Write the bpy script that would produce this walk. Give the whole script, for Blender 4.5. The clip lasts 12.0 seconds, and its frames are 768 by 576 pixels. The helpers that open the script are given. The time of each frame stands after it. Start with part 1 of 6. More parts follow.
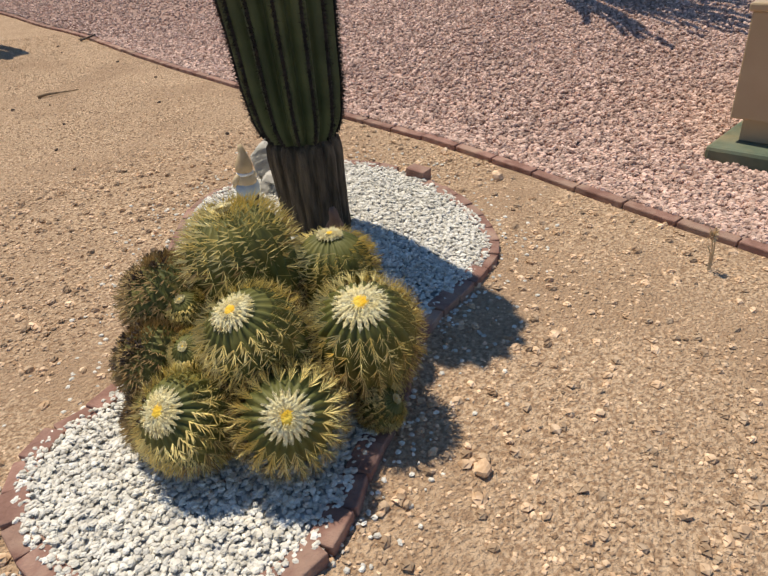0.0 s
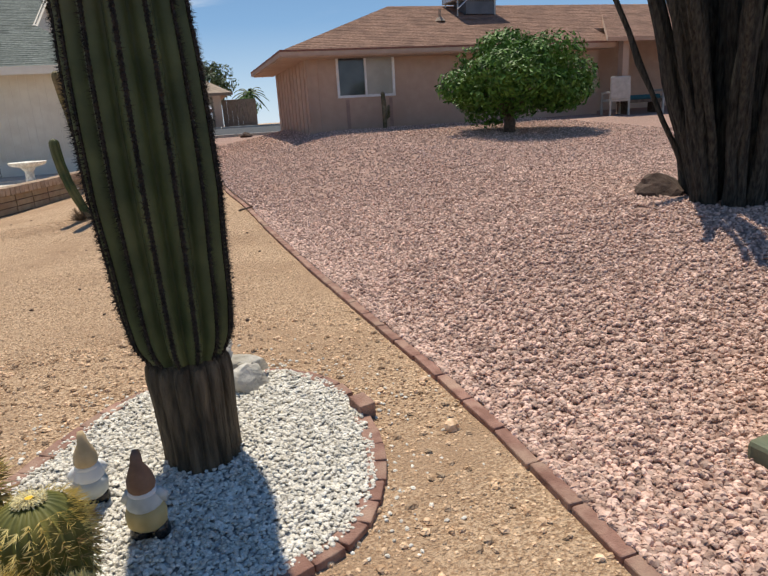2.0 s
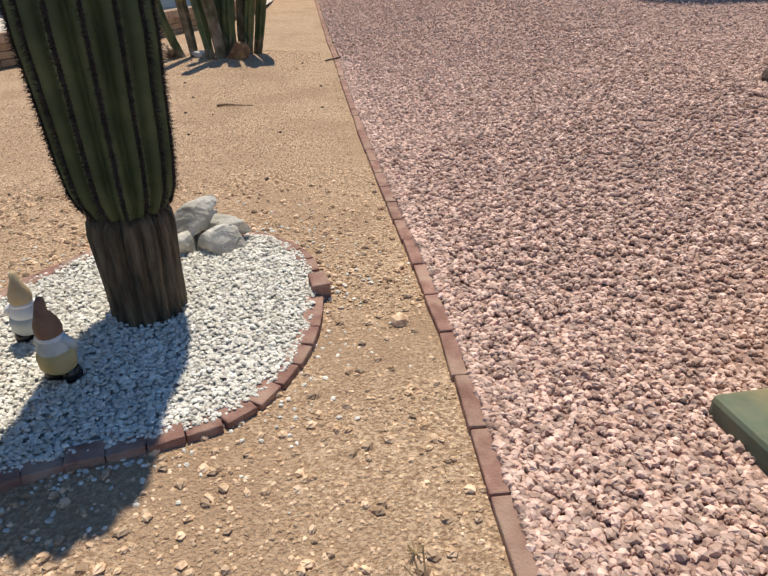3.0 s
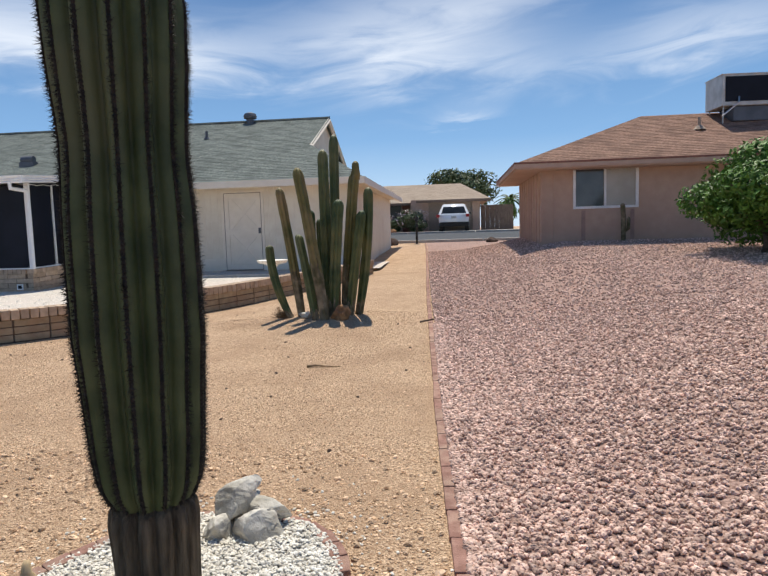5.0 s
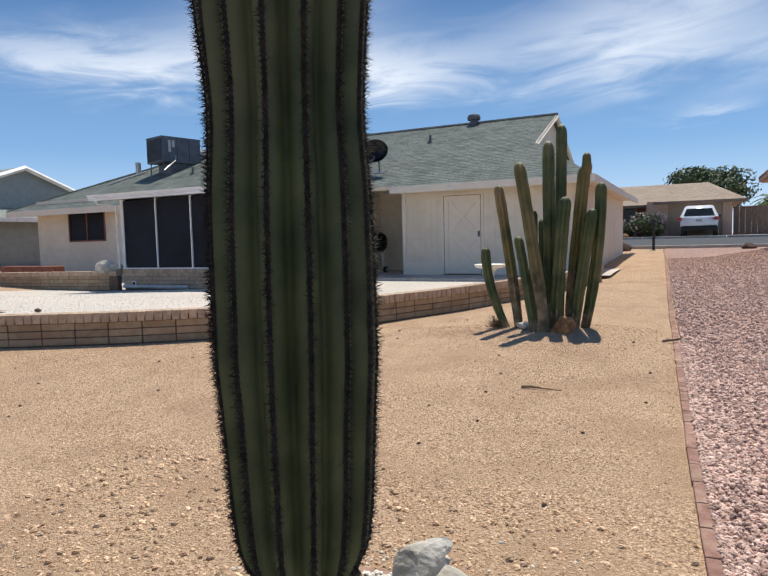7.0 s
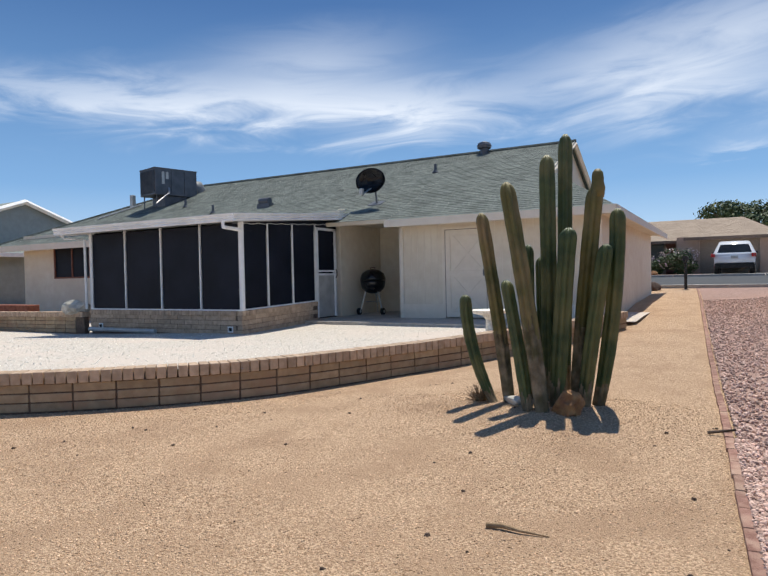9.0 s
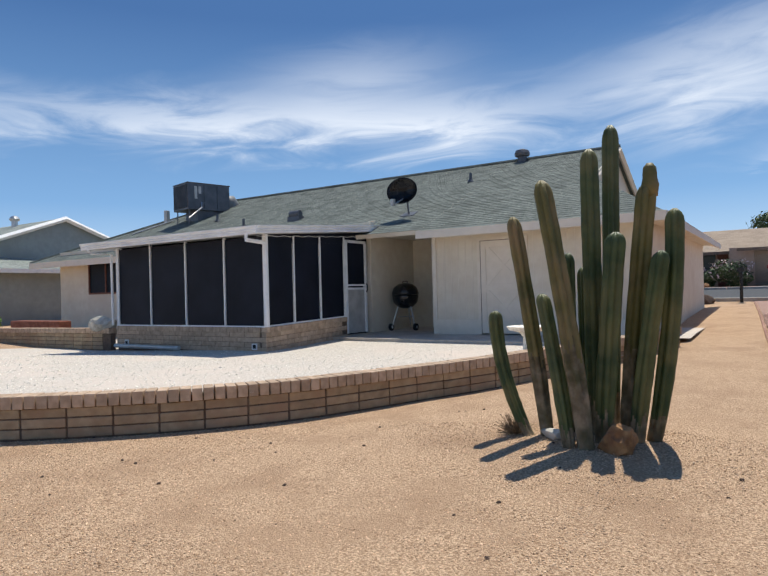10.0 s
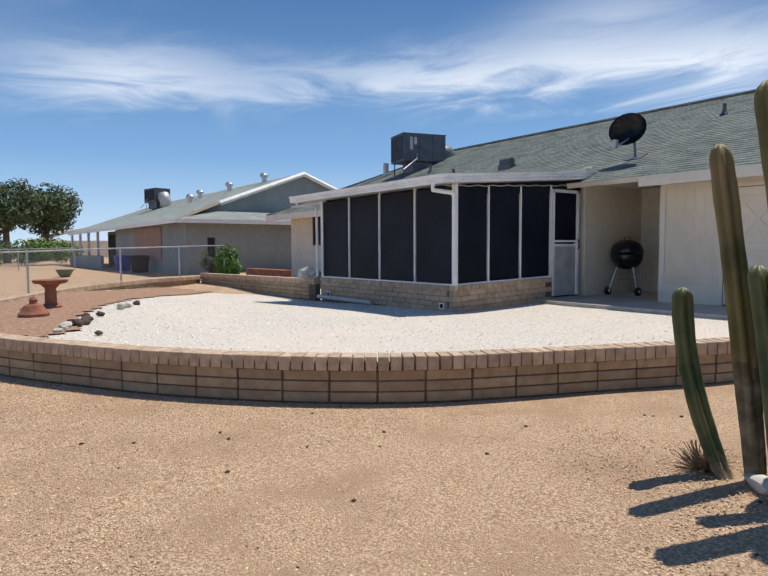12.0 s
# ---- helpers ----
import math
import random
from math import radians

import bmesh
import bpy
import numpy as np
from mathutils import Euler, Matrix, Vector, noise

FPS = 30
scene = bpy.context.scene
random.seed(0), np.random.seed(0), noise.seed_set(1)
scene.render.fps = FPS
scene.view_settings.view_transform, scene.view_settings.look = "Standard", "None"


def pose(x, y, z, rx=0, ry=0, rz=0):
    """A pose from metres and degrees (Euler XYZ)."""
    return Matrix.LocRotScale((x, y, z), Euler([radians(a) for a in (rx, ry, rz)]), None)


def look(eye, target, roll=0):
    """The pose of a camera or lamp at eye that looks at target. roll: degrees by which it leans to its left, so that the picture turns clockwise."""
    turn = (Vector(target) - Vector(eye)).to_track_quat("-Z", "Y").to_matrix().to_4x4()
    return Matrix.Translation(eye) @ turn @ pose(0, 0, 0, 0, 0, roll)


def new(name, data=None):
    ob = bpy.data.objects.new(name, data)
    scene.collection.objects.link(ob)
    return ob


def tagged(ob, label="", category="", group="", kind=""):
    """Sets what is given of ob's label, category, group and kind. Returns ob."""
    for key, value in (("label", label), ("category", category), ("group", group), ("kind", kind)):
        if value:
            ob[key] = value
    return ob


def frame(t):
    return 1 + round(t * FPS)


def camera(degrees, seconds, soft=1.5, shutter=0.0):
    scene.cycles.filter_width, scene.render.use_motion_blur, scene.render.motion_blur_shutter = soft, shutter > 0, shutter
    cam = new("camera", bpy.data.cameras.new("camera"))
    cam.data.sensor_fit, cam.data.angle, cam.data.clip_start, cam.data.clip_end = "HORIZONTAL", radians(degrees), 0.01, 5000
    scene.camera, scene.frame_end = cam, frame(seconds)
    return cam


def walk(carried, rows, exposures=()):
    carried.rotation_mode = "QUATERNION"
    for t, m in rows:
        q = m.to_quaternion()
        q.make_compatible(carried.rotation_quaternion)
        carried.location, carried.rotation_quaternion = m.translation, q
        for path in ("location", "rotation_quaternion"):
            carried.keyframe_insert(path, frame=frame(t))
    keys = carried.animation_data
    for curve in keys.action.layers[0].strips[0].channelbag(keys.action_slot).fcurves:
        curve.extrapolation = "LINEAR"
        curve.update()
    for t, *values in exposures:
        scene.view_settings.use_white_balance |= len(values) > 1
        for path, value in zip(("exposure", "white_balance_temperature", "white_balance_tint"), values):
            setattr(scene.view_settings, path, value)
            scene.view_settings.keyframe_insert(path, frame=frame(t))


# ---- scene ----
cam = camera(63.5, 12.0)
PATH = [
    (0, (0.299, 1.439, 1.196), (1.317, 2.812, 0.158), -5.0),
    (0.5, (0.65, 1.443, 1.197), (1.367, 2.955, 0.102), -5.3),
    (1, (0.954, 1.367, 1.208), (1.429, 2.98, 0.125), -4.7),
    (1.5, (1.275, 1.308, 1.271), (1.642, 3.076, 0.41), -8.6),
    (2, (1.628, 1.312, 1.245), (2.188, 3.156, 0.712), -3.5),
    (2.5, (1.99, 1.328, 1.215), (2.505, 3.106, 0.457), 0.6),
    (2.7, (2.133, 1.349, 1.208), (2.443, 3.081, 0.256), -0.3),
    (4.3, (2.613, 1.575, 1.314), (2.512, 3.532, 0.914), -0.8),
    (4.5, (2.614, 1.567, 1.333), (2.506, 3.538, 1.014), -1.7),
    (5, (2.622, 1.55, 1.371), (2.399, 3.529, 1.185), -1.7),
    (5.5, (2.586, 1.557, 1.368), (2.031, 3.475, 1.249), -1.4),
    (6, (2.586, 1.607, 1.359), (1.806, 3.445, 1.242), -1.5),
    (6.5, (2.554, 1.81, 1.331), (1.702, 3.614, 1.192), -1.7),
    (6.7, (2.519, 1.963, 1.325), (1.651, 3.759, 1.179), -1.6),
    (8.3, (2.435, 3.523, 1.354), (1.468, 5.268, 1.214), -1.0),
    (8.5, (2.414, 3.736, 1.345), (1.461, 5.491, 1.236), -0.9),
    (9, (2.327, 4.139, 1.397), (1.361, 5.891, 1.361), -1.2),
    (9.5, (2.188, 4.462, 1.407), (1.196, 6.199, 1.409), -1.7),
    (10, (2.158, 4.814, 1.39), (1.082, 6.5, 1.403), -1.5),
    (10.5, (2.126, 5.118, 1.404), (0.934, 6.724, 1.417), -1.0),
    (11, (2.035, 5.465, 1.427), (0.71, 6.963, 1.431), -0.6),
    (11.5, (2.006, 5.858, 1.417), (0.517, 7.192, 1.369), -0.4),
    (12, (2.002, 6.232, 1.43), (0.379, 7.394, 1.304), -0.3),
]
walk(cam, [(t, look(eye, target, roll)) for t, eye, target, roll in PATH], [(0, 0.10, 6950, 10), (2.5, 0.16, 6800, 10), (4.5, 0.27, 6600, 10), (12, 0.19, 6450, 10)])

# ---- world, sun and exposure ----
SUN_DIR = Vector((-0.03, 1.0, 2.42)).normalized()
world = bpy.data.worlds.new("sky")
scene.world = world
world.use_nodes = True
wn, wl = world.node_tree.nodes, world.node_tree.links
wn.clear()
sky = wn.new("ShaderNodeTexSky")
sky.sky_type, sky.sun_disc = "NISHITA", False
sky.sun_elevation = math.asin(SUN_DIR.z)
sky.sun_rotation = math.atan2(SUN_DIR.x, SUN_DIR.y)
sky.air_density, sky.dust_density, sky.ozone_density = 1.0, 0.0, 3.0
tc = wn.new("ShaderNodeTexCoord")
# thin cirrus in drawn-out banks: (bearing, height, half width, half depth, slope, strength) in degrees
BANKS = [(-48, 15.0, 17, 1.4, 0.0, 0.85), (-27, 15.0, 10, 1.7, 0.02, 0.80), (-36, 18.2, 9, 2.2, 0.12, 0.60), (-77, 14.4, 9, 1.6, 0.04, 0.80),
         (-3, 15.2, 11, 2.4, -0.04, 0.72), (1, 19.4, 13, 1.8, 0.14, 0.50), (20, 14.5, 8, 1.5, 0.1, 0.6), (1.3, 10.0, 2.5, 0.5, 0.1, 0.4), (-120, 20, 25, 5, 0.05, 0.7), (60, 24, 25, 5, 0.1, 0.7), (150, 22, 30, 5, 0.0, 0.7)]
sep = wn.new("ShaderNodeSeparateXYZ"); wl.new(tc.outputs["Generated"], sep.inputs[0])


def wm(op, *args):
    nd = wn.new("ShaderNodeMath"); nd.operation = op
    for k, a in enumerate(args):
        if isinstance(a, (int, float)):
            nd.inputs[k].default_value = a
        else:
            wl.new(a, nd.inputs[k])
    return nd.outputs[0]


bear = wm("MULTIPLY", wm("ARCTAN2", sep.outputs[0], sep.outputs[1]), 180 / math.pi)
high = wm("MULTIPLY", wm("ARCSINE", sep.outputs[2]), 180 / math.pi)
flat = wn.new("ShaderNodeCombineXYZ"); wl.new(wm("MULTIPLY", bear, 0.055), flat.inputs[0]); wl.new(wm("ADD", wm("MULTIPLY", high, 0.26), wm("MULTIPLY", bear, -0.018)), flat.inputs[1])
cn = wn.new("ShaderNodeTexNoise"); wl.new(flat.outputs[0], cn.inputs["Vector"])
cn.inputs["Scale"].default_value, cn.inputs["Detail"].default_value, cn.inputs["Roughness"].default_value, cn.inputs["Distortion"].default_value = 1.7, 9, 0.58, 0.9
wisp = wm("MULTIPLY", wm("SUBTRACT", cn.outputs["Fac"], 0.5), 7.0)
bank = 0.06
for b0, h0, wb_, wh_, sl_, st_ in BANKS:
    db = wm("SUBTRACT", bear, b0)
    dh = wm("ADD", wm("SUBTRACT", wm("SUBTRACT", high, h0), wm("MULTIPLY", db, sl_)), wisp)
    u2 = wm("POWER", wm("ABSOLUTE", wm("DIVIDE", db, wb_)), 2.0); v2 = wm("POWER", wm("ABSOLUTE", wm("DIVIDE", dh, wh_ * 1.25)), 2.0)
    bank = wm("ADD", bank, wm("MULTIPLY", wm("EXPONENT", wm("MULTIPLY", wm("ADD", u2, v2), -1.0)), st_))
cover = wm("MULTIPLY", bank, wm("ADD", wm("MULTIPLY", cn.outputs["Fac"], 1.5), 0.0))
cr = wn.new("ShaderNodeValToRGB"); wl.new(cover, cr.inputs[0])
cr.color_ramp.elements[0].position, cr.color_ramp.elements[1].position = 0.06, 0.95
cr.color_ramp.elements[0].color, cr.color_ramp.elements[1].color = (0, 0, 0, 1), (0.85, 0.85, 0.85, 1)
hz = wn.new("ShaderNodeMapRange"); hz.inputs["From Min"].default_value, hz.inputs["From Max"].default_value = 0.0, 0.42
hz.inputs["To Min"].default_value, hz.inputs["To Max"].default_value = 0.85, 0.75; wl.new(sep.outputs[2], hz.inputs[0])
hue = wn.new("ShaderNodeMix"); hue.data_type = "RGBA"; wl.new(hz.outputs[0], hue.inputs["Factor"]); wl.new(sky.outputs[0], hue.inputs["A"])
band = wn.new("ShaderNodeValToRGB"); wl.new(sep.outputs[2], band.inputs[0])
band.color_ramp.elements[0].position, band.color_ramp.elements[0].color = 0.0, (5.2, 6.9, 8.8, 1)
band.color_ramp.elements[1].position, band.color_ramp.elements[1].color = 0.40, (0.36, 1.2, 3.2, 1)
mid_stop = band.color_ramp.elements.new(0.14); mid_stop.color = (1.80, 3.65, 6.5, 1)
wl.new(band.outputs[0], hue.inputs["B"])
cmix = wn.new("ShaderNodeMix"); cmix.data_type = "RGBA"
wl.new(cr.outputs[0], cmix.inputs["Factor"]); wl.new(hue.outputs["Result"], cmix.inputs["A"])
cmix.inputs["B"].default_value = (8.0, 8.5, 9.2, 1)
bg = wn.new("ShaderNodeBackground"); bg.inputs["Strength"].default_value = 0.100
wl.new(cmix.outputs["Result"], bg.inputs[0])
wo = wn.new("ShaderNodeOutputWorld"); wl.new(bg.outputs[0], wo.inputs[0])
sun_data = bpy.data.lights.new("sun", "SUN")
sun_data.energy, sun_data.angle, sun_data.color = 4.1, radians(0.55), (1.0, 0.94, 0.83)
sun = new("sun", sun_data)
sun.matrix_world = look(SUN_DIR * 50, (0, 0, 0))


# ---- materials ----
def mat(name, c1, c2, scale=8.0, rough=0.85, bump=0.0, bscale=60.0, metal=0.0, spec=0.3, c3=None, scale3=1.0, vary=0.0, island=0.0, coord="pos", stretch=None, sharp=(0.35, 0.65)):
    """Two tones mixed by noise, a third by broad noise, bump, and lightness varied by object or by island."""
    m = bpy.data.materials.new(name); m.use_nodes = True
    n, l = m.node_tree.nodes, m.node_tree.links
    b = n["Principled BSDF"]
    b.inputs["Roughness"].default_value, b.inputs["Metallic"].default_value, b.inputs["Specular IOR Level"].default_value = rough, metal, spec
    if coord == "pos":
        v = n.new("ShaderNodeNewGeometry").outputs["Position"]
    else:
        v = n.new("ShaderNodeTexCoord").outputs["Object"]
    if stretch:
        q = n.new("ShaderNodeMapping"); q.inputs["Scale"].default_value = stretch; l.new(v, q.inputs[0]); v = q.outputs[0]
    t = n.new("ShaderNodeTexNoise"); t.inputs["Scale"].default_value, t.inputs["Detail"].default_value = scale, 6
    l.new(v, t.inputs["Vector"])
    r = n.new("ShaderNodeValToRGB"); l.new(t.outputs["Fac"], r.inputs[0])
    r.color_ramp.elements[0].position, r.color_ramp.elements[1].position = sharp
    r.color_ramp.elements[0].color, r.color_ramp.elements[1].color = (*c1, 1), (*c2, 1)
    out = r.outputs[0]
    if c3:
        t3 = n.new("ShaderNodeTexNoise"); t3.inputs["Scale"].default_value, t3.inputs["Detail"].default_value = scale3, 4
        l.new(v, t3.inputs["Vector"])
        r3 = n.new("ShaderNodeValToRGB"); l.new(t3.outputs["Fac"], r3.inputs[0])
        r3.color_ramp.elements[0].position, r3.color_ramp.elements[1].position = 0.45, 0.7
        x = n.new("ShaderNodeMix"); x.data_type = "RGBA"; l.new(r3.outputs[0], x.inputs["Factor"]); l.new(out, x.inputs["A"])
        x.inputs["B"].default_value = (*c3, 1); out = x.outputs["Result"]
    if vary or island:
        src = n.new("ShaderNodeObjectInfo").outputs["Random"] if vary else n.new("ShaderNodeNewGeometry").outputs["Random Per Island"]
        a = vary or island
        mr = n.new("ShaderNodeMapRange"); mr.inputs["To Min"].default_value, mr.inputs["To Max"].default_value = 1 - a, 1 + a
        l.new(src, mr.inputs[0])
        h = n.new("ShaderNodeHueSaturation"); l.new(mr.outputs[0], h.inputs["Value"]); l.new(out, h.inputs["Color"]); out = h.outputs[0]
    l.new(out, b.inputs["Base Color"])
    if bump:
        tb = n.new("ShaderNodeTexNoise"); tb.inputs["Scale"].default_value, tb.inputs["Detail"].default_value = bscale, 4
        l.new(v, tb.inputs["Vector"])
        bp = n.new("ShaderNodeBump"); bp.inputs["Strength"].default_value, bp.inputs["Distance"].default_value = min(1, bump * 1.0), 0.02 * bump
        l.new(tb.outputs["Fac"], bp.inputs["Height"]); l.new(bp.outputs[0], b.inputs["Normal"])
    return m


M_SOIL = mat("decomposed_granite", (0.375, 0.238, 0.142), (0.695, 0.495, 0.325), 70, 0.95, 1.0, 110, c3=(0.44, 0.29, 0.18), scale3=1.7, sharp=(0.40, 0.60))
# bed toned darker than its stones, to paint in the shade between them
M_PINK = mat("pink_gravel_bed", (0.19, 0.115, 0.09), (0.50, 0.34, 0.28), 45, 0.95, 1.0, 40, c3=(0.39, 0.25, 0.20), scale3=0.6)
M_PINKSTONE = mat("pink_gravel_stone", (0.44, 0.285, 0.22), (0.71, 0.51, 0.42), 25, 0.9, 0.4, 80, island=0.40)
M_WHITEBED = mat("white_gravel_bed", (0.44, 0.395, 0.335), (0.68, 0.63, 0.56), 30, 0.95, 0.8, 50, c3=(0.62, 0.54, 0.465), scale3=0.7)
M_PEBBLE = mat("white_pebble", (0.60, 0.555, 0.47), (0.86, 0.82, 0.73), 30, 0.85, 0.3, 70, island=0.2)
M_BEDBASE = mat("pebble_bed", (0.30, 0.28, 0.25), (0.68, 0.66, 0.62), 45, 0.95, 0.9, 60)
M_GRIT = mat("granite_grit", (0.42, 0.27, 0.16), (0.75, 0.545, 0.365), 30, 0.95, 0.2, 80, island=0.42)
M_DIRT = mat("red_dirt", (0.24, 0.14, 0.09), (0.42, 0.26, 0.17), 18, 0.95, 0.9, 50)
M_BRICK = mat("edging_brick", (0.235, 0.125, 0.095), (0.36, 0.205, 0.16), 14, 0.95, 0.5, 120, vary=0.14, c3=(0.40, 0.27, 0.20), scale3=7)
M_BLOCK = mat("slump_block", (0.305, 0.225, 0.14), (0.42, 0.32, 0.205), 9, 0.95, 0.5, 60, vary=0.12, c3=(0.35, 0.23, 0.145), scale3=3)
M_MORTAR = mat("mortar", (0.11, 0.075, 0.055), (0.18, 0.125, 0.09), 20, 0.95, 0.5, 60)
M_CAP = mat("cap_brick", (0.40, 0.29, 0.20), (0.54, 0.40, 0.285), 12, 0.95, 0.4, 70, vary=0.12)
M_STUCCO = mat("cream_stucco", (0.70, 0.63, 0.51), (0.76, 0.70, 0.58), 5, 0.9, 0.25, 90, c3=(0.66, 0.58, 0.46), scale3=0.7)
M_TANWALL = mat("tan_stucco", (0.47, 0.335, 0.255), (0.52, 0.375, 0.29), 5, 0.9, 0.25, 90, c3=(0.44, 0.31, 0.235), scale3=0.8)
M_BLUEWALL = mat("grey_blue_stucco", (0.25, 0.285, 0.285), (0.29, 0.33, 0.33), 4, 0.9, 0.2, 90, c3=(0.23, 0.26, 0.26), scale3=0.6)
M_WHITE = mat("white_paint", (0.78, 0.78, 0.77), (0.84, 0.84, 0.83), 9, 0.5, 0.05, 40, c3=(0.70, 0.70, 0.69), scale3=3)
M_CREAMDOOR = mat("cream_paint", (0.73, 0.66, 0.55), (0.78, 0.71, 0.60), 6, 0.6, 0.08, 40)
M_SCREEN = mat("dark_screen", (0.006, 0.008, 0.014), (0.011, 0.014, 0.024), 1.6, 0.5, 0.0, spec=0.15)
# near-black colour that stands in for shade inside porches and holes
M_SHADE = mat("painted_shade", (0.012, 0.012, 0.014), (0.03, 0.03, 0.032), 3, 0.8)
M_SHINGLE = mat("green_shingle", (0.115, 0.135, 0.12), (0.20, 0.225, 0.205), 16, 0.95, 0.4, 70, c3=(0.10, 0.115, 0.105), scale3=2.5, island=0.13)
M_SHINGLEB = mat("brown_shingle", (0.20, 0.115, 0.08), (0.33, 0.20, 0.145), 16, 0.95, 0.4, 70, c3=(0.18, 0.105, 0.075), scale3=2.5, island=0.13)
M_SHINGLET = mat("tan_shingle", (0.30, 0.235, 0.175), (0.42, 0.335, 0.26), 16, 0.95, 0.4, 70, island=0.1)
M_SHINGLEG = mat("pale_grey_shingle", (0.22, 0.25, 0.23), (0.36, 0.39, 0.36), 16, 0.95, 0.4, 70, island=0.12)
M_CONC = mat("concrete", (0.42, 0.385, 0.335), (0.53, 0.49, 0.435), 7, 0.9, 0.25, 70, c3=(0.37, 0.34, 0.30), scale3=1.5)
M_ASPH = mat("asphalt", (0.05, 0.055, 0.06), (0.10, 0.105, 0.11), 25, 0.95, 0.3, 80)
M_ACMETAL = mat("grey_metal", (0.085, 0.095, 0.11), (0.12, 0.13, 0.15), 4, 0.45, 0.05, 30, metal=0.3)
M_ACLIGHT = mat("pale_metal", (0.42, 0.42, 0.40), (0.55, 0.55, 0.53), 4, 0.5, 0.05, 30, metal=0.3)
M_GALV = mat("galvanised", (0.42, 0.43, 0.44), (0.56, 0.57, 0.58), 12, 0.4, 0.05, 40, metal=0.8)
M_BLACK = mat("black_enamel", (0.008, 0.008, 0.009), (0.016, 0.016, 0.018), 6, 0.22, 0.0, spec=0.5)
M_TRIM = mat("fascia_brown", (0.20, 0.085, 0.06), (0.26, 0.12, 0.085), 10, 0.7)
M_GREENC = mat("saguaro_skin", (0.036, 0.052, 0.020), (0.080, 0.100, 0.040), 7, 0.55, 0.25, 60, c3=(0.10, 0.105, 0.05), scale3=2.2)
M_CORK = mat("corky_base", (0.055, 0.043, 0.028), (0.16, 0.125, 0.082), 10, 0.95, 0.9, 30, stretch=(4, 4, 0.6))
M_SPINE = mat("dark_spine", (0.009, 0.008, 0.007), (0.035, 0.028, 0.023), 30, 0.7)
M_COLC = mat("column_cactus_skin", (0.040, 0.066, 0.024), (0.092, 0.118, 0.040), 5, 0.5, 0.35, 50, c3=(0.15, 0.145, 0.055), scale3=3.2)
M_COLY = mat("sunburnt_cactus_skin", (0.085, 0.088, 0.026), (0.19, 0.16, 0.05), 4, 0.55, 0.4, 45, c3=(0.26, 0.185, 0.085), scale3=3.0)
M_COLB = mat("scarred_cactus_skin", (0.12, 0.095, 0.055), (0.30, 0.24, 0.155), 9, 0.95, 0.8, 30, c3=(0.09, 0.085, 0.04), scale3=6)
M_BARREL = mat("barrel_skin", (0.095, 0.105, 0.026), (0.19, 0.175, 0.048), 12, 0.6, 0.3, 60)
M_GOLD = mat("golden_spine", (0.66, 0.50, 0.15), (0.90, 0.77, 0.36), 14, 0.5, island=0.25)
M_BROWNSP = mat("old_spine", (0.26, 0.165, 0.07), (0.52, 0.37, 0.16), 14, 0.7, island=0.3)
M_WOOL = mat("cream_wool", (0.82, 0.68, 0.32), (0.90, 0.82, 0.52), 45, 0.95, 0.8, 140)
M_TWIG = mat("dry_twig", (0.22, 0.15, 0.085), (0.38, 0.27, 0.16), 20, 0.95, 0.4, 60)
M_BUD = mat("yellow_crown", (0.82, 0.46, 0.03), (0.88, 0.62, 0.09), 40, 0.9, 0.6, 120)
M_LEAF = mat("citrus_leaf", (0.045, 0.115, 0.014), (0.11, 0.22, 0.03), 6, 0.5, 0.0, spec=0.25, island=0.35)
M_DKLEAF = mat("far_leaf", (0.045, 0.075, 0.03), (0.10, 0.14, 0.055), 3, 0.6, island=0.35)
M_BARK = mat("bark", (0.07, 0.05, 0.035), (0.16, 0.12, 0.09), 14, 0.95, 0.8, 30)
M_OCO = mat("ocotillo_bark", (0.020, 0.020, 0.016), (0.070, 0.066, 0.052), 18, 0.95, 0.8, 40, stretch=(3, 3, 0.5))
M_ROCKW = mat("pale_rock", (0.36, 0.33, 0.27), (0.72, 0.68, 0.60), 6, 0.9, 0.9, 18, c3=(0.42, 0.40, 0.34), scale3=3)
M_ROCKB = mat("rust_rock", (0.15, 0.07, 0.03), (0.46, 0.26, 0.11), 9, 0.85, 0.9, 16, c3=(0.30, 0.16, 0.09), scale3=5)
M_ROCKD = mat("dark_boulder", (0.06, 0.040, 0.031), (0.13, 0.09, 0.07), 7, 0.95, 0.9, 20)
M_BOX = mat("beige_enamel", (0.44, 0.315, 0.185), (0.49, 0.36, 0.22), 4, 0.5, 0.06, 50, c3=(0.42, 0.30, 0.18), scale3=2)
M_PAD = mat("green_pad", (0.085, 0.115, 0.075), (0.14, 0.17, 0.115), 9, 0.8, 0.3, 50, c3=(0.27, 0.22, 0.12), scale3=3)
M_GLASS = mat("window_glass", (0.05, 0.055, 0.06), (0.085, 0.09, 0.095), 2, 0.08, spec=0.6)
M_BLIND = mat("window_blind", (0.40, 0.38, 0.33), (0.46, 0.44, 0.39), 3, 0.25, spec=0.5)
M_CLAY = mat("terracotta", (0.22, 0.085, 0.055), (0.33, 0.14, 0.09), 9, 0.9, 0.3, 50)
M_WOOD = mat("weathered_wood", (0.14, 0.10, 0.075), (0.26, 0.19, 0.145), 9, 0.95, 0.5, 30, stretch=(6, 6, 0.7))
M_CAR = mat("white_car_paint", (0.78, 0.79, 0.80), (0.82, 0.83, 0.84), 3, 0.2, spec=0.6)
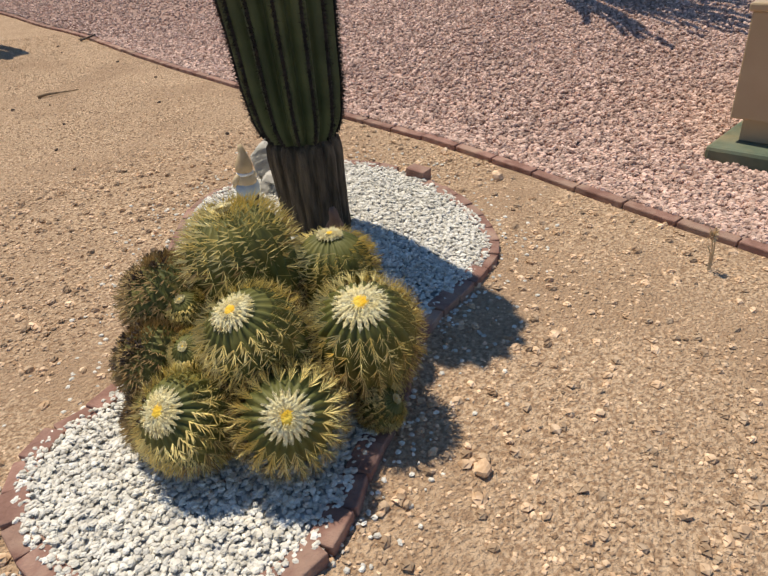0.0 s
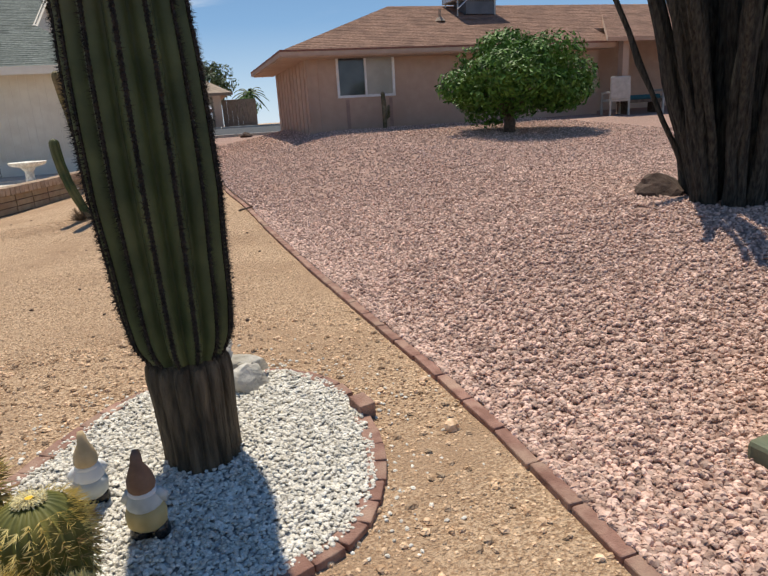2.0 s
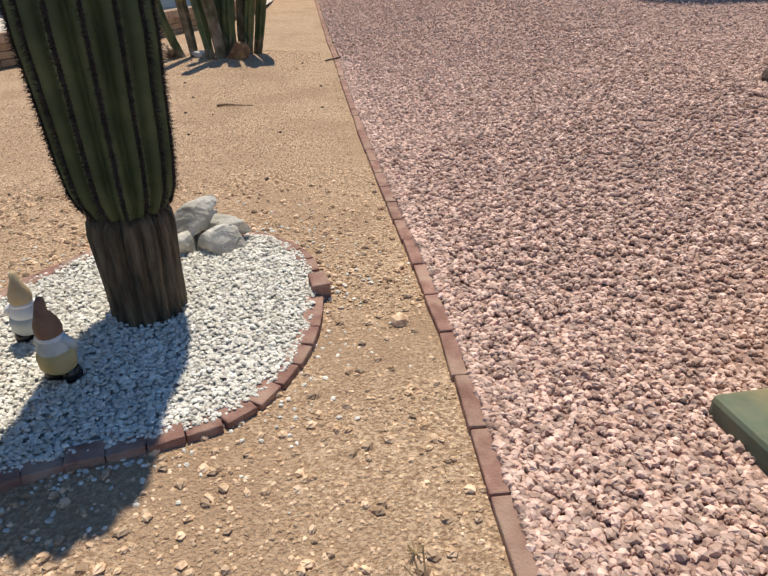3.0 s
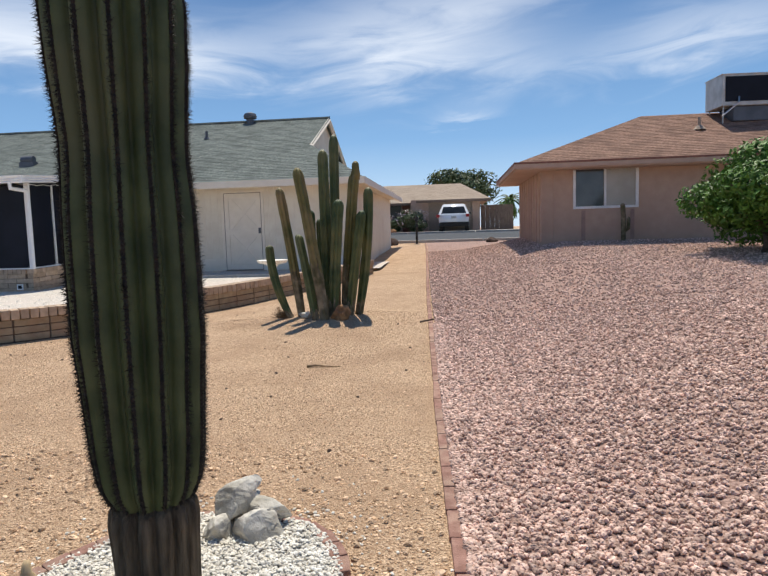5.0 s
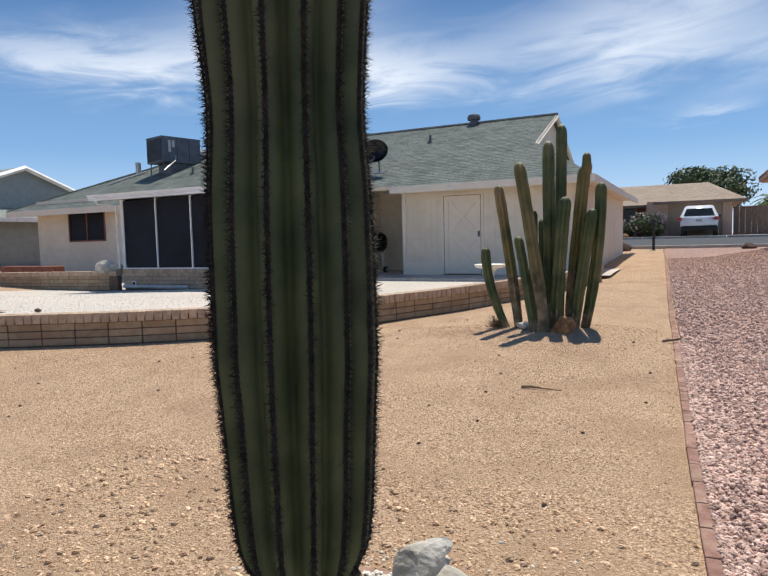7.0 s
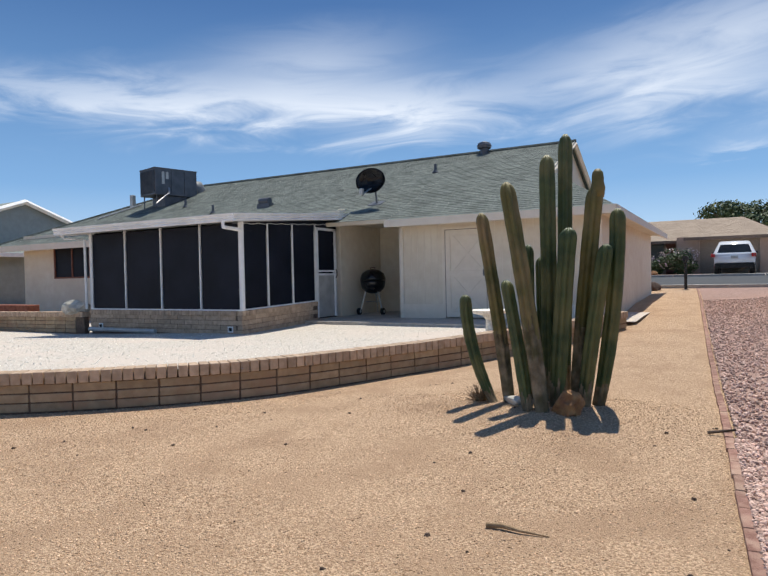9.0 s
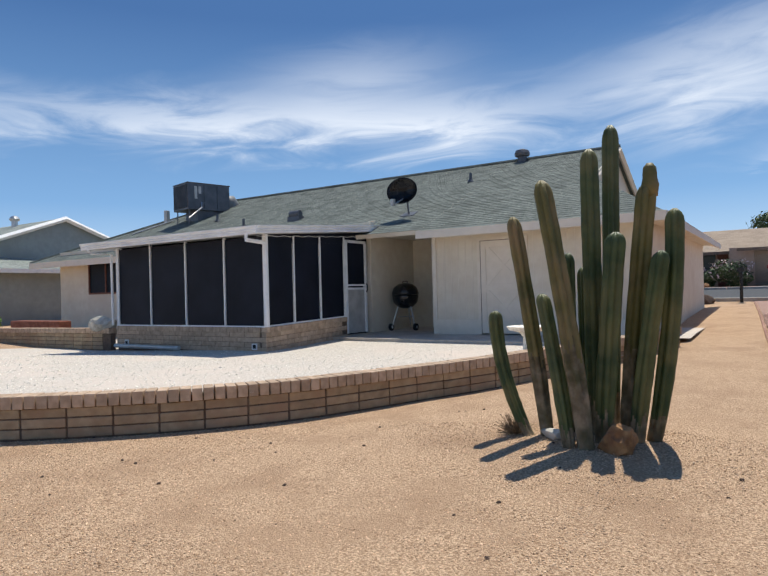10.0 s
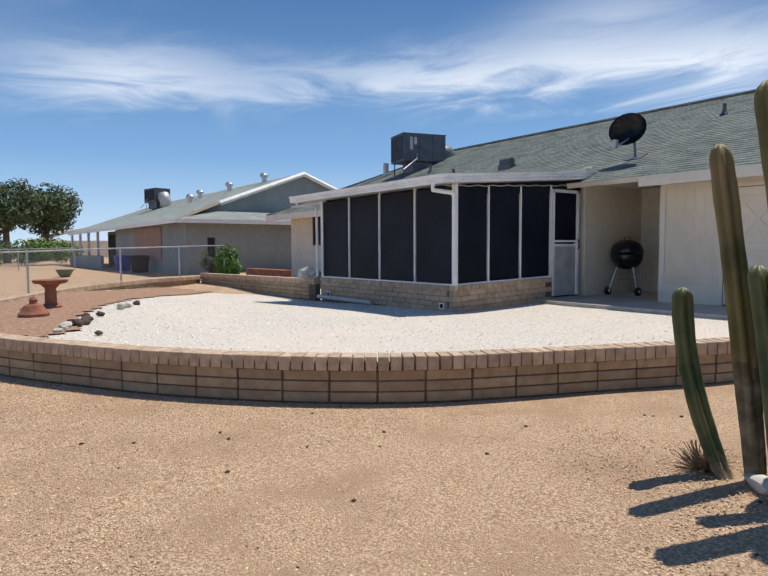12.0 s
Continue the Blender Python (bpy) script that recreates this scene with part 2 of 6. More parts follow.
M_TYRE = mat("rubber", (0.012, 0.012, 0.012), (0.03, 0.03, 0.03), 12, 0.8)
M_RED = mat("red_lens", (0.35, 0.02, 0.02), (0.45, 0.03, 0.03), 9, 0.25, spec=0.5)
M_BLOSSOM = mat("blossom", (0.70, 0.52, 0.52), (0.85, 0.72, 0.70), 9, 0.8, island=0.2)
M_BLUE = mat("blue_plastic", (0.02, 0.05, 0.30), (0.03, 0.08, 0.40), 6, 0.4)
M_RUST = mat("rust_awning", (0.30, 0.20, 0.17), (0.38, 0.26, 0.22), 5, 0.85)
M_BRASS = mat("brass", (0.55, 0.38, 0.12), (0.65, 0.48, 0.18), 9, 0.3, metal=0.9)
M_G_SKIN = mat("gnome_cream", (0.60, 0.46, 0.28), (0.70, 0.56, 0.36), 20, 0.7)


# ---- mesh helpers ----
def link(name, bm, material, parent=None, label="", smooth=False):
    me = bpy.data.meshes.new(name)
    bm.to_mesh(me); bm.free()
    if smooth:
        me.polygons.foreach_set("use_smooth", [True] * len(me.polygons))
    for m in material if isinstance(material, (list, tuple)) else [material]:
        me.materials.append(m)
    ob = new(name, me)
    if parent:
        ob.parent = parent
    if label:
        ob["label"] = label
    return ob


def part(name, bm, material, parent, label="", smooth=False):
    return link(name, bm, material, parent, label, smooth)


def thing(name, label, category, group="", at=(0, 0, 0), rz=0, kind=""):
    ob = new(name)
    ob.matrix_basis = pose(*at, 0, 0, rz)
    return tagged(ob, label, category, group, kind)


def shared(name, me, parent, m):
    """A piece on a mesh that it shares with its like."""
    ob = new(name, me)
    ob.parent = parent
    ob.matrix_basis = m
    return ob


def box(bm, x0, y0, z0, x1, y1, z1, bev=0.0, mi=0):
    c = [(x0, y0, z0), (x1, y0, z0), (x1, y1, z0), (x0, y1, z0), (x0, y0, z1), (x1, y0, z1), (x1, y1, z1), (x0, y1, z1)]
    v = [bm.verts.new(p) for p in c]
    f = [bm.faces.new([v[i] for i in q]) for q in ((0, 3, 2, 1), (4, 5, 6, 7), (0, 1, 5, 4), (1, 2, 6, 5), (2, 3, 7, 6), (3, 0, 4, 7))]
    for q in f:
        q.material_index = mi
    if bev:
        bmesh.ops.bevel(bm, geom=list({e for q in f for e in q.edges}), offset=bev, segments=2, affect="EDGES", profile=0.5)
    return v


def tube(bm, pts, radii, seg=8, caps=True, mi=0):
    """A round bar along pts; radii is one number or a list."""
    pts = [Vector(p) for p in pts]
    radii = radii if isinstance(radii, (list, tuple)) else [radii] * len(pts)
    rings, up = [], None
    for i, p in enumerate(pts):
        d = (pts[min(i + 1, len(pts) - 1)] - pts[max(i - 1, 0)]).normalized()
        a = up if up else (Vector((0, 0, 1)) if abs(d.z) < 0.9 else Vector((1, 0, 0)))
        s = d.cross(a).normalized(); up = s.cross(d).normalized()
        rings.append([bm.verts.new(p + radii[i] * (math.cos(2 * math.pi * k / seg) * s + math.sin(2 * math.pi * k / seg) * up)) for k in range(seg)])
    for a, b in zip(rings, rings[1:]):
        for k in range(seg):
            bm.faces.new((a[k], a[(k + 1) % seg], b[(k + 1) % seg], b[k])).material_index = mi
    if caps:
        bm.faces.new(rings[0][::-1]).material_index = mi
        bm.faces.new(rings[-1]).material_index = mi


def lathe(bm, prof, seg=24, at=(0, 0, 0), mi=0, squash=1.0):
    """A turned body from (radius, height) pairs."""
    o = Vector(at)
    rings = [[bm.verts.new(o + Vector((r * math.cos(2 * math.pi * k / seg), squash * r * math.sin(2 * math.pi * k / seg), z))) for k in range(seg)] for r, z in prof]
    for a, b in zip(rings, rings[1:]):
        for k in range(seg):
            bm.faces.new((a[k], a[(k + 1) % seg], b[(k + 1) % seg], b[k])).material_index = mi
    bm.faces.new(rings[0][::-1]).material_index = mi
    bm.faces.new(rings[-1]).material_index = mi


def rock(bm, at, size, seed=0, sub=2, rough=0.28, mi=0, facets=7, near=0.55):
    """An angular boulder: an icosphere pushed about and cut by a few planes."""
    rnd = random.Random(seed)
    made = bmesh.ops.create_icosphere(bm, subdivisions=sub, radius=1.0)["verts"]
    cuts = [(Vector((rnd.uniform(-1, 1), rnd.uniform(-1, 1), rnd.uniform(-0.3, 1))).normalized(), rnd.uniform(near, near + 0.3)) for _ in range(facets)]
    for v in made:
        p = v.co.copy()
        p *= 1 + rough * noise.noise(p * 1.7 + Vector((seed * 3.1, 0, 0)))
        for nrm, d in cuts:
            over = p.dot(nrm) - d
            if over > 0:
                p -= nrm * over * 0.9
        p *= 1 + 0.06 * noise.noise(p * 5 + Vector((0, seed, 0)))
        v.co = Vector(at) + Vector((p.x * size[0], p.y * size[1], p.z * size[2]))
    for v in made:
        for f in v.link_faces:
            f.material_index = mi


def smoothpath(ctrl, step):
    """Points at even steps along a Catmull-Rom curve through ctrl."""
    c = [Vector((*p, 0)) for p in ctrl]
    c = [2 * c[0] - c[1]] + c + [2 * c[-1] - c[-2]]
    dense = []
    for i in range(1, len(c) - 2):
        for k in range(40):
            t = k / 40
            dense.append(0.5 * (2 * c[i] + (c[i + 1] - c[i - 1]) * t + (2 * c[i - 1] - 5 * c[i] + 4 * c[i + 1] - c[i + 2]) * t * t + (3 * c[i] - c[i - 1] - 3 * c[i + 1] + c[i + 2]) * t ** 3))
    dense.append(c[-2])
    out, acc = [dense[0]], 0.0
    for a, b in zip(dense, dense[1:]):
        d = (b - a).length
        while acc + d >= step:
            a = a + (b - a) * ((step - acc) / d); d = (b - a).length; acc = 0.0
            out.append(a.copy())
        acc += d
    return out


def inside(x, y, poly):
    hit, j = False, len(poly) - 1
    for i in range(len(poly)):
        xi, yi, xj, yj = poly[i][0], poly[i][1], poly[j][0], poly[j][1]
        if (yi > y) != (yj > y) and x < (xj - xi) * (y - yi) / (yj - yi) + xi:
            hit = not hit
        j = i
    return hit


def ground_z(x, y):
    """The yard climbs gently to the street and is level beyond it."""
    s = float(np.interp(y, [-12, 0, 1.5, 2.3, 2.8, 3.2, 3.6, 4.0, 5, 7.1, 8.2, 9.15, 12, 16.4, 29.6, 41], [-0.35, -0.10, -0.06, -0.035, -0.018, -0.004, 0.026, 0.05, 0.078, 0.118, 0.16, 0.20, 0.27, 0.37, 0.74, 1.15]))

    def ramp(v, a, b):
        return min(max((v - a) / (b - a), 0), 1)
    # the yard dips towards the terrace wall, swells round the column cacti, and the gravel lot lies higher
    dip = max(0, s - 0.108) * ramp(-x, -1.0, 1.3) * ramp(-y, -22, -18) * ramp(x, -16, -10)
    swell = 0.085 * math.exp(-((x - 0.8) / 1.1) ** 2 - ((y - 9.5) / 0.9) ** 2)
    lot = (0.30 * ramp(x, 2.9, 5.2) * ramp(y, 2.7, 5.8) + 0.24 * ramp(x, 2.5, 4.5) * ramp(y, 10, 16.5)) * ramp(-y, -27, -21)
    return s - dip + swell + lot + 0.012 * noise.noise(Vector((x * 0.6, y * 0.6, 0)))


def edge_x(y):
    """Where the line of edging bricks runs between the soil and the pink gravel."""
    k = [(-30, 3.4), (1.0, 2.74), (2.19, 2.70), (3.27, 2.675), (4.05, 2.615), (4.87, 2.559), (5.95, 2.494), (8.45, 2.368), (11.55, 2.21), (24.4, 1.663), (29.5, 1.40)]
    for (a, p), (b, q) in zip(k, k[1:]):
        if y <= b:
            return p + (q - p) * (y - a) / (b - a)
    return k[-1][1]


def sheet(name, material, xs, ys, zf, label, category, keep=None):
    """A ground sheet on a grid of lines."""
    bm = bmesh.new()
    g = [[bm.verts.new((x, y, zf(x, y))) for x in xs] for y in ys]
    for j in range(len(ys) - 1):
        for i in range(len(xs) - 1):
            if keep is None or keep((xs[i] + xs[i + 1]) / 2, (ys[j] + ys[j + 1]) / 2):
                bm.faces.new((g[j][i], g[j][i + 1], g[j + 1][i + 1], g[j + 1][i]))
    loose = [v for v in bm.verts if not v.link_faces]
    for v in loose:
        bm.verts.remove(v)
    return tagged(link(name, bm, material, smooth=True), label, category, kind="structure")


def lines(*spans):
    out = []
    for a, b, s in spans:
        n = max(1, round((b - a) / s))
        out += [a + (b - a) * i / n for i in range(n)]
    return out + [spans[-1][1]]


# ---- ground ----
sheet("ground", M_SOIL, lines((-2500, -300, 700), (-300, -40, 65), (-40, -12, 4), (-12, 14, 0.5), (14, 40, 3), (40, 300, 65), (300, 2500, 700)),
      lines((-1500, -200, 600), (-200, -12, 30), (-12, 32, 0.5), (32, 60, 2), (60, 300, 60), (300, 2500, 700)), ground_z,
      "tan decomposed granite yard reaching to the horizon", "ground")
# pink gravel lot beside the soil, its near edge on the edging bricks
bm = bmesh.new()
rows = []
for y in lines((-14, 29.4, 0.4)):
    e = edge_x(y) + 0.05
    rows.append([bm.verts.new((x, y, ground_z(x, y) + 0.02)) for x in [e + (26 - e) * (i / 40) ** 1.6 for i in range(41)]])
for a, b in zip(rows, rows[1:]):
    for i in range(40):
        bm.faces.new((a[i], a[i + 1], b[i + 1], b[i]))
tagged(link("gravel_lot", bm, M_PINK, smooth=True), "pink crushed gravel lot of the neighbouring house", "ground", kind="structure")

# ---- terrace with its retaining wall ----
FACE = [(0.72, 16.4), (0.30, 15.0), (-0.2, 13.8), (-0.83, 12.28), (-1.03, 11.87), (-1.3, 11.3), (-1.6, 10.5), (-1.95, 9.67), (-2.42, 8.96), (-2.99, 8.36), (-3.78, 7.73), (-4.58, 7.25), (-5.58, 6.72), (-6.9, 6.2), (-8.4, 5.95), (-10.2, 6.3), (-11.8, 7.14), (-13.64, 8.2), (-15.5, 9.58), (-17.4, 11.3), (-18.1, 12.5), (-18.8, 13.4)]
FRONT = []
for _x, _y in FACE:  # the middle of the wall lies a hand's breadth behind its face
    _d = Vector((-6 - _x, 11 - _y, 0)).normalized() * 0.10
    FRONT.append((_x + _d.x, _y + _d.y))
BACK = [(-18.7, 13.5), (-15.0, 13.5), (-10.66, 13.42)]


def terrace_z(x, y):
    d = max(0, y - 8.5)
    return 0.468 - 0.028 * min(d, 5.0) + 0.03 * max(0, min(y, 18) - 13.7) - min(0.12, 0.03 * max(0, -7 - x)) * min(1, d / 3) + 0.008 * noise.noise(Vector((x * 0.9, y * 0.9, 3)))


def wall_top(x, y):
    return 0.525 + 0.030 * max(0, y - 11.5) * (1 if x > -3 else 0) + 0.012 * min(max(0, -12 - x), 3)


wall_line = smoothpath(FRONT, 0.2)
poly = [(p.x, p.y) for p in wall_line] + [(-18.7, 19.5), (0.9, 19.5)]
sheet("terrace", M_WHITEBED, lines((-19.5, -8, 0.5), (-8, 1.2, 0.2)), lines((6, 11, 0.2), (11, 19.5, 0.5)), terrace_z, "white crushed stone terrace behind a low wall", "ground", keep=lambda x, y: inside(x, y, poly))
DIRT = [(-5.6, 7.05), (-6.2, 7.5), (-7.8, 7.85), (-11.0, 9.2), (-13.3, 10.8), (-15.0, 12.4), (-17.8, 13.0), (-17.4, 11.8), (-13.5, 8.5), (-10.2, 6.7), (-8.4, 6.3), (-6.9, 6.5)]
dirt_poly = [(p.x, p.y) for p in smoothpath(DIRT + [DIRT[0]], 0.2)]
sheet("dirt_bed", M_DIRT, lines((-19, -4.5, 0.2)), lines((6, 13.6, 0.2)), lambda x, y: terrace_z(x, y) + 0.022 + 0.015 * noise.noise(Vector((x * 2, y * 2, 1))), "strip of reddish bare dirt inside the wall", "ground", keep=lambda x, y: inside(x, y, dirt_poly))


def masonry(name, ctrl, label, top, low, courses, block=0.405, ch=0.094, cap_h=0.12, cap_w=0.104, depth=0.15, cap_over=0.01, flip=1):
    """A low wall along ctrl: mortar core, blocks in straight stacks, a cap of bricks on edge."""
    w = tagged(new(name), label, "wall", kind="structure")
    pts = smoothpath(ctrl, 0.1)
    bm = bmesh.new()
    rows = []
    for i, p in enumerate(pts):
        d = (pts[min(i + 1, len(pts) - 1)] - pts[max(i - 1, 0)]).normalized(); nrm = Vector((-d.y, d.x, 0))
        t = top(p.x, p.y) - cap_h; b = min(low(p.x, p.y), t - ch * courses) - 0.12
        rows.append([bm.verts.new((p + nrm * s * (depth / 2 - 0.014)).to_tuple()[:2] + (z,)) for s, z in ((1, b), (1, t), (-1, t), (-1, b))])
    for a, b in zip(rows, rows[1:]):
        for k in range(4):
            bm.faces.new((a[k], a[(k + 1) % 4], b[(k + 1) % 4], b[k]))
    bm.faces.new(rows[0]); bm.faces.new(rows[-1][::-1])
    bmesh.ops.recalc_face_normals(bm, faces=bm.faces)
    part("mortar_core", bm, M_MORTAR, w)
    bm = bmesh.new(); box(bm, -block / 2 + 0.007, -depth / 2, -ch / 2 + 0.006, block / 2 - 0.007, depth / 2, ch / 2 - 0.006, 0.006)
    me = bpy.data.meshes.new("block"); bm.to_mesh(me); bm.free(); me.materials.append(M_BLOCK)
    rnd = random.Random(5)
    mids = smoothpath(ctrl, block)
    for a, b in zip(mids, mids[1:]):
        c = (a + b) / 2; ang = math.degrees(math.atan2(b.y - a.y, b.x - a.x)); t = top(c.x, c.y) - cap_h
        slope = -math.degrees(math.atan2(top(b.x, b.y) - top(a.x, a.y), block))
        for k in range(courses):
            shared("block", me, w, pose(c.x + rnd.uniform(-.003, .003), c.y + rnd.uniform(-.003, .003), t - ch * (k + 0.5), rnd.uniform(-.6, .6), slope, ang + rnd.uniform(-.5, .5)))
    bm = bmesh.new(); box(bm, -cap_w / 2 + 0.005, -depth / 2 - 0.025 - cap_over, -cap_h / 2, cap_w / 2 - 0.005, depth / 2 + 0.025 + cap_over, cap_h / 2, 0.008)
    me = bpy.data.meshes.new("cap_brick"); bm.to_mesh(me); bm.free(); me.materials.append(M_CAP)
    mids = smoothpath(ctrl, cap_w)
    for a, b in zip(mids, mids[1:]):
        c = (a + b) / 2; ang = math.degrees(math.atan2(b.y - a.y, b.x - a.x))
        shared("cap_brick", me, w, pose(c.x, c.y, top(c.x, c.y) - cap_h / 2 + rnd.uniform(-.002, .002), rnd.uniform(-.7, .7), 0, ang + rnd.uniform(-1, 1)))
    return w


masonry("wall_terrace_front", FRONT, "low curved tan slump block retaining wall with brick cap", wall_top, ground_z, 3)
masonry("wall_terrace_back", BACK, "low straight tan block wall with brick cap", lambda x, y: 0.73 + 0.0105 * (x + 10.9), lambda x, y: 0.15, 4)

# ---- the main house ----
K = 0.03          # the house pad falls gently towards the yard
EX0, EX1, EY0, EY1 = -10.53, -5.96, 13.40, 16.9
WY, GY = 17.0, 16.9
bm = bmesh.new()
box(bm, -6.2, 15.45, 0.30, 0.3, 19.0, 0.445, 0.01)
tagged(link("pavement_patio", bm, M_CONC), "pale concrete patio slab by the shed door", "patio", kind="structure")


house = thing("house", "cream stucco ranch house with green shingle roof", "house", kind="structure")


def hpart(name, material, boxes, label="", parent=None, bev=0.0):
    bm = bmesh.new()
    for b in boxes:
        box(bm, *b, bev)
    return part(name, bm, material, parent or house, label)


hpart("wall", M_STUCCO, [(-19.0, 17.0, 0.2, -17.32, 17.2, 3.05), (-15.45, 17.0, 0.2, -5.96, 17.2, 3.05), (-17.32, 17.0, 0.2, -15.45, 17.2, 1.56), (-17.32, 17.0, 2.80, -15.45, 17.2, 3.05)], "cream stucco back wall")
hpart("wall", M_STUCCO, [(-6.16, 17.2, 0.2, -5.96, 19.0, 3.1), (-6.16, 19.0, 0.2, -4.0, 19.2, 3.1)], "cream stucco recess walls")
hpart("wall", M_STUCCO, [(-4.25, 16.9, 0.35, -3.15, 17.1, 2.72), (-2.15, 16.9, 0.35, 0.18, 17.1, 2.72), (-3.15, 16.9, 2.43, -2.15, 17.1, 2.72), (-4.25, 17.1, 0.35, -4.05, 19.0, 2.9)], "cream storage room wall")
hpart("wall", M_STUCCO, [(-0.02, 17.1, 0.3, 0.18, 26.0, 2.85), (-19.0, 17.2, 0.2, -18.8, 26, 3.0), (-18.8, 26, 0.2, 0.18, 26.2, 2.95)], "cream stucco side wall")


def roof_plane(name, a, b, c, d, parent, material, expo=0.15, tab=0.32, thick=0.007):
    """Courses of shingle tabs over the quad a, b (eave) to c, d (ridge), on a solid deck."""
    a, b, c, d = (Vector(p) for p in (a, b, c, d))
    nrm = (b - a).cross(d - a).normalized()
    nrm = nrm if nrm.z > 0 else -nrm
    bm = bmesh.new(); rnd = random.Random(3)
    n = max(2, round(((d - a).length + (c - b).length) / 2 / expo))
    for j in range(n):
        l0, r0, l1, r1 = a.lerp(d, j / n), b.lerp(c, j / n), a.lerp(d, (j + 1) / n), b.lerp(c, (j + 1) / n)
        w = (r0 - l0).length; m = max(1, round(w / tab)); off = rnd.random() / m
        cuts = [0.0] + [min(1, max(0, (i + off * m * 0.9 + 0.05) / m)) for i in range(m)] + [1.0]
        for u, v in zip(cuts, cuts[1:]):
            if v - u < 1e-4:
                continue
            lift = nrm * (thick + rnd.uniform(0, 0.003))
            p = [bm.verts.new(q) for q in (l0.lerp(r0, u) + lift, l0.lerp(r0, v) + lift, l1.lerp(r1, v) + nrm * 0.002, l1.lerp(r1, u) + nrm * 0.002, l0.lerp(r0, u), l0.lerp(r0, v))]
            bm.faces.new(p[:4]); bm.faces.new((p[4], p[5], p[1], p[0]))
    ob = part(name, bm, material, parent)
    ob["kind"] = "stuff"
    bm = bmesh.new()
    t = [bm.verts.new(q) for q in (a, b, c, d)]; u = [bm.verts.new(q - nrm * 0.10) for q in (a, b, c, d)]
    bm.faces.new(t); bm.faces.new(u[::-1])
    for i in range(4):
        bm.faces.new((t[i], u[i], u[(i + 1) % 4], t[(i + 1) % 4]))
    bmesh.ops.recalc_face_normals(bm, faces=bm.faces)
    part("roof_deck", bm, M_STUCCO if material is M_SHINGLE else M_TANWALL, parent)


# roof: long slope, storage wing, hip end, dutch gable end
RZ, RY, SL = 5.06, 22.0, 0.425


def rz_at(y):
    return RZ - SL * (RY - y)


roof_plane("roof", (-19.9, 16.45, rz_at(16.45)), (-4.3, 16.45, rz_at(16.45)), (-4.3, RY, RZ), (-15.7, RY, RZ), house, M_SHINGLE)
roof_plane("roof", (-4.3, 16.35, rz_at(16.35)), (0.52, 16.35, rz_at(16.35)), (-1.4, 19.25, rz_at(19.25)), (-4.3, 19.25, rz_at(19.25)), house, M_SHINGLE)
roof_plane("roof", (-4.3, 19.25, rz_at(19.25)), (-1.3, 19.25, rz_at(19.25)), (-1.3, RY, RZ), (-4.3, RY, RZ), house, M_SHINGLE)
roof_plane("roof", (0.52, 16.35, rz_at(16.35)), (0.52, 27.6, rz_at(16.35)), (-1.4, 24.75, 3.0), (-1.4, 19.25, 3.0), house, M_SHINGLE)
roof_plane("roof", (-19.9, 27.6, rz_at(16.4)), (-19.9, 16.45, rz_at(16.45)), (-15.7, RY, RZ), (-15.7, RY + 0.01, RZ), house, M_SHINGLE)
bm = bmesh.new()
g = [bm.verts.new(p) for p in ((-1.3, 27.6, rz_at(16.35)), (-19.9, 27.6, rz_at(16.35)), (-15.7, RY, RZ), (-1.3, RY, RZ))]
bm.faces.new(g)
part("roof", bm, M_SHINGLE, house)
bm = bmesh.new()
for x0, x1 in ((-1.62, -1.5),):
    p = [bm.verts.new((x, y, z)) for x in (x0, x1) for y, z in ((17.0, 2.6), (27.0, 2.6), (27.0, rz_at(17.0) - 0.05), (RY, RZ - 0.03), (17.0, rz_at(17.0) - 0.05))]
    bm.faces.new(p[:5]); bm.faces.new(p[5:][::-1])
part("gable", bm, M_STUCCO, house, "cream stucco gable")
bm = bmesh.new()
tube(bm, [(-1.34, 19.1, rz_at(19.1) - 0.05), (-1.34, RY, RZ - 0.05), (-1.34, 24.9, rz_at(19.1) - 0.05)], 0.07, 4)
part("bargeboard", bm, M_CREAMDOOR, house)
tube_bm = bmesh.new(); tube(tube_bm, [(-15.7, RY, RZ + 0.02), (-1.3, RY, RZ + 0.02)], 0.05, 6); part("ridge_cap", tube_bm, M_SHINGLE, house)
tube_bm = bmesh.new(); tube(tube_bm, [(-15.7, RY, RZ + 0.02), (-19.9, 16.45, rz_at(16.45) + 0.02)], 0.04, 6); part("hip_cap", tube_bm, M_SHINGLE, house)
hpart("fascia", M_CREAMDOOR, [(-19.9, 16.40, rz_at(16.45) - 0.20, -11.0, 16.44, rz_at(16.45) + 0.0)], "cream fascia board")
hpart("fascia", M_CREAMDOOR, [(-5.72, 16.78, 2.66, -4.3, 16.84, 2.83)], "cream fascia board")
hpart("fascia", M_CREAMDOOR, [(-4.35, 16.30, rz_at(16.35) - 0.16, 0.56, 16.345, rz_at(16.35) + 0.005), (0.525, 16.35, rz_at(16.35) - 0.16, 0.57, 27.6, rz_at(16.35) + 0.005)], "cream fascia board")
hpart("soffit", M_STUCCO, [(-4.3, 16.36, 2.55, 0.52, 16.9, 2.585), (0.18, 16.9, 2.55, 0.52, 26.1, 2.585), (-5.96, 16.95, 2.72, -4.2, 19.0, 2.75), (-19.8, 16.46, 2.58, -10.6, 17.0, 2.61)])
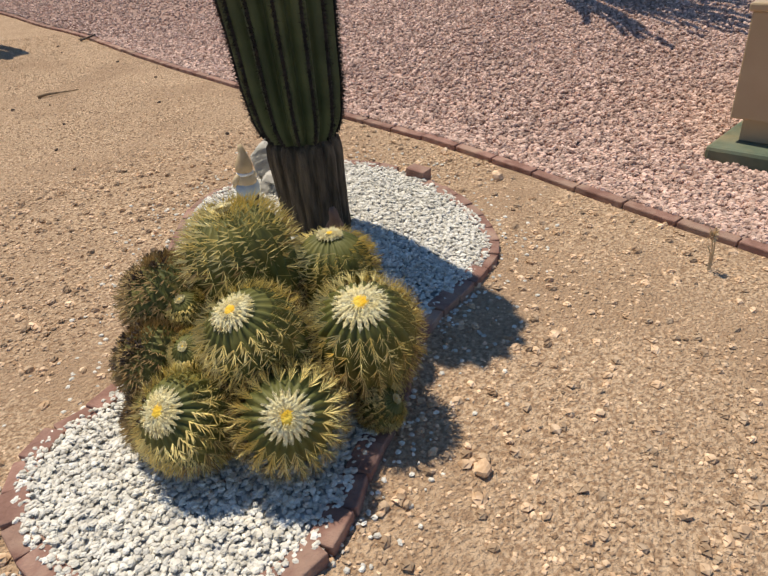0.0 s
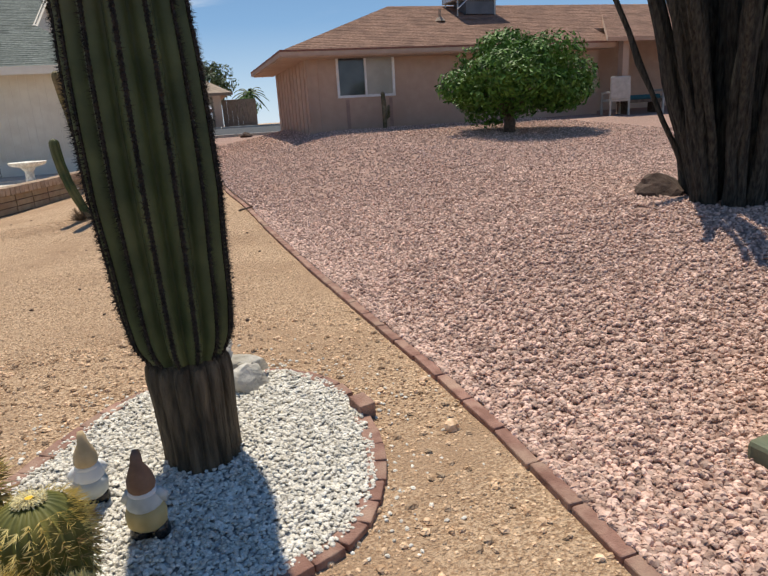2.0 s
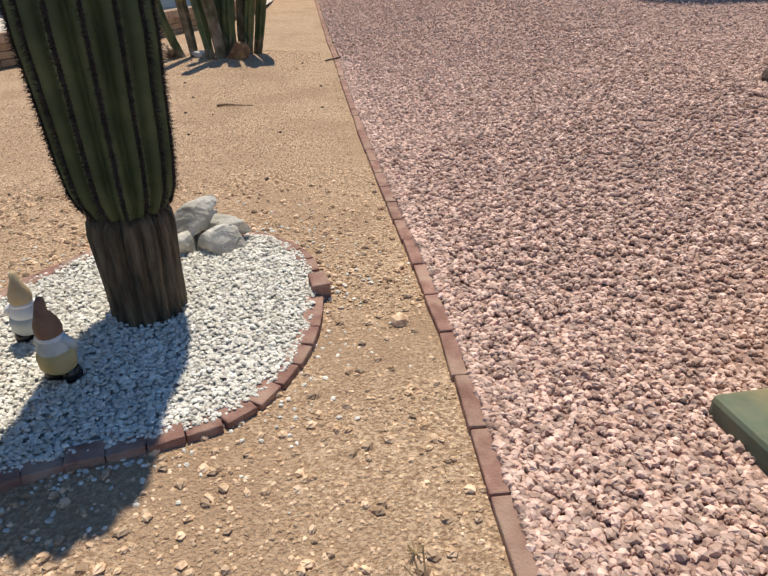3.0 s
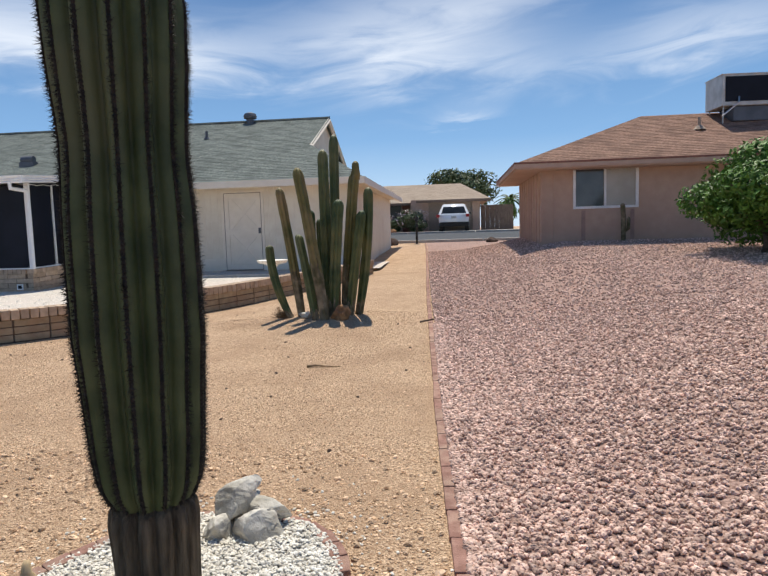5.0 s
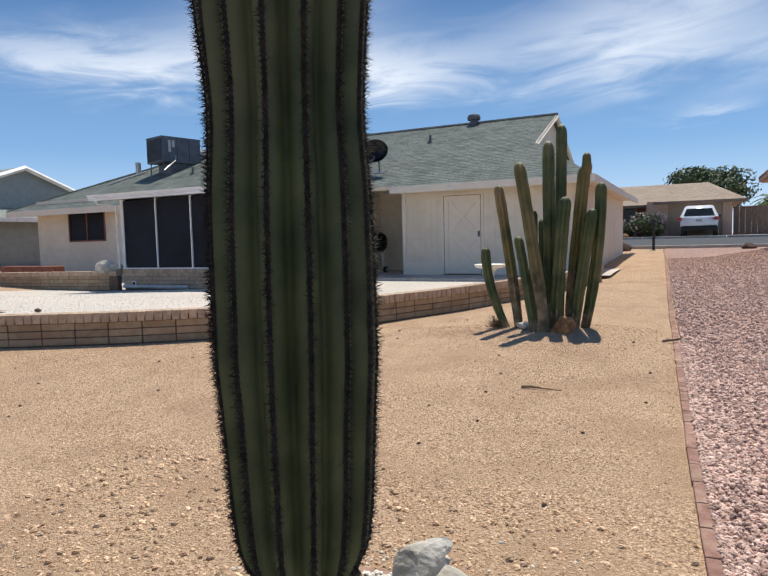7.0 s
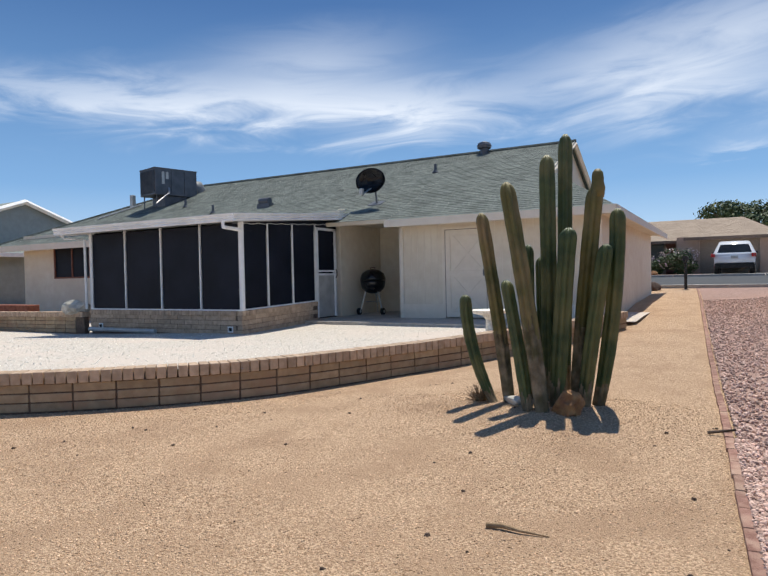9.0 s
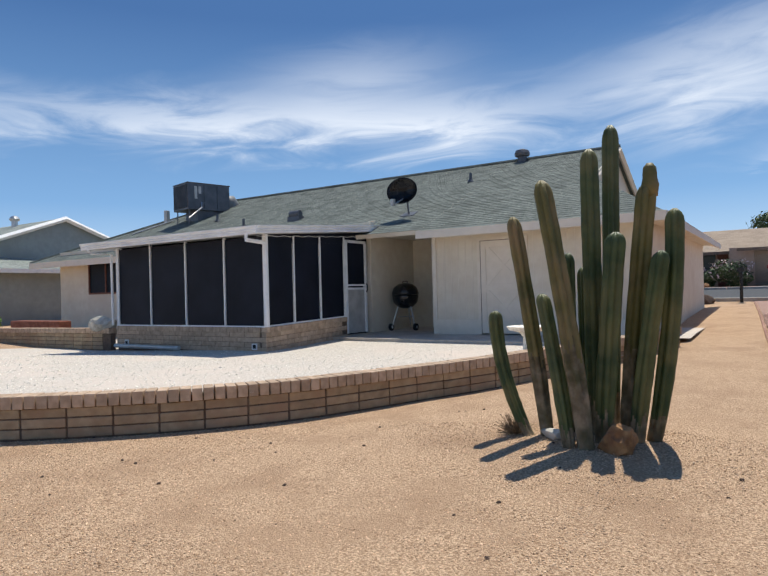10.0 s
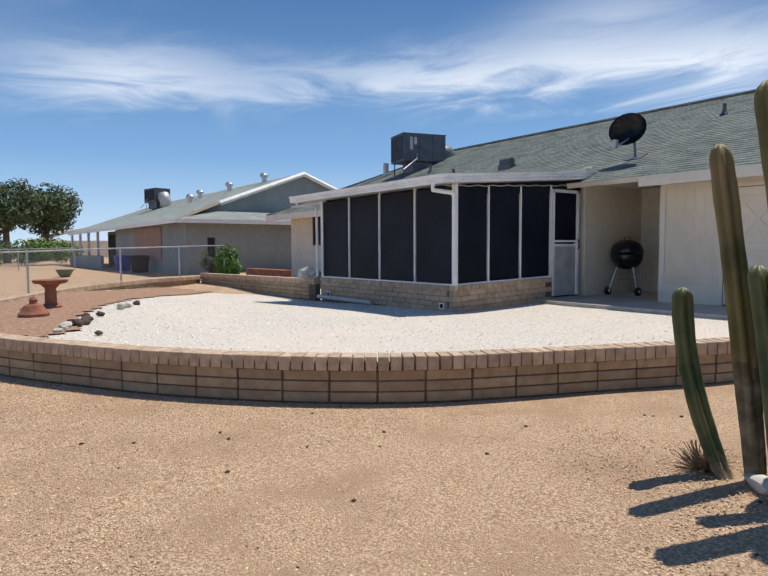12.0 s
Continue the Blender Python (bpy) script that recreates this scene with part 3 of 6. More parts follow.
# lower siding step and trims of the storage wall
hpart("siding_skirt", M_CREAMDOOR, [(-4.26, 16.875, 0.44, -3.18, 16.9, 0.76), (-2.12, 16.875, 0.44, 0.2, 16.9, 0.76)], "cream board skirt")
hpart("corner_board", M_CREAMDOOR, [(-4.27, 16.87, 0.44, -4.17, 16.9, 2.72), (0.10, 16.87, 0.44, 0.2, 16.9, 2.72)])
bm = bmesh.new()
for i in range(26):
    x = -4.15 + i * 0.166
    if not -3.2 < x < -2.1:
        box(bm, x, 16.893, 0.77, x + 0.012, 16.9, 2.68)
part("siding_batten", bm, M_CREAMDOOR, house)

# storage room door with its crossed boards
door = thing("door_shed", "cream painted plank door with crossed boards, closed", "door", kind="structure")
hpart("door_leaf", M_CREAMDOOR, [(-3.12, 16.90, 0.47, -2.18, 16.94, 2.40)], parent=door)
bm = bmesh.new()
for z0, z1 in ((0.47, 0.60), (1.37, 1.50), (2.27, 2.40)):
    box(bm, -3.12, 16.875, z0, -2.18, 16.9, z1, 0.004)
for x in (-3.12, -2.29):
    box(bm, x, 16.873, 0.47, x + 0.11, 16.9, 2.40, 0.004)
for z0, z1 in ((0.60, 1.37), (1.50, 2.27)):
    for sgn in (1, -1):
        xa, xb = (-3.0, -2.3) if sgn > 0 else (-2.3, -3.0)
        d = Vector((xb - xa, 0, z1 - z0)).normalized(); q = Vector((-d.z, 0, d.x)) * 0.045
        o = 16.885 if sgn > 0 else 16.882
        v = [bm.verts.new(Vector(p) + s * q) for p, s in (((xa, o, z0), 1), ((xb, o, z1), 1), ((xb, o, z1), -1), ((xa, o, z0), -1))]
        w = [bm.verts.new(p.co + Vector((0, 0.02, 0))) for p in v]
        bm.faces.new(v); bm.faces.new(w[::-1])
        for i in range(4):
            bm.faces.new((v[i], w[i], w[(i + 1) % 4], v[(i + 1) % 4]))
bmesh.ops.recalc_face_normals(bm, faces=bm.faces)
part("cross_boards", bm, M_CREAMDOOR, door)
hpart("door_frame", M_CREAMDOOR, [(-3.20, 16.872, 0.45, -3.135, 16.91, 2.47), (-2.165, 16.872, 0.45, -2.10, 16.91, 2.47), (-3.135, 16.872, 2.412, -2.165, 16.91, 2.47)], parent=door)
# solid dark strips fill the gap round the leaf, its shade as colour
hpart("door_gap", M_MORTAR, [(-3.137, 16.885, 0.46, -3.119, 16.902, 2.41), (-2.181, 16.885, 0.46, -2.163, 16.902, 2.41), (-3.12, 16.885, 2.40, -2.18, 16.902, 2.412)], parent=door)
bm = bmesh.new(); tube(bm, [(-2.22, 16.87, 1.45), (-2.22, 16.83, 1.45)], 0.025, 8); box(bm, -2.25, 16.862, 1.38, -2.19, 16.873, 1.52)
part("handle", bm, M_ACMETAL, door, "dark metal latch")

# rear window
win = thing("window_1", "dark sliding window with a brown frame in the cream wall", "window", kind="structure")
hpart("window_frame", M_TRIM, [(-17.32, 16.98, 1.56, -17.27, 17.06, 2.80), (-15.50, 16.98, 1.56, -15.45, 17.06, 2.80), (-17.27, 16.98, 1.56, -15.50, 17.06, 1.61), (-17.27, 16.98, 2.75, -15.50, 17.06, 2.80), (-16.41, 16.99, 1.61, -16.36, 17.06, 2.75)], parent=win)
for x0, x1 in ((-17.27, -16.41), (-16.36, -15.50)):
    hpart("pane", M_SCREEN, [(x0, 17.02, 1.61, x1, 17.03, 2.75)], parent=win)

# ---- screened porch ----
porch = thing("screened_porch", "screened porch of dark mesh panels on a low brick base", "porch", kind="structure")


def sill_z(y):
    return 0.78 + K * (y - EY0)


def head_z(y):
    return 2.44 + 0.055 * (y - EY0)


bm = bmesh.new()
box(bm, EX0 + 0.02, EY0 + 0.02, 0.15, EX1 - 0.02, EY0 + 0.13, 0.77)
box(bm, EX1 - 0.13, EY0 + 0.13, 0.15, EX1 - 0.02, 16.0, 0.77)
box(bm, EX0 + 0.02, EY0 + 0.13, 0.15, EX0 + 0.13, 17.0, 0.77)
part("mortar_core", bm, M_MORTAR, porch)
bm = bmesh.new(); box(bm, -0.195, -0.06, -0.044, 0.195, 0.06, 0.044, 0.005)
me_b = bpy.data.meshes.new("porch_brick"); bm.to_mesh(me_b); bm.free(); me_b.materials.append(M_CAP)
bm = bmesh.new(); box(bm, -0.045, -0.075, -0.047, 0.045, 0.075, 0.047, 0.006)
me_c = bpy.data.meshes.new("porch_cap"); bm.to_mesh(me_c); bm.free(); me_c.materials.append(M_CAP)
rnd = random.Random(9)
for k in range(4):
    off = 0.2 * (k % 2)
    x = EX0 + 0.2 - off
    while x < EX1 - 0.05:
        xa, xb = max(x - 0.195, EX0), min(x + 0.195, EX1)
        if xb - xa > 0.06:
            o = shared("brick", me_b, porch, pose((xa + xb) / 2, EY0 + 0.06, 0.65 - 0.095 * k - 0.01, 0, 0, rnd.uniform(-.3, .3))); o.scale = ((xb - xa) / 0.39, 1, 1)
        x += 0.4
    y = EY0 + 0.2 - off
    while y < 15.98:
        ya, yb = max(y - 0.195, EY0), min(y + 0.195, 15.98)
        if yb - ya > 0.06:
            zc = 0.65 - 0.095 * k - 0.01 + K * ((ya + yb) / 2 - EY0)
            o = shared("brick", me_b, porch, pose(EX1 - 0.06, (ya + yb) / 2, zc, 0, -math.degrees(K), 90)); o.scale = ((yb - ya) / 0.39, 1, 1)
        y += 0.4
x = EX0 + 0.05
while x < EX1 - 0.1:
    shared("cap_brick", me_c, porch, pose(x, EY0 + 0.05, 0.735, rnd.uniform(-.6, .6), 0, 0)); x += 0.0985
y = EY0 + 0.05
while y < 15.98:
    shared("cap_brick", me_c, porch, pose(EX1 - 0.05, y, 0.735 + K * (y - EY0), 0, 0, 90)); y += 0.0985
# front screens and their white mullions
fx = [EX0 + 0.02, -9.35, -8.22, -7.08, EX1 - 0.03]
for a, b in zip(fx, fx[1:]):
    hpart("screen_panel", M_SCREEN, [(a + 0.03, EY0 + 0.055, 0.80, b - 0.03, EY0 + 0.06, 2.50)], parent=porch)
for i, a in enumerate(fx):
    w = 0.045 if i in (0, 4) else 0.015
    hpart("post" if i in (0, 4) else "mullion", M_WHITE, [(a - w, EY0 + 0.03, 0.785, a + w, EY0 + 0.09, 2.56)], "white aluminium bar", porch)
hpart("sill_rail", M_WHITE, [(fx[0], EY0 + 0.025, 0.783, fx[-1], EY0 + 0.085, 0.812)], "white aluminium bar", porch)
sy = [EY0 + 0.08, 14.28, 15.12, 15.98]
for a, b in zip(sy, sy[1:]):
    bm = bmesh.new()
    for q in box(bm, EX1 - 0.066, a + 0.03, 0.0, EX1 - 0.060, b - 0.03, 1.0):
        q.co.z = sill_z(q.co.y) + 0.03 if q.co.z < 0.5 else head_z(q.co.y)
    part("screen_panel", bm, M_SCREEN, porch)
for a in sy[1:]:
    hpart("mullion", M_WHITE, [(EX1 - 0.09, a - 0.015, sill_z(a), EX1 - 0.03, a + 0.015, head_z(a) + 0.05)], "white aluminium bar", porch)
bm = bmesh.new()
v = box(bm, EX1 - 0.09, EY0, 0.783, EX1 - 0.02, 15.98, 0.812)
for q in v:
    q.co.z += K * (q.co.y - EY0)
part("sill_rail", bm, M_WHITE, porch, "white aluminium bar")
# floor and wall sheet coloured near black for the shade inside the porch
hpart("interior_floor", M_SHADE, [(EX0 + 0.13, EY0 + 0.14, 0.4, EX1 - 0.14, 17.0, 0.43)], parent=porch)
hpart("inner_wall", M_SHADE, [(EX0 + 0.13, 16.93, 0.43, EX1 - 0.14, 16.99, 2.8)], parent=porch)
bm = bmesh.new()
v = box(bm, EX0 + 0.04, EY0 + 0.14, 0.78, EX0 + 0.06, 16.9, 2.6)
part("screen_panel", bm, M_SCREEN, porch)
# header strip over the door side
bm = bmesh.new(); v = box(bm, EX1 - 0.065, EY0 + 0.1, 2.36, EX1 - 0.055, 16.9, 2.60)
for q in v:
    q.co.z += 0.055 * (q.co.y - EY0)
part("header", bm, M_SCREEN, porch)
# screen door
sdoor = thing("door_porch", "white framed screen door with grey lower panel, closed", "door", kind="structure")
y0, y1, zb, zt = 16.02, 16.82, 0.48, 2.52
hpart("door_frame", M_WHITE, [(EX1 - 0.09, y0 - 0.01, zb, EX1 - 0.02, y0 + 0.055, zt + 0.06), (EX1 - 0.09, y1 - 0.055, zb, EX1 - 0.02, y1 + 0.01, zt + 0.06), (EX1 - 0.09, y0, zt, EX1 - 0.02, y1, zt + 0.06)], "white aluminium frame", sdoor)
hpart("upper_screen", M_SCREEN, [(EX1 - 0.06, y0 + 0.055, 1.58, EX1 - 0.05, y1 - 0.055, zt)], parent=sdoor)
hpart("lower_panel", M_ACLIGHT, [(EX1 - 0.065, y0 + 0.055, zb, EX1 - 0.05, y1 - 0.055, 1.46)], "grey metal kick panel", sdoor)
hpart("mid_rail", M_WHITE, [(EX1 - 0.08, y0 + 0.055, 1.46, EX1 - 0.03, y1 - 0.055, 1.51), (EX1 - 0.08, y0 + 0.055, 1.545, EX1 - 0.03, y1 - 0.055, 1.585)], parent=sdoor)
bm = bmesh.new(); tube(bm, [(EX1, y1 - 0.05, 1.40), (EX1 + 0.03, y1 - 0.05, 1.45), (EX1 + 0.03, y1 - 0.05, 1.56), (EX1, y1 - 0.05, 1.6)], 0.012, 6); part("handle", bm, M_BLACK, sdoor, "black pull handle")
# flat porch roof with white gutter fascia
bm = bmesh.new()
v = box(bm, -11.05, 12.98, 2.50, -5.74, 16.95, 2.60)
for q in v:
    q.co.z += 0.075 * (q.co.y - 12.98)
part("porch_roof", bm, M_ACLIGHT, porch)


def gutter(name, p, q, prof):
    """A ribbed aluminium fascia swept from p to q; prof pairs are (outward, up)."""
    bm = bmesh.new(); p, q = Vector(p), Vector(q); d = (q - p).normalized(); out = d.cross(Vector((0, 0, 1))).normalized()
    r = [[bm.verts.new(o + out * a + Vector((0, 0, b))) for a, b in prof] for o in (p, q)]
    for i in range(len(prof)):
        j = (i + 1) % len(prof)
        bm.faces.new((r[0][i], r[0][j], r[1][j], r[1][i]))
    bm.faces.new(r[0][::-1]); bm.faces.new(r[1])
    bmesh.ops.recalc_face_normals(bm, faces=bm.faces)
    return part(name, bm, M_WHITE, porch, "white ribbed aluminium gutter")


PROF = [(0, 0), (0.05, 0.0), (0.055, 0.03), (0.04, 0.045), (0.065, 0.07), (0.05, 0.09), (0.08, 0.125), (0.08, 0.145), (0, 0.145)]
gutter("gutter", (-11.1, 12.98, 2.50), (-5.70, 12.98, 2.50), PROF)
gutter("gutter", (-5.74, 12.92, 2.50), (-5.74, 16.95, 2.80), PROF)
bm = bmesh.new()
tube(bm, [(-5.95, 12.93, 2.52), (-5.95, 12.93, 2.40), (-5.90, 13.30, 2.37), (-5.90, 13.36, 2.32), (-5.90, 13.36, 0.80)], 0.038, 8)
part("downspout", bm, M_WHITE, porch, "white downspout")
bm = bmesh.new(); tube(bm, [(-10.85, 12.95, 2.50), (-10.85, 13.02, 2.42), (-10.6, 13.35, 2.40), (-10.6, 13.36, 0.8)], 0.03, 6)
part("downspout", bm, M_WHITE, porch, "white downspout")
bm = bmesh.new()
for i in range(30):
    y = 13.2 + i * 0.11
    z = head_z(y) + 0.07 - 0.025 * math.sin(i * 0.9) ** 2
    if i:
        tube(bm, [last, (EX1 - 0.01, y, z)], 0.006, 4, False)
    last = (EX1 - 0.01, y, z)
part("cable", bm, M_WHITE, porch, "thin white cable")
for x, y, z in ((-6.25, 13.39, 0.42), (-10.15, 13.39, 0.42)):
    bm = bmesh.new(); box(bm, x - 0.07, y - 0.012, z - 0.06, x + 0.07, y, z + 0.06, 0.004); f = part("vent_frame", bm, M_WHITE, porch)
    # no hole is cut: a near-black plate carries the shade of the opening
    bm = bmesh.new(); box(bm, x - 0.04, y - 0.016, z - 0.035, x + 0.04, y - 0.011, z + 0.035); part("vent_hole_shade", bm, M_SHADE, f)
bm = bmesh.new(); tube(bm, [(-10.3, 13.2, 0.36), (-8.2, 13.22, 0.355)], 0.045, 8)
tagged(link("drain_pipe", bm, M_ACLIGHT), "grey plastic pipe lying along the brick base", "pipe")
for p in ((-6.3, 15.0, 2.28), (-6.25, 15.75, 2.30), (-6.5, 13.9, 2.2)):
    lamp = thing("wall_lamp", "small brass wall lamp seen through the screen", "lamp", "porch lamps")
    bm = bmesh.new(); lathe(bm, [(0.03, -0.05), (0.045, 0), (0.03, 0.05), (0.01, 0.08)], 10, p); part("body", bm, M_BRASS, lamp)
    bm = bmesh.new(); tube(bm, [p, (p[0] - 0.0, p[1], 2.75)], 0.006, 4); part("stem", bm, M_BRASS, lamp)

M_DUCT = mat("dull_sheet_metal", (0.13, 0.14, 0.15), (0.20, 0.21, 0.22), 4, 0.55, 0.05, 30, metal=0.3)
# ---- roof fittings of the main house ----


def package_unit(name, label, at, rz, dark, light, coil="end", duct=True):
    """A rooftop cooling unit: cabinet, louvred coil side, legs, curb, duct hood."""
    u = thing(name, label, "cooling unit", at=at, rz=rz)
    bm = bmesh.new(); box(bm, -0.8, -0.55, 0.24, 0.8, 0.55, 1.18, 0.015); part("cabinet", bm, dark, u)
    bm = bmesh.new(); box(bm, -0.815, -0.565, 1.15, 0.815, 0.565, 1.185, 0.008); part("top_rim", bm, dark, u)
    if coil == "end":
        bm = bmesh.new(); box(bm, -0.808, -0.5, 0.32, -0.798, 0.5, 1.10); g = part("coil", bm, M_BLACK, u)
        for i in range(14):
            y = -0.5 + i * 0.073
            bm = bmesh.new(); box(bm, -0.835, y, 0.32, -0.808, y + 0.022, 1.10); part("louvre", bm, dark, g)
        for x, z0, z1 in ((-0.55, 0.62, 1.05), (-0.40, 0.80, 1.05)):
            bm = bmesh.new(); box(bm, x, -0.558, z0, x + 0.10, -0.551, z1); part("sticker", bm, M_ACLIGHT, u, "pale notice plate")
        for x in (-0.2, 0.3):
            bm = bmesh.new(); box(bm, x, -0.557, 0.30, x + 0.012, -0.551, 1.12); part("panel_seam", bm, M_BLACK, u)
    else:
        bm = bmesh.new(); box(bm, -0.70, -0.562, 0.36, 0.72, -0.549, 1.10); part("coil", bm, M_SCREEN, u, "dark coil behind mesh")
    if duct:
        bm = bmesh.new(); tube(bm, [(0.75, 0, 0.40), (0.92, 0, 0.62), (1.02, 0, 0.62), (1.16, 0, 0.45), (1.18, 0, -0.1)], [0.34, 0.38, 0.38, 0.36, 0.34], 14); part("duct", bm, light, u, "pale sheet metal duct", smooth=True)
    for x in (-0.7, 0.7):
        for y in (-0.45, 0.45):
            bm = bmesh.new(); tube(bm, [(x, y, 0.26), (x * 1.02, y, -0.30)], 0.022, 6); part("leg", bm, M_ACLIGHT if light is M_ACLIGHT else M_ACMETAL, u)
    bm = bmesh.new(); box(bm, -0.40, -0.45, -0.2, 0.75, 0.45, 0.235, 0.01); part("curb", bm, M_ACMETAL, u)
    bm = bmesh.new(); tube(bm, [(-0.3, -0.56, 0.5), (-0.35, -0.66, 0.3), (-0.6, -0.70, 0.12), (-0.9, -0.8, -0.1)], 0.025, 6); part("conduit", bm, M_GALV, u)
    return u


package_unit("rooftop_unit", "dark grey rooftop cooling unit on short legs", (-15.2, 20.05, rz_at(20.05) - 0.06), 76, M_ACMETAL, M_DUCT)
bm = bmesh.new(); tube(bm, [(-17.2, 18.6, rz_at(18.6) + 0.05), (-16.6, 20.0, rz_at(20.0) + 0.05)], 0.03, 6)
tagged(link("roof_conduit", bm, M_GALV), "pale metal conduit lying on the shingle roof", "pipe")
bm = bmesh.new(); box(bm, -17.1, 19.9, rz_at(19.9), -16.95, 20.05, rz_at(20) + 0.42, 0.01)
tagged(link("disconnect_box", bm, M_ACLIGHT), "small grey electrical box on the roof", "electrical box")
dish = thing("satellite_dish", "black oval satellite dish on a roof mast", "dish", at=(-5.32, 17.7, rz_at(17.7) - 0.02))
bm = bmesh.new()
rings = []
for i in range(7):
    r = 0.02 + 0.40 * i / 6
    rings.append([bm.verts.new((r * math.cos(t), -0.12 + 0.16 * (i / 6) ** 2 * -1, 0.56 + 0.74 * r * math.sin(t))) for t in [2 * math.pi * k / 28 for k in range(28)]])
for a, b in zip(rings, rings[1:]):
    for k in range(28):
        bm.faces.new((a[k], a[(k + 1) % 28], b[(k + 1) % 28], b[k]))
bm.faces.new(rings[0])
bmesh.ops.solidify(bm, geom=bm.faces[:], thickness=0.012)
part("reflector", bm, M_BLACK, dish, "black oval reflector", smooth=True)
bm = bmesh.new(); tube(bm, [(0.03, -0.02, 0.0), (0.0, -0.02, 0.30), (0, -0.08, 0.52)], 0.025, 8); part("mast", bm, M_DUCT, dish)
bm = bmesh.new(); tube(bm, [(-0.02, -0.1, 0.42), (-0.16, -0.42, 0.22)], 0.018, 6); part("feed_arm", bm, M_GALV, dish)
bm = bmesh.new(); box(bm, -0.2, -0.48, 0.20, -0.12, -0.38, 0.36, 0.01); part("feed_horn", bm, M_ACLIGHT, dish)
bm = bmesh.new(); v = box(bm, -0.16, -0.16, -0.02, 0.20, 0.14, 0.02)
for q in v:
    q.co.z += SL * q.co.y + 0.02
part("foot", bm, M_ACMETAL, dish)
for nm, x, y, kind in (("roof_vent", -9.4, 18.35, 0), ("pipe_vent", -11.3, 18.2, 1), ("pipe_vent", -13.5, 19.2, 1), ("pipe_vent", -4.8, 20.2, 1)):
    bm = bmesh.new(); z = rz_at(y)
    if kind:
        tube(bm, [(x, y, z - 0.05), (x, y, z + 0.24)], 0.04, 10); lathe(bm, [(0.1, -0.03), (0.06, 0.04)], 12, (x, y, z + 0.02))
    else:
        tube(bm, [(x - 0.18, y, z + 0.16), (x + 0.18, y, z + 0.16)], 0.1, 12); box(bm, x - 0.22, y - 0.1, z - 0.06, x + 0.22, y + 0.12, z + 0.09)
    tagged(link(nm, bm, M_ACMETAL), "small dark metal vent on the shingle roof", "roof vent")
bm = bmesh.new(); lathe(bm, [(0.13, -0.1), (0.13, 0.08), (0.2, 0.1), (0.22, 0.18), (0.18, 0.26), (0.08, 0.3)], 16, (-3.95, RY - 0.1, RZ))
tagged(link("turbine_vent", bm, M_ACMETAL), "dark round turbine vent on the ridge", "roof vent")

# ---- recess: kettle grill and boxes ----
gr = thing("kettle_grill", "black kettle charcoal grill on three legs", "grill", at=(-5.55, 17.85, 0.45)); gr.scale = (1.04, 1.04, 1.06)
bm = bmesh.new(); lathe(bm, [(0.06, 0.50), (0.19, 0.54), (0.28, 0.64), (0.31, 0.77), (0.30, 0.81)], 28); part("bowl", bm, M_BLACK, gr, smooth=True)
bm = bmesh.new(); lathe(bm, [(0.315, 0.815), (0.31, 0.87), (0.27, 0.98), (0.16, 1.06), (0.02, 1.085)], 28); lid = part("lid", bm, M_BLACK, gr, "black enamel lid", smooth=True)
bm = bmesh.new(); tube(bm, [(-0.06, 0, 1.07), (-0.06, 0, 1.12), (0.06, 0, 1.12), (0.06, 0, 1.07)], 0.014, 6); part("lid_handle", bm, M_WOOD, lid)
for i, a in enumerate((100, 220, 340)):
    c, s = math.cos(radians(a)), math.sin(radians(a))
    bm = bmesh.new(); tube(bm, [(0.16 * c, 0.16 * s, 0.62), (0.33 * c, 0.33 * s, 0.03 if i == 0 else 0.08)], 0.014, 6); part("leg", bm, M_GALV, gr)
    if i:
        bm = bmesh.new(); tube(bm, [(0.35 * c - 0.03, 0.35 * s, 0.08), (0.35 * c + 0.03, 0.35 * s, 0.08)], 0.08, 16)
        w = part("wheel", bm, M_TYRE, gr)
        bm = bmesh.new(); tube(bm, [(0.35 * c - 0.034, 0.35 * s, 0.08), (0.35 * c + 0.034, 0.35 * s, 0.08)], 0.035, 12); part("hub", bm, M_WHITE, w)
bm = bmesh.new(); lathe(bm, [(0.18, 0.30), (0.19, 0.315)], 20); part("ash_pan", bm, M_GALV, gr)
eb = thing("electrical_box", "cream painted electrical box with conduit on the wall", "electrical box")
bm = bmesh.new(); box(bm, -4.75, 18.86, 1.90, -4.38, 19.0, 2.2, 0.008); part("case", bm, M_CREAMDOOR, eb)
for x in (-4.68, -4.45):
    bm = bmesh.new(); tube(bm, [(x, 18.95, 1.9), (x, 18.95, 0.5)], 0.018, 6); part("conduit", bm, M_CREAMDOOR, eb)
bm = bmesh.new(); tube(bm, [(-4.45, 18.95, 2.2), (-4.45, 18.95, 2.75)], 0.022, 6); part("conduit", bm, M_CREAMDOOR, eb)
bm = bmesh.new(); box(bm, -4.44, 18.88, 1.55, -4.28, 19.0, 1.85, 0.006); part("lower_case", bm, M_CREAMDOOR, eb)
# white pedestal bath against the inside of the wall
pb = thing("bird_bath", "white stone bird bath on a short pedestal", "bird bath", at=(-0.88, 13.35, 0.36))
bm = bmesh.new(); lathe(bm, [(0.14, 0.0), (0.14, 0.05), (0.08, 0.1), (0.07, 0.34), (0.12, 0.40)], 16); part("pedestal", bm, M_PEBBLE, pb)
bm = bmesh.new(); lathe(bm, [(0.1, 0.40), (0.27, 0.44), (0.30, 0.49), (0.27, 0.495), (0.1, 0.45)], 24); part("bowl", bm, M_PEBBLE, pb)

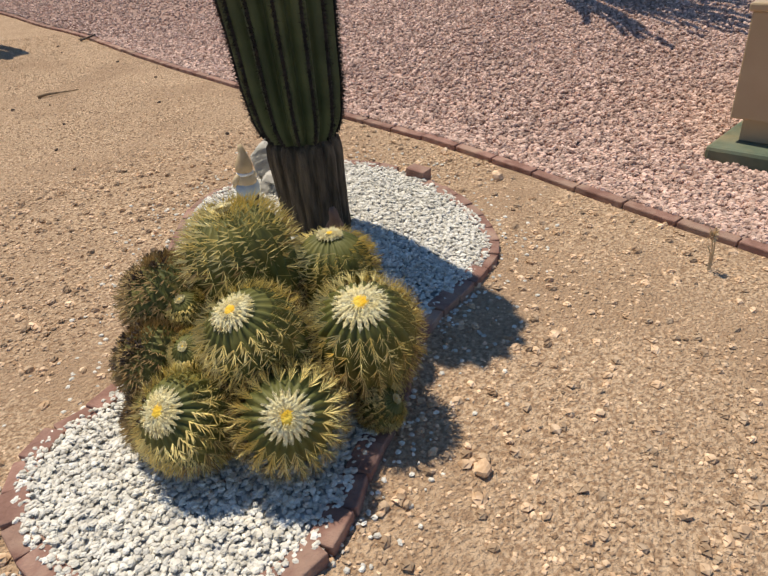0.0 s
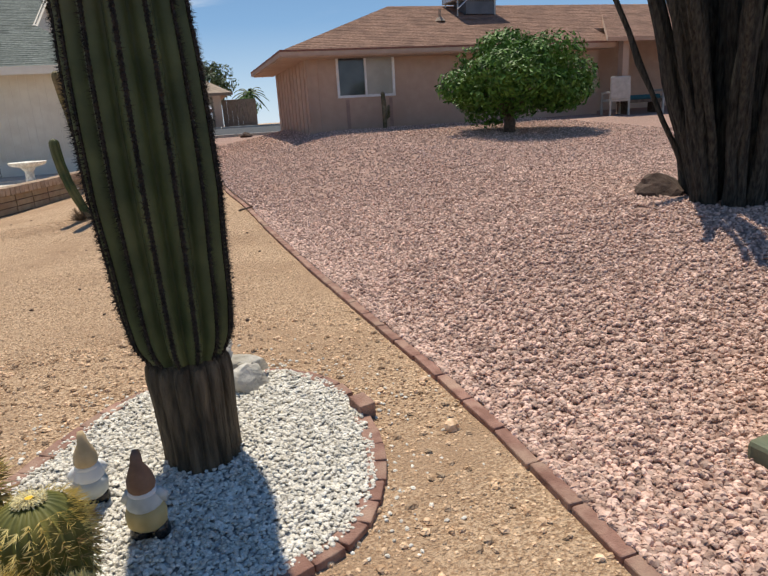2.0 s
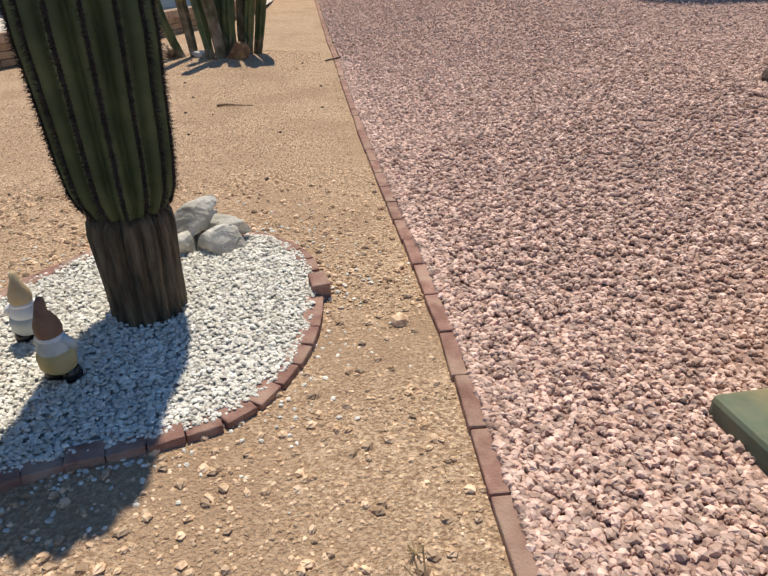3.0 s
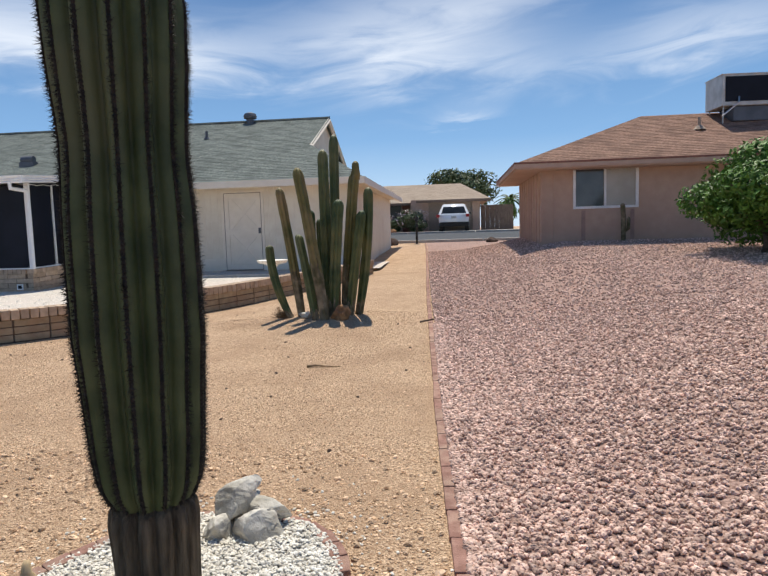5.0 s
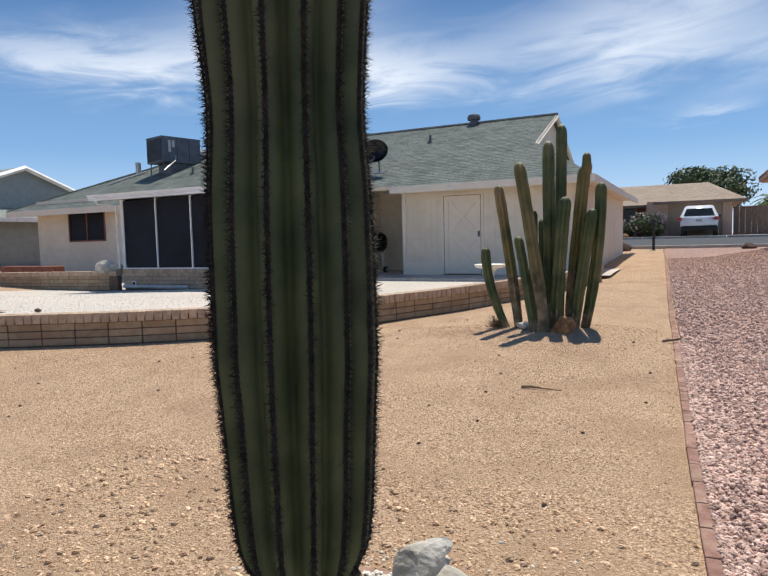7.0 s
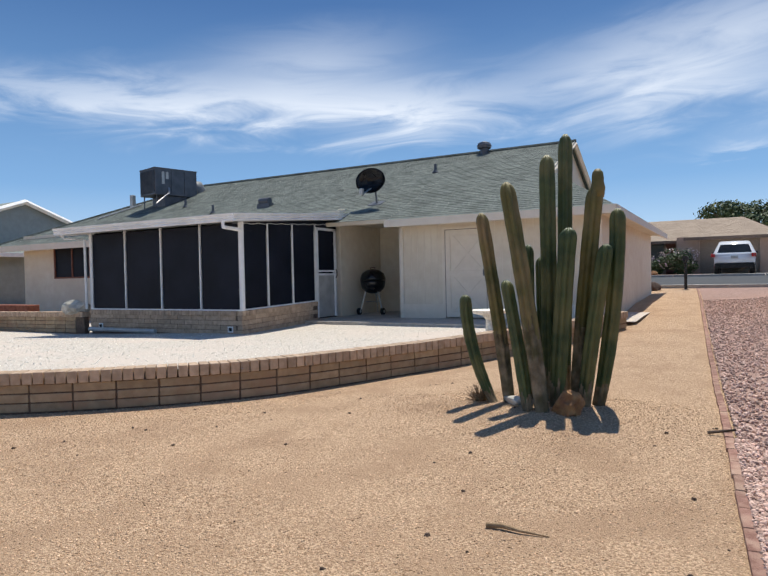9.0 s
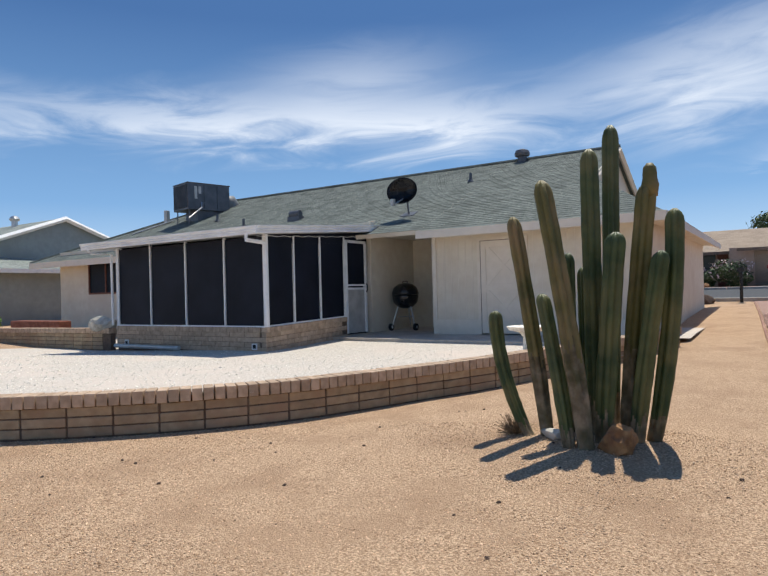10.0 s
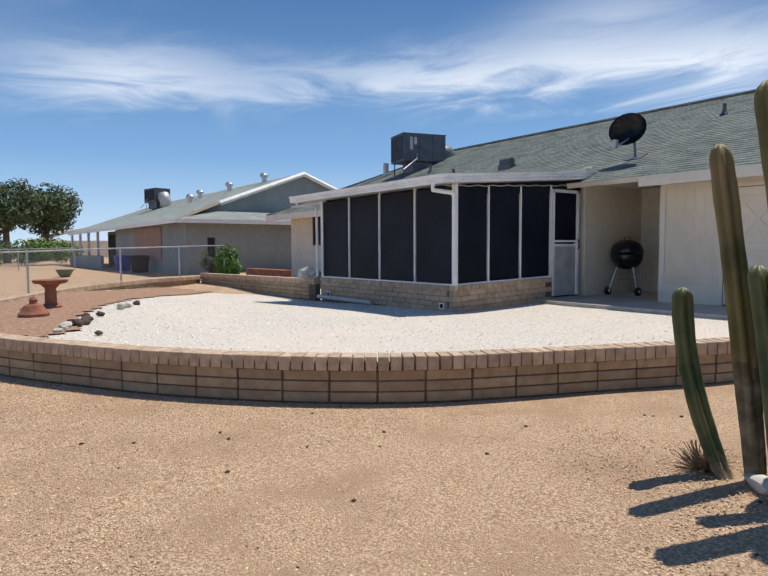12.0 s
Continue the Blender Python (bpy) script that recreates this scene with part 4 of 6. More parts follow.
# ---- terrace clutter ----
rb = thing("bird_bath", "reddish clay bird bath on the dirt strip", "bird bath", at=(-9.46, 7.70, terrace_z(-9.46, 7.70) + 0.0))
bm = bmesh.new(); lathe(bm, [(0.17, 0.0), (0.17, 0.05), (0.09, 0.1), (0.085, 0.34), (0.14, 0.40)], 18); part("pedestal", bm, M_CLAY, rb, smooth=False)
bm = bmesh.new(); lathe(bm, [(0.12, 0.40), (0.25, 0.43), (0.27, 0.48), (0.24, 0.485), (0.08, 0.45)], 24); part("bowl", bm, M_CLAY, rb)
pot = thing("clay_pot", "upturned reddish clay pot on the dirt strip", "pot", at=(-8.18, 7.31, terrace_z(-8.18, 7.31) + 0.01))
bm = bmesh.new(); lathe(bm, [(0.20, 0.0), (0.205, 0.05), (0.17, 0.09), (0.12, 0.17), (0.07, 0.19)], 20); part("body", bm, M_CLAY, pot)
bm = bmesh.new(); lathe(bm, [(0.06, 0.19), (0.05, 0.22), (0.06, 0.25), (0.03, 0.29)], 14); part("knob", bm, M_CLAY, pot)
rnd = random.Random(4)
for i, (x, y, s, m) in enumerate(((-6.60, 7.62, 0.10, M_ROCKD), (-6.45, 7.47, 0.09, M_ROCKW), (-6.75, 7.74, 0.08, M_ROCKD), (-6.25, 7.42, 0.07, M_ROCKW), (-6.05, 7.32, 0.06, M_ROCKW), (-7.10, 7.82, 0.09, M_ROCKD), (-7.45, 7.87, 0.08, M_ROCKD), (-7.75, 8.12, 0.07, M_ROCKD), (-8.75, 8.62, 0.10, M_ROCKW), (-9.15, 8.82, 0.09, M_ROCKW), (-9.75, 9.12, 0.08, M_ROCKD), (-5.55, 7.67, 0.05, M_ROCKD))):
    bm = bmesh.new(); rock(bm, (0, 0, s * 0.35), (s, s * 0.8, s * 0.6), 20 + i, 2)
    o = link("rock", bm, m); o.matrix_basis = pose(x, y, terrace_z(x, y) + 0.015, 0, 0, i * 57)
    tagged(o, "small rough rock on the edge of the dirt strip", "rock", "terrace rocks")
bm = bmesh.new(); rock(bm, (0, 0, 0.13), (0.44, 0.24, 0.19), 41, 3); o = link("rock", bm, M_ROCKW); o.matrix_basis = pose(-11.05, 13.42, 0.70, 0, 0, 8)
tagged(o, "large pale rock resting on the brick wall", "rock")
rnd = random.Random(8)
bm = bmesh.new()
for i in range(9000):
    y = 7.0 + 9.5 * rnd.random() ** 1.5; x = rnd.uniform(-12, 0.6)
    if inside(x, y, poly) and not inside(x, y, dirt_poly) and not (EX0 - .1 < x < EX1 + .1 and y > EY0 - .1):
        s = rnd.uniform(0.008, 0.019); z = terrace_z(x, y)
        v = [bm.verts.new((x + s * math.cos(a) * rnd.uniform(.7, 1.2), y + s * math.sin(a) * rnd.uniform(.7, 1.2), z)) for a in (0, 1.6, 3.1, 4.7)]
        t = bm.verts.new((x + rnd.uniform(-.3, .3) * s, y + rnd.uniform(-.3, .3) * s, z + s * rnd.uniform(0.5, 1.0)))
        for k in range(4):
            bm.faces.new((v[k], v[(k + 1) % 4], t))
tagged(link("crushed_stone", bm, M_PEBBLE), "loose white crushed stone on the terrace", "gravel", kind="stuff")

# ---- pebble bed with the saguaro ----
BED = [(2.19, 3.7), (2.177, 3.362), (2.105, 3.141), (1.98, 2.953), (1.833, 2.869), (1.676, 2.824), (1.477, 2.773), (1.365, 2.727), (1.229, 2.638), (1.125, 2.538), (0.999, 2.46), (0.884, 2.399), (0.779, 2.326), (0.62, 2.262), (0.4, 2.3), (0.245, 2.46), (0.165, 2.72), (0.185, 2.93), (0.3, 3.06), (0.523, 3.128), (0.753, 3.406), (0.92, 3.671), (1.076, 3.904), (1.233, 4.103), (1.421, 4.204), (1.648, 4.222), (1.964, 4.142), (2.143, 3.901)]
bed_line = smoothpath(BED + [BED[0]], 0.05)
bed_poly = [(p.x, p.y) for p in bed_line]


def bed_z(x, y):
    return ground_z(x, y) + 0.02


sheet("pebble_bed", M_BEDBASE, lines((0.06, 2.5, 0.04)), lines((2.1, 4.6, 0.04)), lambda x, y: bed_z(x, y), "bed of white pebbles round the tall cactus", "ground", keep=lambda x, y: inside(x, y, bed_poly))


def chip_mesh(name, rnd, n, spot, size, material, label, flat=0.62, sides=5, hi=1.0):
    """Loose stones as small angular lumps, joined."""
    vs, fs = [], []
    for _ in range(n):
        g = spot(rnd)
        if g is None:
            continue
        x, y, z = g
        s = rnd.uniform(*size); a0 = rnd.uniform(0, 6.28); el = rnd.uniform(0.65, 1.0); tx, ty = rnd.uniform(-.35, .35), rnd.uniform(-.35, .35)
        b = len(vs); ca, sa = math.cos(a0), math.sin(a0)
        for ring, (rr, zz_) in enumerate(((0.85, -0.35), (1.0, 0.25), (0.55, 0.75))):
            for k in range(sides):
                a = 2 * math.pi * (k + 0.5 * ring) / sides; q = rr * rnd.uniform(0.75, 1.15)
                lx, ly = q * math.cos(a), q * math.sin(a) * el
                vs.append((x + s * (lx * ca - ly * sa), y + s * (lx * sa + ly * ca), z + s * flat * (zz_ + tx * lx + ty * ly) * hi))
        for r in (0, 1):
            for k in range(sides):
                i, j = b + r * sides + k, b + r * sides + (k + 1) % sides
                fs.append((i, j, j + sides, i + sides))
        fs.append(tuple(b + 2 * sides + k for k in range(sides)))
    me = bpy.data.meshes.new(name); me.from_pydata(vs, [], fs); me.update(); me.materials.append(material)
    return tagged(new(name, me), label, "gravel", kind="stuff")


def bed_spot(rnd):
    for _ in range(6):
        x, y = rnd.uniform(0.15, 2.3), rnd.uniform(2.2, 4.4)
        if inside(x, y, bed_poly):
            return x, y, bed_z(x, y) + rnd.uniform(0.0, 0.012)


chip_mesh("pebbles", random.Random(11), 28000, bed_spot, (0.005, 0.0118), M_PEBBLE, "white crushed pebbles filling the bed")


def spill_spot(rnd):
    p = bed_line[int(rnd.random() * (len(bed_line) - 1))]; c = Vector((1.35, 3.3, 0)); d = (p - c).normalized()
    q = p + d * abs(rnd.gauss(0.05, 0.16)) + Vector((rnd.uniform(-.05, .05), rnd.uniform(-.05, .05), 0))
    if not inside(q.x, q.y, bed_poly):
        return q.x, q.y, ground_z(q.x, q.y) + 0.002


chip_mesh("spilled_pebbles", random.Random(12), 800, spill_spot, (0.004, 0.012), M_PEBBLE, "a few white pebbles spilled outside the brick ring")
border = tagged(new("brick_border"), "ring of flat red bricks round the pebble bed", "border")
bm = bmesh.new(); box(bm, -0.053, -0.036, -0.05, 0.053, 0.036, 0.022, 0.005)
me_e = bpy.data.meshes.new("brick"); bm.to_mesh(me_e); bm.free(); me_e.materials.append(M_BRICK)
rnd = random.Random(6)
ring = smoothpath(BED + [BED[0]], 0.109)
for i, (a, b) in enumerate(zip(ring, ring[1:])):
    c = (a + b) / 2; ang = math.degrees(math.atan2(b.y - a.y, b.x - a.x))
    up = 0.04 if i == 0 else rnd.uniform(-0.005, 0.005)
    shared("brick", me_e, border, pose(c.x + (0.02 if i == 0 else 0), c.y, ground_z(c.x, c.y) + 0.006 + up, rnd.uniform(-4, 4), math.degrees(math.atan2(ground_z(a.x, a.y) - ground_z(b.x, b.y), 0.109)) + rnd.uniform(-2, 2), ang + rnd.uniform(-4, 4) + (14 if i == 0 else 0)))


def saguaro(at):
    """Ribbed column with a corky foot, pinched where it was once stressed; spines on every rib."""
    t = thing("saguaro_cactus", "tall ribbed dark green saguaro with a corky brown foot", "cactus", at=at)
    prof = [(0.0, 0.150), (0.05, 0.148), (0.12, 0.150), (0.22, 0.155), (0.31, 0.162), (0.355, 0.156), (0.380, 0.134), (0.405, 0.158), (0.45, 0.176), (0.55, 0.190), (0.70, 0.200), (0.90, 0.215), (1.1, 0.218), (1.3, 0.214), (1.43, 0.206), (1.5, 0.205), (1.6, 0.212), (1.75, 0.226), (1.92, 0.232), (2.06, 0.215), (2.16, 0.17), (2.21, 0.11), (2.235, 0.04)]
    zs = [z for z, _ in prof]; rs = [r for _, r in prof]
    N, R = 14, 10
    heights = [0.0]
    while heights[-1] < 2.2:
        heights.append(heights[-1] + 0.022)
    heights[-1] = 2.235

    def axis(z):
        return Vector((-0.03 * z, 0.03 * z, z))

    def rad(z, k):
        r = (0.90 if z < 0.38 else 0.93) * float(np.interp(z, zs, rs)); f = (k % R) / R
        rib = abs(math.cos(math.pi * f)) ** 0.7
        deep = 0.24 if z > 0.385 else 0.16 + 0.06 * noise.noise(Vector((k * 0.7, z * 3, 2)))
        deep *= 1 - 0.5 * min(1, max(0, (z - 1.95) / 0.28))
        wob = 1 + 0.012 * noise.noise(Vector((k * 0.2, z * 6, 0)))
        return r * (1 - deep + deep * rib) * wob

    for name, lo, hi, m in (("foot", -0.05, 0.386, M_CORK), ("stem", 0.374, 2.24, M_GREENC)):
        bm = bmesh.new(); rings = []
        for z in [h for h in heights if lo <= h <= hi]:
            tw = 0.10 * z
            c = axis(z)
            rings.append([bm.verts.new(c + Vector((rad(z, k) * math.cos(2 * math.pi * k / (N * R) + tw), rad(z, k) * math.sin(2 * math.pi * k / (N * R) + tw), 0))) for k in range(N * R)])
        for a, b in zip(rings, rings[1:]):
            for k in range(N * R):
                bm.faces.new((a[k], a[(k + 1) % (N * R)], b[(k + 1) % (N * R)], b[k]))
        bm.faces.new(rings[-1])
        part(name, bm, m, t, smooth=True)
    rnd = random.Random(2); vs, fs = [], []
    for i in range(N):
        z = 0.385
        while z < 2.2:
            k = i * R; r = rad(z, k); a = 2 * math.pi * k / (N * R) + 0.10 * z
            o = axis(z) + Vector((r * math.cos(a), r * math.sin(a), 0)); out = Vector((math.cos(a), math.sin(a), 0))
            b = len(vs); pad = [Vector((0.0085, 0, 0)), Vector((-0.0085, 0, 0)), Vector((0, 0.0085, 0)), Vector((0, -0.0085, 0)), Vector((0, 0, 0.018)), Vector((0, 0, -0.018))]
            vs += [o + q for q in pad]; fs += [(b + i1, b + i2, b + i3) for i1 in (0, 1) for i2 in (2, 3) for i3 in (4, 5)]
            for _ in range(15):
                d = (out * rnd.uniform(0.5, 1.0) + Vector((rnd.uniform(-.7, .7), rnd.uniform(-.7, .7), rnd.uniform(-.8, .6)))).normalized()
                ln = rnd.uniform(0.010, 0.032); s = d.cross(Vector((0, 0, 1))).normalized() * 0.0013; u = s.cross(d).normalized() * 0.0013
                b = len(vs); q = o - d * 0.002
                vs += [q + s, q - s * 0.5 + u, q - s * 0.5 - u, q + d * ln]
                fs += [(b, b + 1, b + 3), (b + 1, b + 2, b + 3), (b + 2, b, b + 3)]
            z += 0.0135
    me = bpy.data.meshes.new("spine_coat"); me.from_pydata(vs, [], fs); me.update(); me.materials.append(M_SPINE)
    sp = new("spine_coat", me); sp.parent = t; sp["kind"] = "stuff"; sp["label"] = "rows of short dark spines"
    return t


saguaro((1.556, 3.567, bed_z(1.556, 3.567) - 0.01)).scale = (1.07, 1.07, 1.10)


def barrel(at, r, aim, seed, star=1.0, old=False):
    """A golden barrel cactus: ribbed globe, woolly crown, curved spines; aim is the way its crown faces."""
    rnd = random.Random(seed)
    t = thing("barrel_cactus", "dull brownish barrel cactus with old spines" if old else "golden barrel cactus with yellow spines and woolly crown", "cactus", "barrel cacti", at=at)
    q = Vector((0, 0, 1)).rotation_difference(Vector(aim).normalized()).to_matrix()
    N, R = 22, 4; M = 20
    long = max(1.0, (at[2] - bed_z(at[0], at[1]) + 0.015) / r)  # old globes stand on a drawn-out foot
    bm = bmesh.new(); rings = []

    def surf(i, k):
        th = math.pi * (0.03 + 0.94 * i / M); f = (k % R) / R
        rr = r * (1 - 0.13 * math.sin(th) ** 0.7 * (1 - abs(math.cos(math.pi * f)))); a = 2 * math.pi * k / (N * R)
        return q @ Vector((rr * math.sin(th) * math.cos(a), rr * math.sin(th) * math.sin(a), 0.93 * rr * math.cos(th) * (1 if th < math.pi / 2 else long) - (0.05 * r if th < 0.3 else 0)))
    for i in range(M + 1):
        rings.append([bm.verts.new(surf(i, k)) for k in range(N * R)])
    for a, b in zip(rings, rings[1:]):
        for k in range(N * R):
            bm.faces.new((a[k], b[k], b[(k + 1) % (N * R)], a[(k + 1) % (N * R)]))
    bm.faces.new(rings[0]); bm.faces.new(rings[-1][::-1])
    part("body", bm, M_BARREL, t, smooth=True)
    if star > 0:
        # woolly disc that runs out into one ray on every rib
        bm = bmesh.new(); seg = N * 4; rims = []
        for u in (0.0, 0.25, 0.5, 0.7, 0.85, 1.0):
            rim = []
            for k in range(seg):
                a = 2 * math.pi * k / seg; ray = 0.5 + 0.5 * math.cos(N * a)
                rr = r * star * 0.56 * u * (1 - (0.34 - 0.34 * ray) * u) * (1 + 0.22 * u * noise.noise(Vector((k * 1.3, seed, 0))))
                lift = r * (0.025 + 0.014 * ray * min(1, 2 * u)) * (1 if u < 1 else -0.3) + r * 0.022 * noise.noise(Vector((k * 1.7, u * 9, seed)))
                rim.append(bm.verts.new(q @ Vector((rr * math.cos(a), rr * math.sin(a), 0.93 * math.sqrt(max(0, r * r - rr * rr)) + lift))))
            rims.append(rim)
        for p, w in zip(rims, rims[1:]):
            for k in range(seg):
                bm.faces.new((p[k], w[k], w[(k + 1) % seg], p[(k + 1) % seg]))
        part("crown", bm, M_WOOL, t, "cream woolly crown", smooth=True)
        # loose strands that break up the rim of the wool
        vs, fs = [], []
        for k in range(900):
            a = 2 * math.pi * (rnd.randrange(N) + rnd.gauss(0, 0.16)) / N; u = r * star * rnd.uniform(0.10, 0.50)
            p = Vector((u * math.cos(a), u * math.sin(a), 0.93 * math.sqrt(max(0, r * r - u * u)) + 0.03 * r))
            d = Vector((math.cos(a + rnd.uniform(-.35, .35)), math.sin(a + rnd.uniform(-.35, .35)), rnd.uniform(0.0, 0.9) - u / r)).normalized() * r * rnd.uniform(0.04, 0.11)
            w = Vector((-math.sin(a), math.cos(a), 0)) * 0.0011
            b = len(vs); vs += [q @ (p + w), q @ (p - w), q @ (p + d)]; fs.append((b, b + 1, b + 2))
        me = bpy.data.meshes.new("crown_wool"); me.from_pydata(vs, [], fs); me.update(); me.materials.append(M_WOOL)
        o = new("crown_wool", me); o.parent = t; o["kind"] = "stuff"
        bm = bmesh.new(); bmesh.ops.create_icosphere(bm, subdivisions=3, radius=1)
        for v in bm.verts:
            j = 1 + 0.30 * noise.noise(v.co * 7 + Vector((seed, 0, 0)))
            v.co = q @ Vector((v.co.x * r * 0.17 * star * j, v.co.y * r * 0.17 * star * j, r * 0.935 + v.co.z * r * 0.034 * j))
        part("crown_centre", bm, M_BUD, t, "orange yellow crown centre", smooth=True)
    for name, m, lo, hi, dens in (("spine_coat", M_BROWNSP if old else M_GOLD, 1 if star < 0.35 else 4, 16, 1.0), ("old_spine_coat", M_BROWNSP, 9, 19, 0.8)):
        vs, fs = [], []
        for kk in range(N):
            for i2 in range(int(lo * 1.5), int(hi * 1.5)):
                if rnd.random() > dens:
                    continue
                i = i2 / 1.5 + 0.15 * rnd.random()
                if rnd.random() < 0.12:
                    continue
                p = surf(i, kk * R); out = p.normalized(); side = out.cross(q @ Vector((0, 0, 1))).normalized(); down = out.cross(side)
                for s in range(6):
                    d = (out * rnd.uniform(0.6, 1.1) + side * rnd.uniform(-0.8, 0.8) + down * (rnd.uniform(-0.4, 0.5) if i > 6.5 or star < 0.35 else rnd.uniform(0.25, 0.9))).normalized()
                    ln = r * rnd.uniform(0.20, 0.40) * (0.8 if i < 4 else 1); w = side.cross(d).normalized() * 0.0009 + d.cross(out).normalized() * 0.0006
                    bend = p + d * ln - out * ln * rnd.uniform(0.0, 0.18)
                    mid = p + d * ln * 0.55
                    b = len(vs); vs += [p + w, p - w, mid + w, mid - w, bend]
                    fs += [(b, b + 1, b + 3, b + 2), (b + 2, b + 3, b + 4)]
        me = bpy.data.meshes.new(name); me.from_pydata(vs, [], fs); me.update(); me.materials.append(m)
        o = new(name, me); o.parent = t; o["kind"] = "stuff"
    if old:
        for k in range(11):
            bm = bmesh.new(); a = 2 * math.pi * k / 11 + rnd.uniform(-.2, .2); th = rnd.uniform(0.25, 0.75)
            n = q @ Vector((math.sin(th) * math.cos(a), math.sin(th) * math.sin(a), math.cos(th)))
            for _ in range(16):
                d = (n + Vector((rnd.uniform(-.7, .7), rnd.uniform(-.7, .7), rnd.uniform(-.7, .7)))).normalized()
                tube(bm, [n * r * 0.93, n * r * 0.93 + d * rnd.uniform(0.014, 0.026)], [0.004, 0.001], 4)
            part("dried_flower", bm, M_BARK, t, "dried brown flower tuft")
    return t


for args in (((1.054, 2.562, 0.246), 0.140, (-0.21, -0.28, 0.93), 1, 1.0, False), ((0.767, 2.496, 0.174), 0.125, (-0.35, -0.66, 0.66), 2, 0.95, False), ((0.789, 2.661, 0.317), 0.125, (-0.40, -0.12, 0.9), 3, 0.85, False),
             ((0.584, 2.674, 0.167), 0.118, (-0.62, -0.25, 0.74), 4, 0.95, False), ((1.158, 2.845, 0.287), 0.122, (0.02, 0.0, 1.0), 5, 0.6, False), ((0.915, 2.935, 0.40), 0.150, (-0.12, 0.1, 0.95), 6, 0.3, False),
             ((0.71, 3.03, 0.31), 0.115, (-0.35, 0.3, 0.85), 7, 0, True), ((0.60, 2.90, 0.21), 0.10, (-0.6, 0.1, 0.75), 8, 0, True), ((0.725, 2.91, 0.315), 0.05, (-0.4, -0.2, 0.9), 9, 0.5, False),
             ((0.665, 2.765, 0.275), 0.055, (-0.5, -0.3, 0.8), 10, 0.4, False), ((1.239, 2.70, 0.15), 0.088, (0.7, -0.1, 0.6), 11, 0.5, False), ((1.03, 2.48, 0.05), 0.06, (0.4, -0.6, 0.6), 12, 0.4, False), ((0.90, 2.80, 0.16), 0.12, (0, 0, 1), 13, 0, True), ((0.66, 3.0, 0.2), 0.09, (-0.7, 0.2, 0.6), 14, 0, True), ((0.55, 2.79, 0.12), 0.09, (-0.5, 0.1, 0.85), 15, 0, True)):
    barrel(*args)


def gnome(at, rz, hat, coat, trousers, h=0.33, face=(0.62, 0.45, 0.27)):
    """A garden gnome cast in one piece: boots, trousers, coat, collar, long bent hat."""
    bm = bmesh.new(); s = h / 0.33
    ms = [hat, coat, trousers, M_BLACK, M_WHITE]
    for x in (-0.032, 0.032):
        lathe(bm, [(0.034, 0.0), (0.038, 0.02), (0.03, 0.045), (0.026, 0.05)], 12, (x, -0.012, 0), 3)
    lathe(bm, [(0.045, 0.04), (0.066, 0.06), (0.07, 0.10), (0.06, 0.13)], 16, (0, 0, 0), 2, 0.8)
    lathe(bm, [(0.058, 0.11), (0.06, 0.14), (0.05, 0.17), (0.038, 0.19)], 16, (0, 0, 0), 1, 0.85)
    lathe(bm, [(0.042, 0.165), (0.05, 0.18), (0.044, 0.192)], 16, (0, 0, 0), 4, 0.9)
    for sx in (-1, 1):
        tube(bm, [(sx * 0.04, 0, 0.18), (sx * 0.06, -0.01, 0.15), (sx * 0.05, -0.038, 0.115)], [0.017, 0.019, 0.015], 8, mi=1)
    tube(bm, [(0, -0.008, 0.182), (0, 0, 0.205), (0, 0.004, 0.235), (0, 0.008, 0.265), (0, 0.012, 0.29), (0, 0.004, 0.318), (0, -0.004, 0.335)], [0.040, 0.047, 0.044, 0.032, 0.021, 0.017, 0.010], 14, mi=0)
    lathe(bm, [(0.028, 0.15), (0.026, 0.18), (0.034, 0.205)], 12, (0, -0.02, 0), 4)
    bmesh.ops.scale(bm, vec=(s, s, s), verts=bm.verts)
    o = link("garden_gnome", bm, ms, smooth=True); o.matrix_basis = pose(*at, 0, 0, rz)
    return tagged(o, "faded painted garden gnome with a long cap on the pebbles", "garden gnome", "garden gnomes")


M_HATB = mat("faded_brown_paint", (0.20, 0.115, 0.075), (0.27, 0.16, 0.105), 25, 0.75)
M_HATT = mat("faded_tan_paint", (0.52, 0.38, 0.22), (0.60, 0.46, 0.28), 25, 0.75)
M_COATG = mat("faded_grey_paint", (0.50, 0.53, 0.50), (0.62, 0.64, 0.60), 25, 0.75)
M_TRY = mat("faded_yellow_paint", (0.48, 0.38, 0.17), (0.56, 0.45, 0.22), 25, 0.75)
M_TRB = mat("faded_blue_paint", (0.42, 0.50, 0.55), (0.54, 0.60, 0.62), 25, 0.75)
gnome((1.372, 3.150, bed_z(1.372, 3.150) + 0.005), 170, M_HATB, M_COATG, M_TRY, 0.30)
gnome((1.185, 3.385, bed_z(1.185, 3.385) + 0.005), 200, M_HATT, M_WHITE, M_COATG, 0.27)
gnome((1.44, 3.955, bed_z(1.44, 3.955) + 0.005), 190, M_HATT, M_G_SKIN, M_TRB, 0.28)
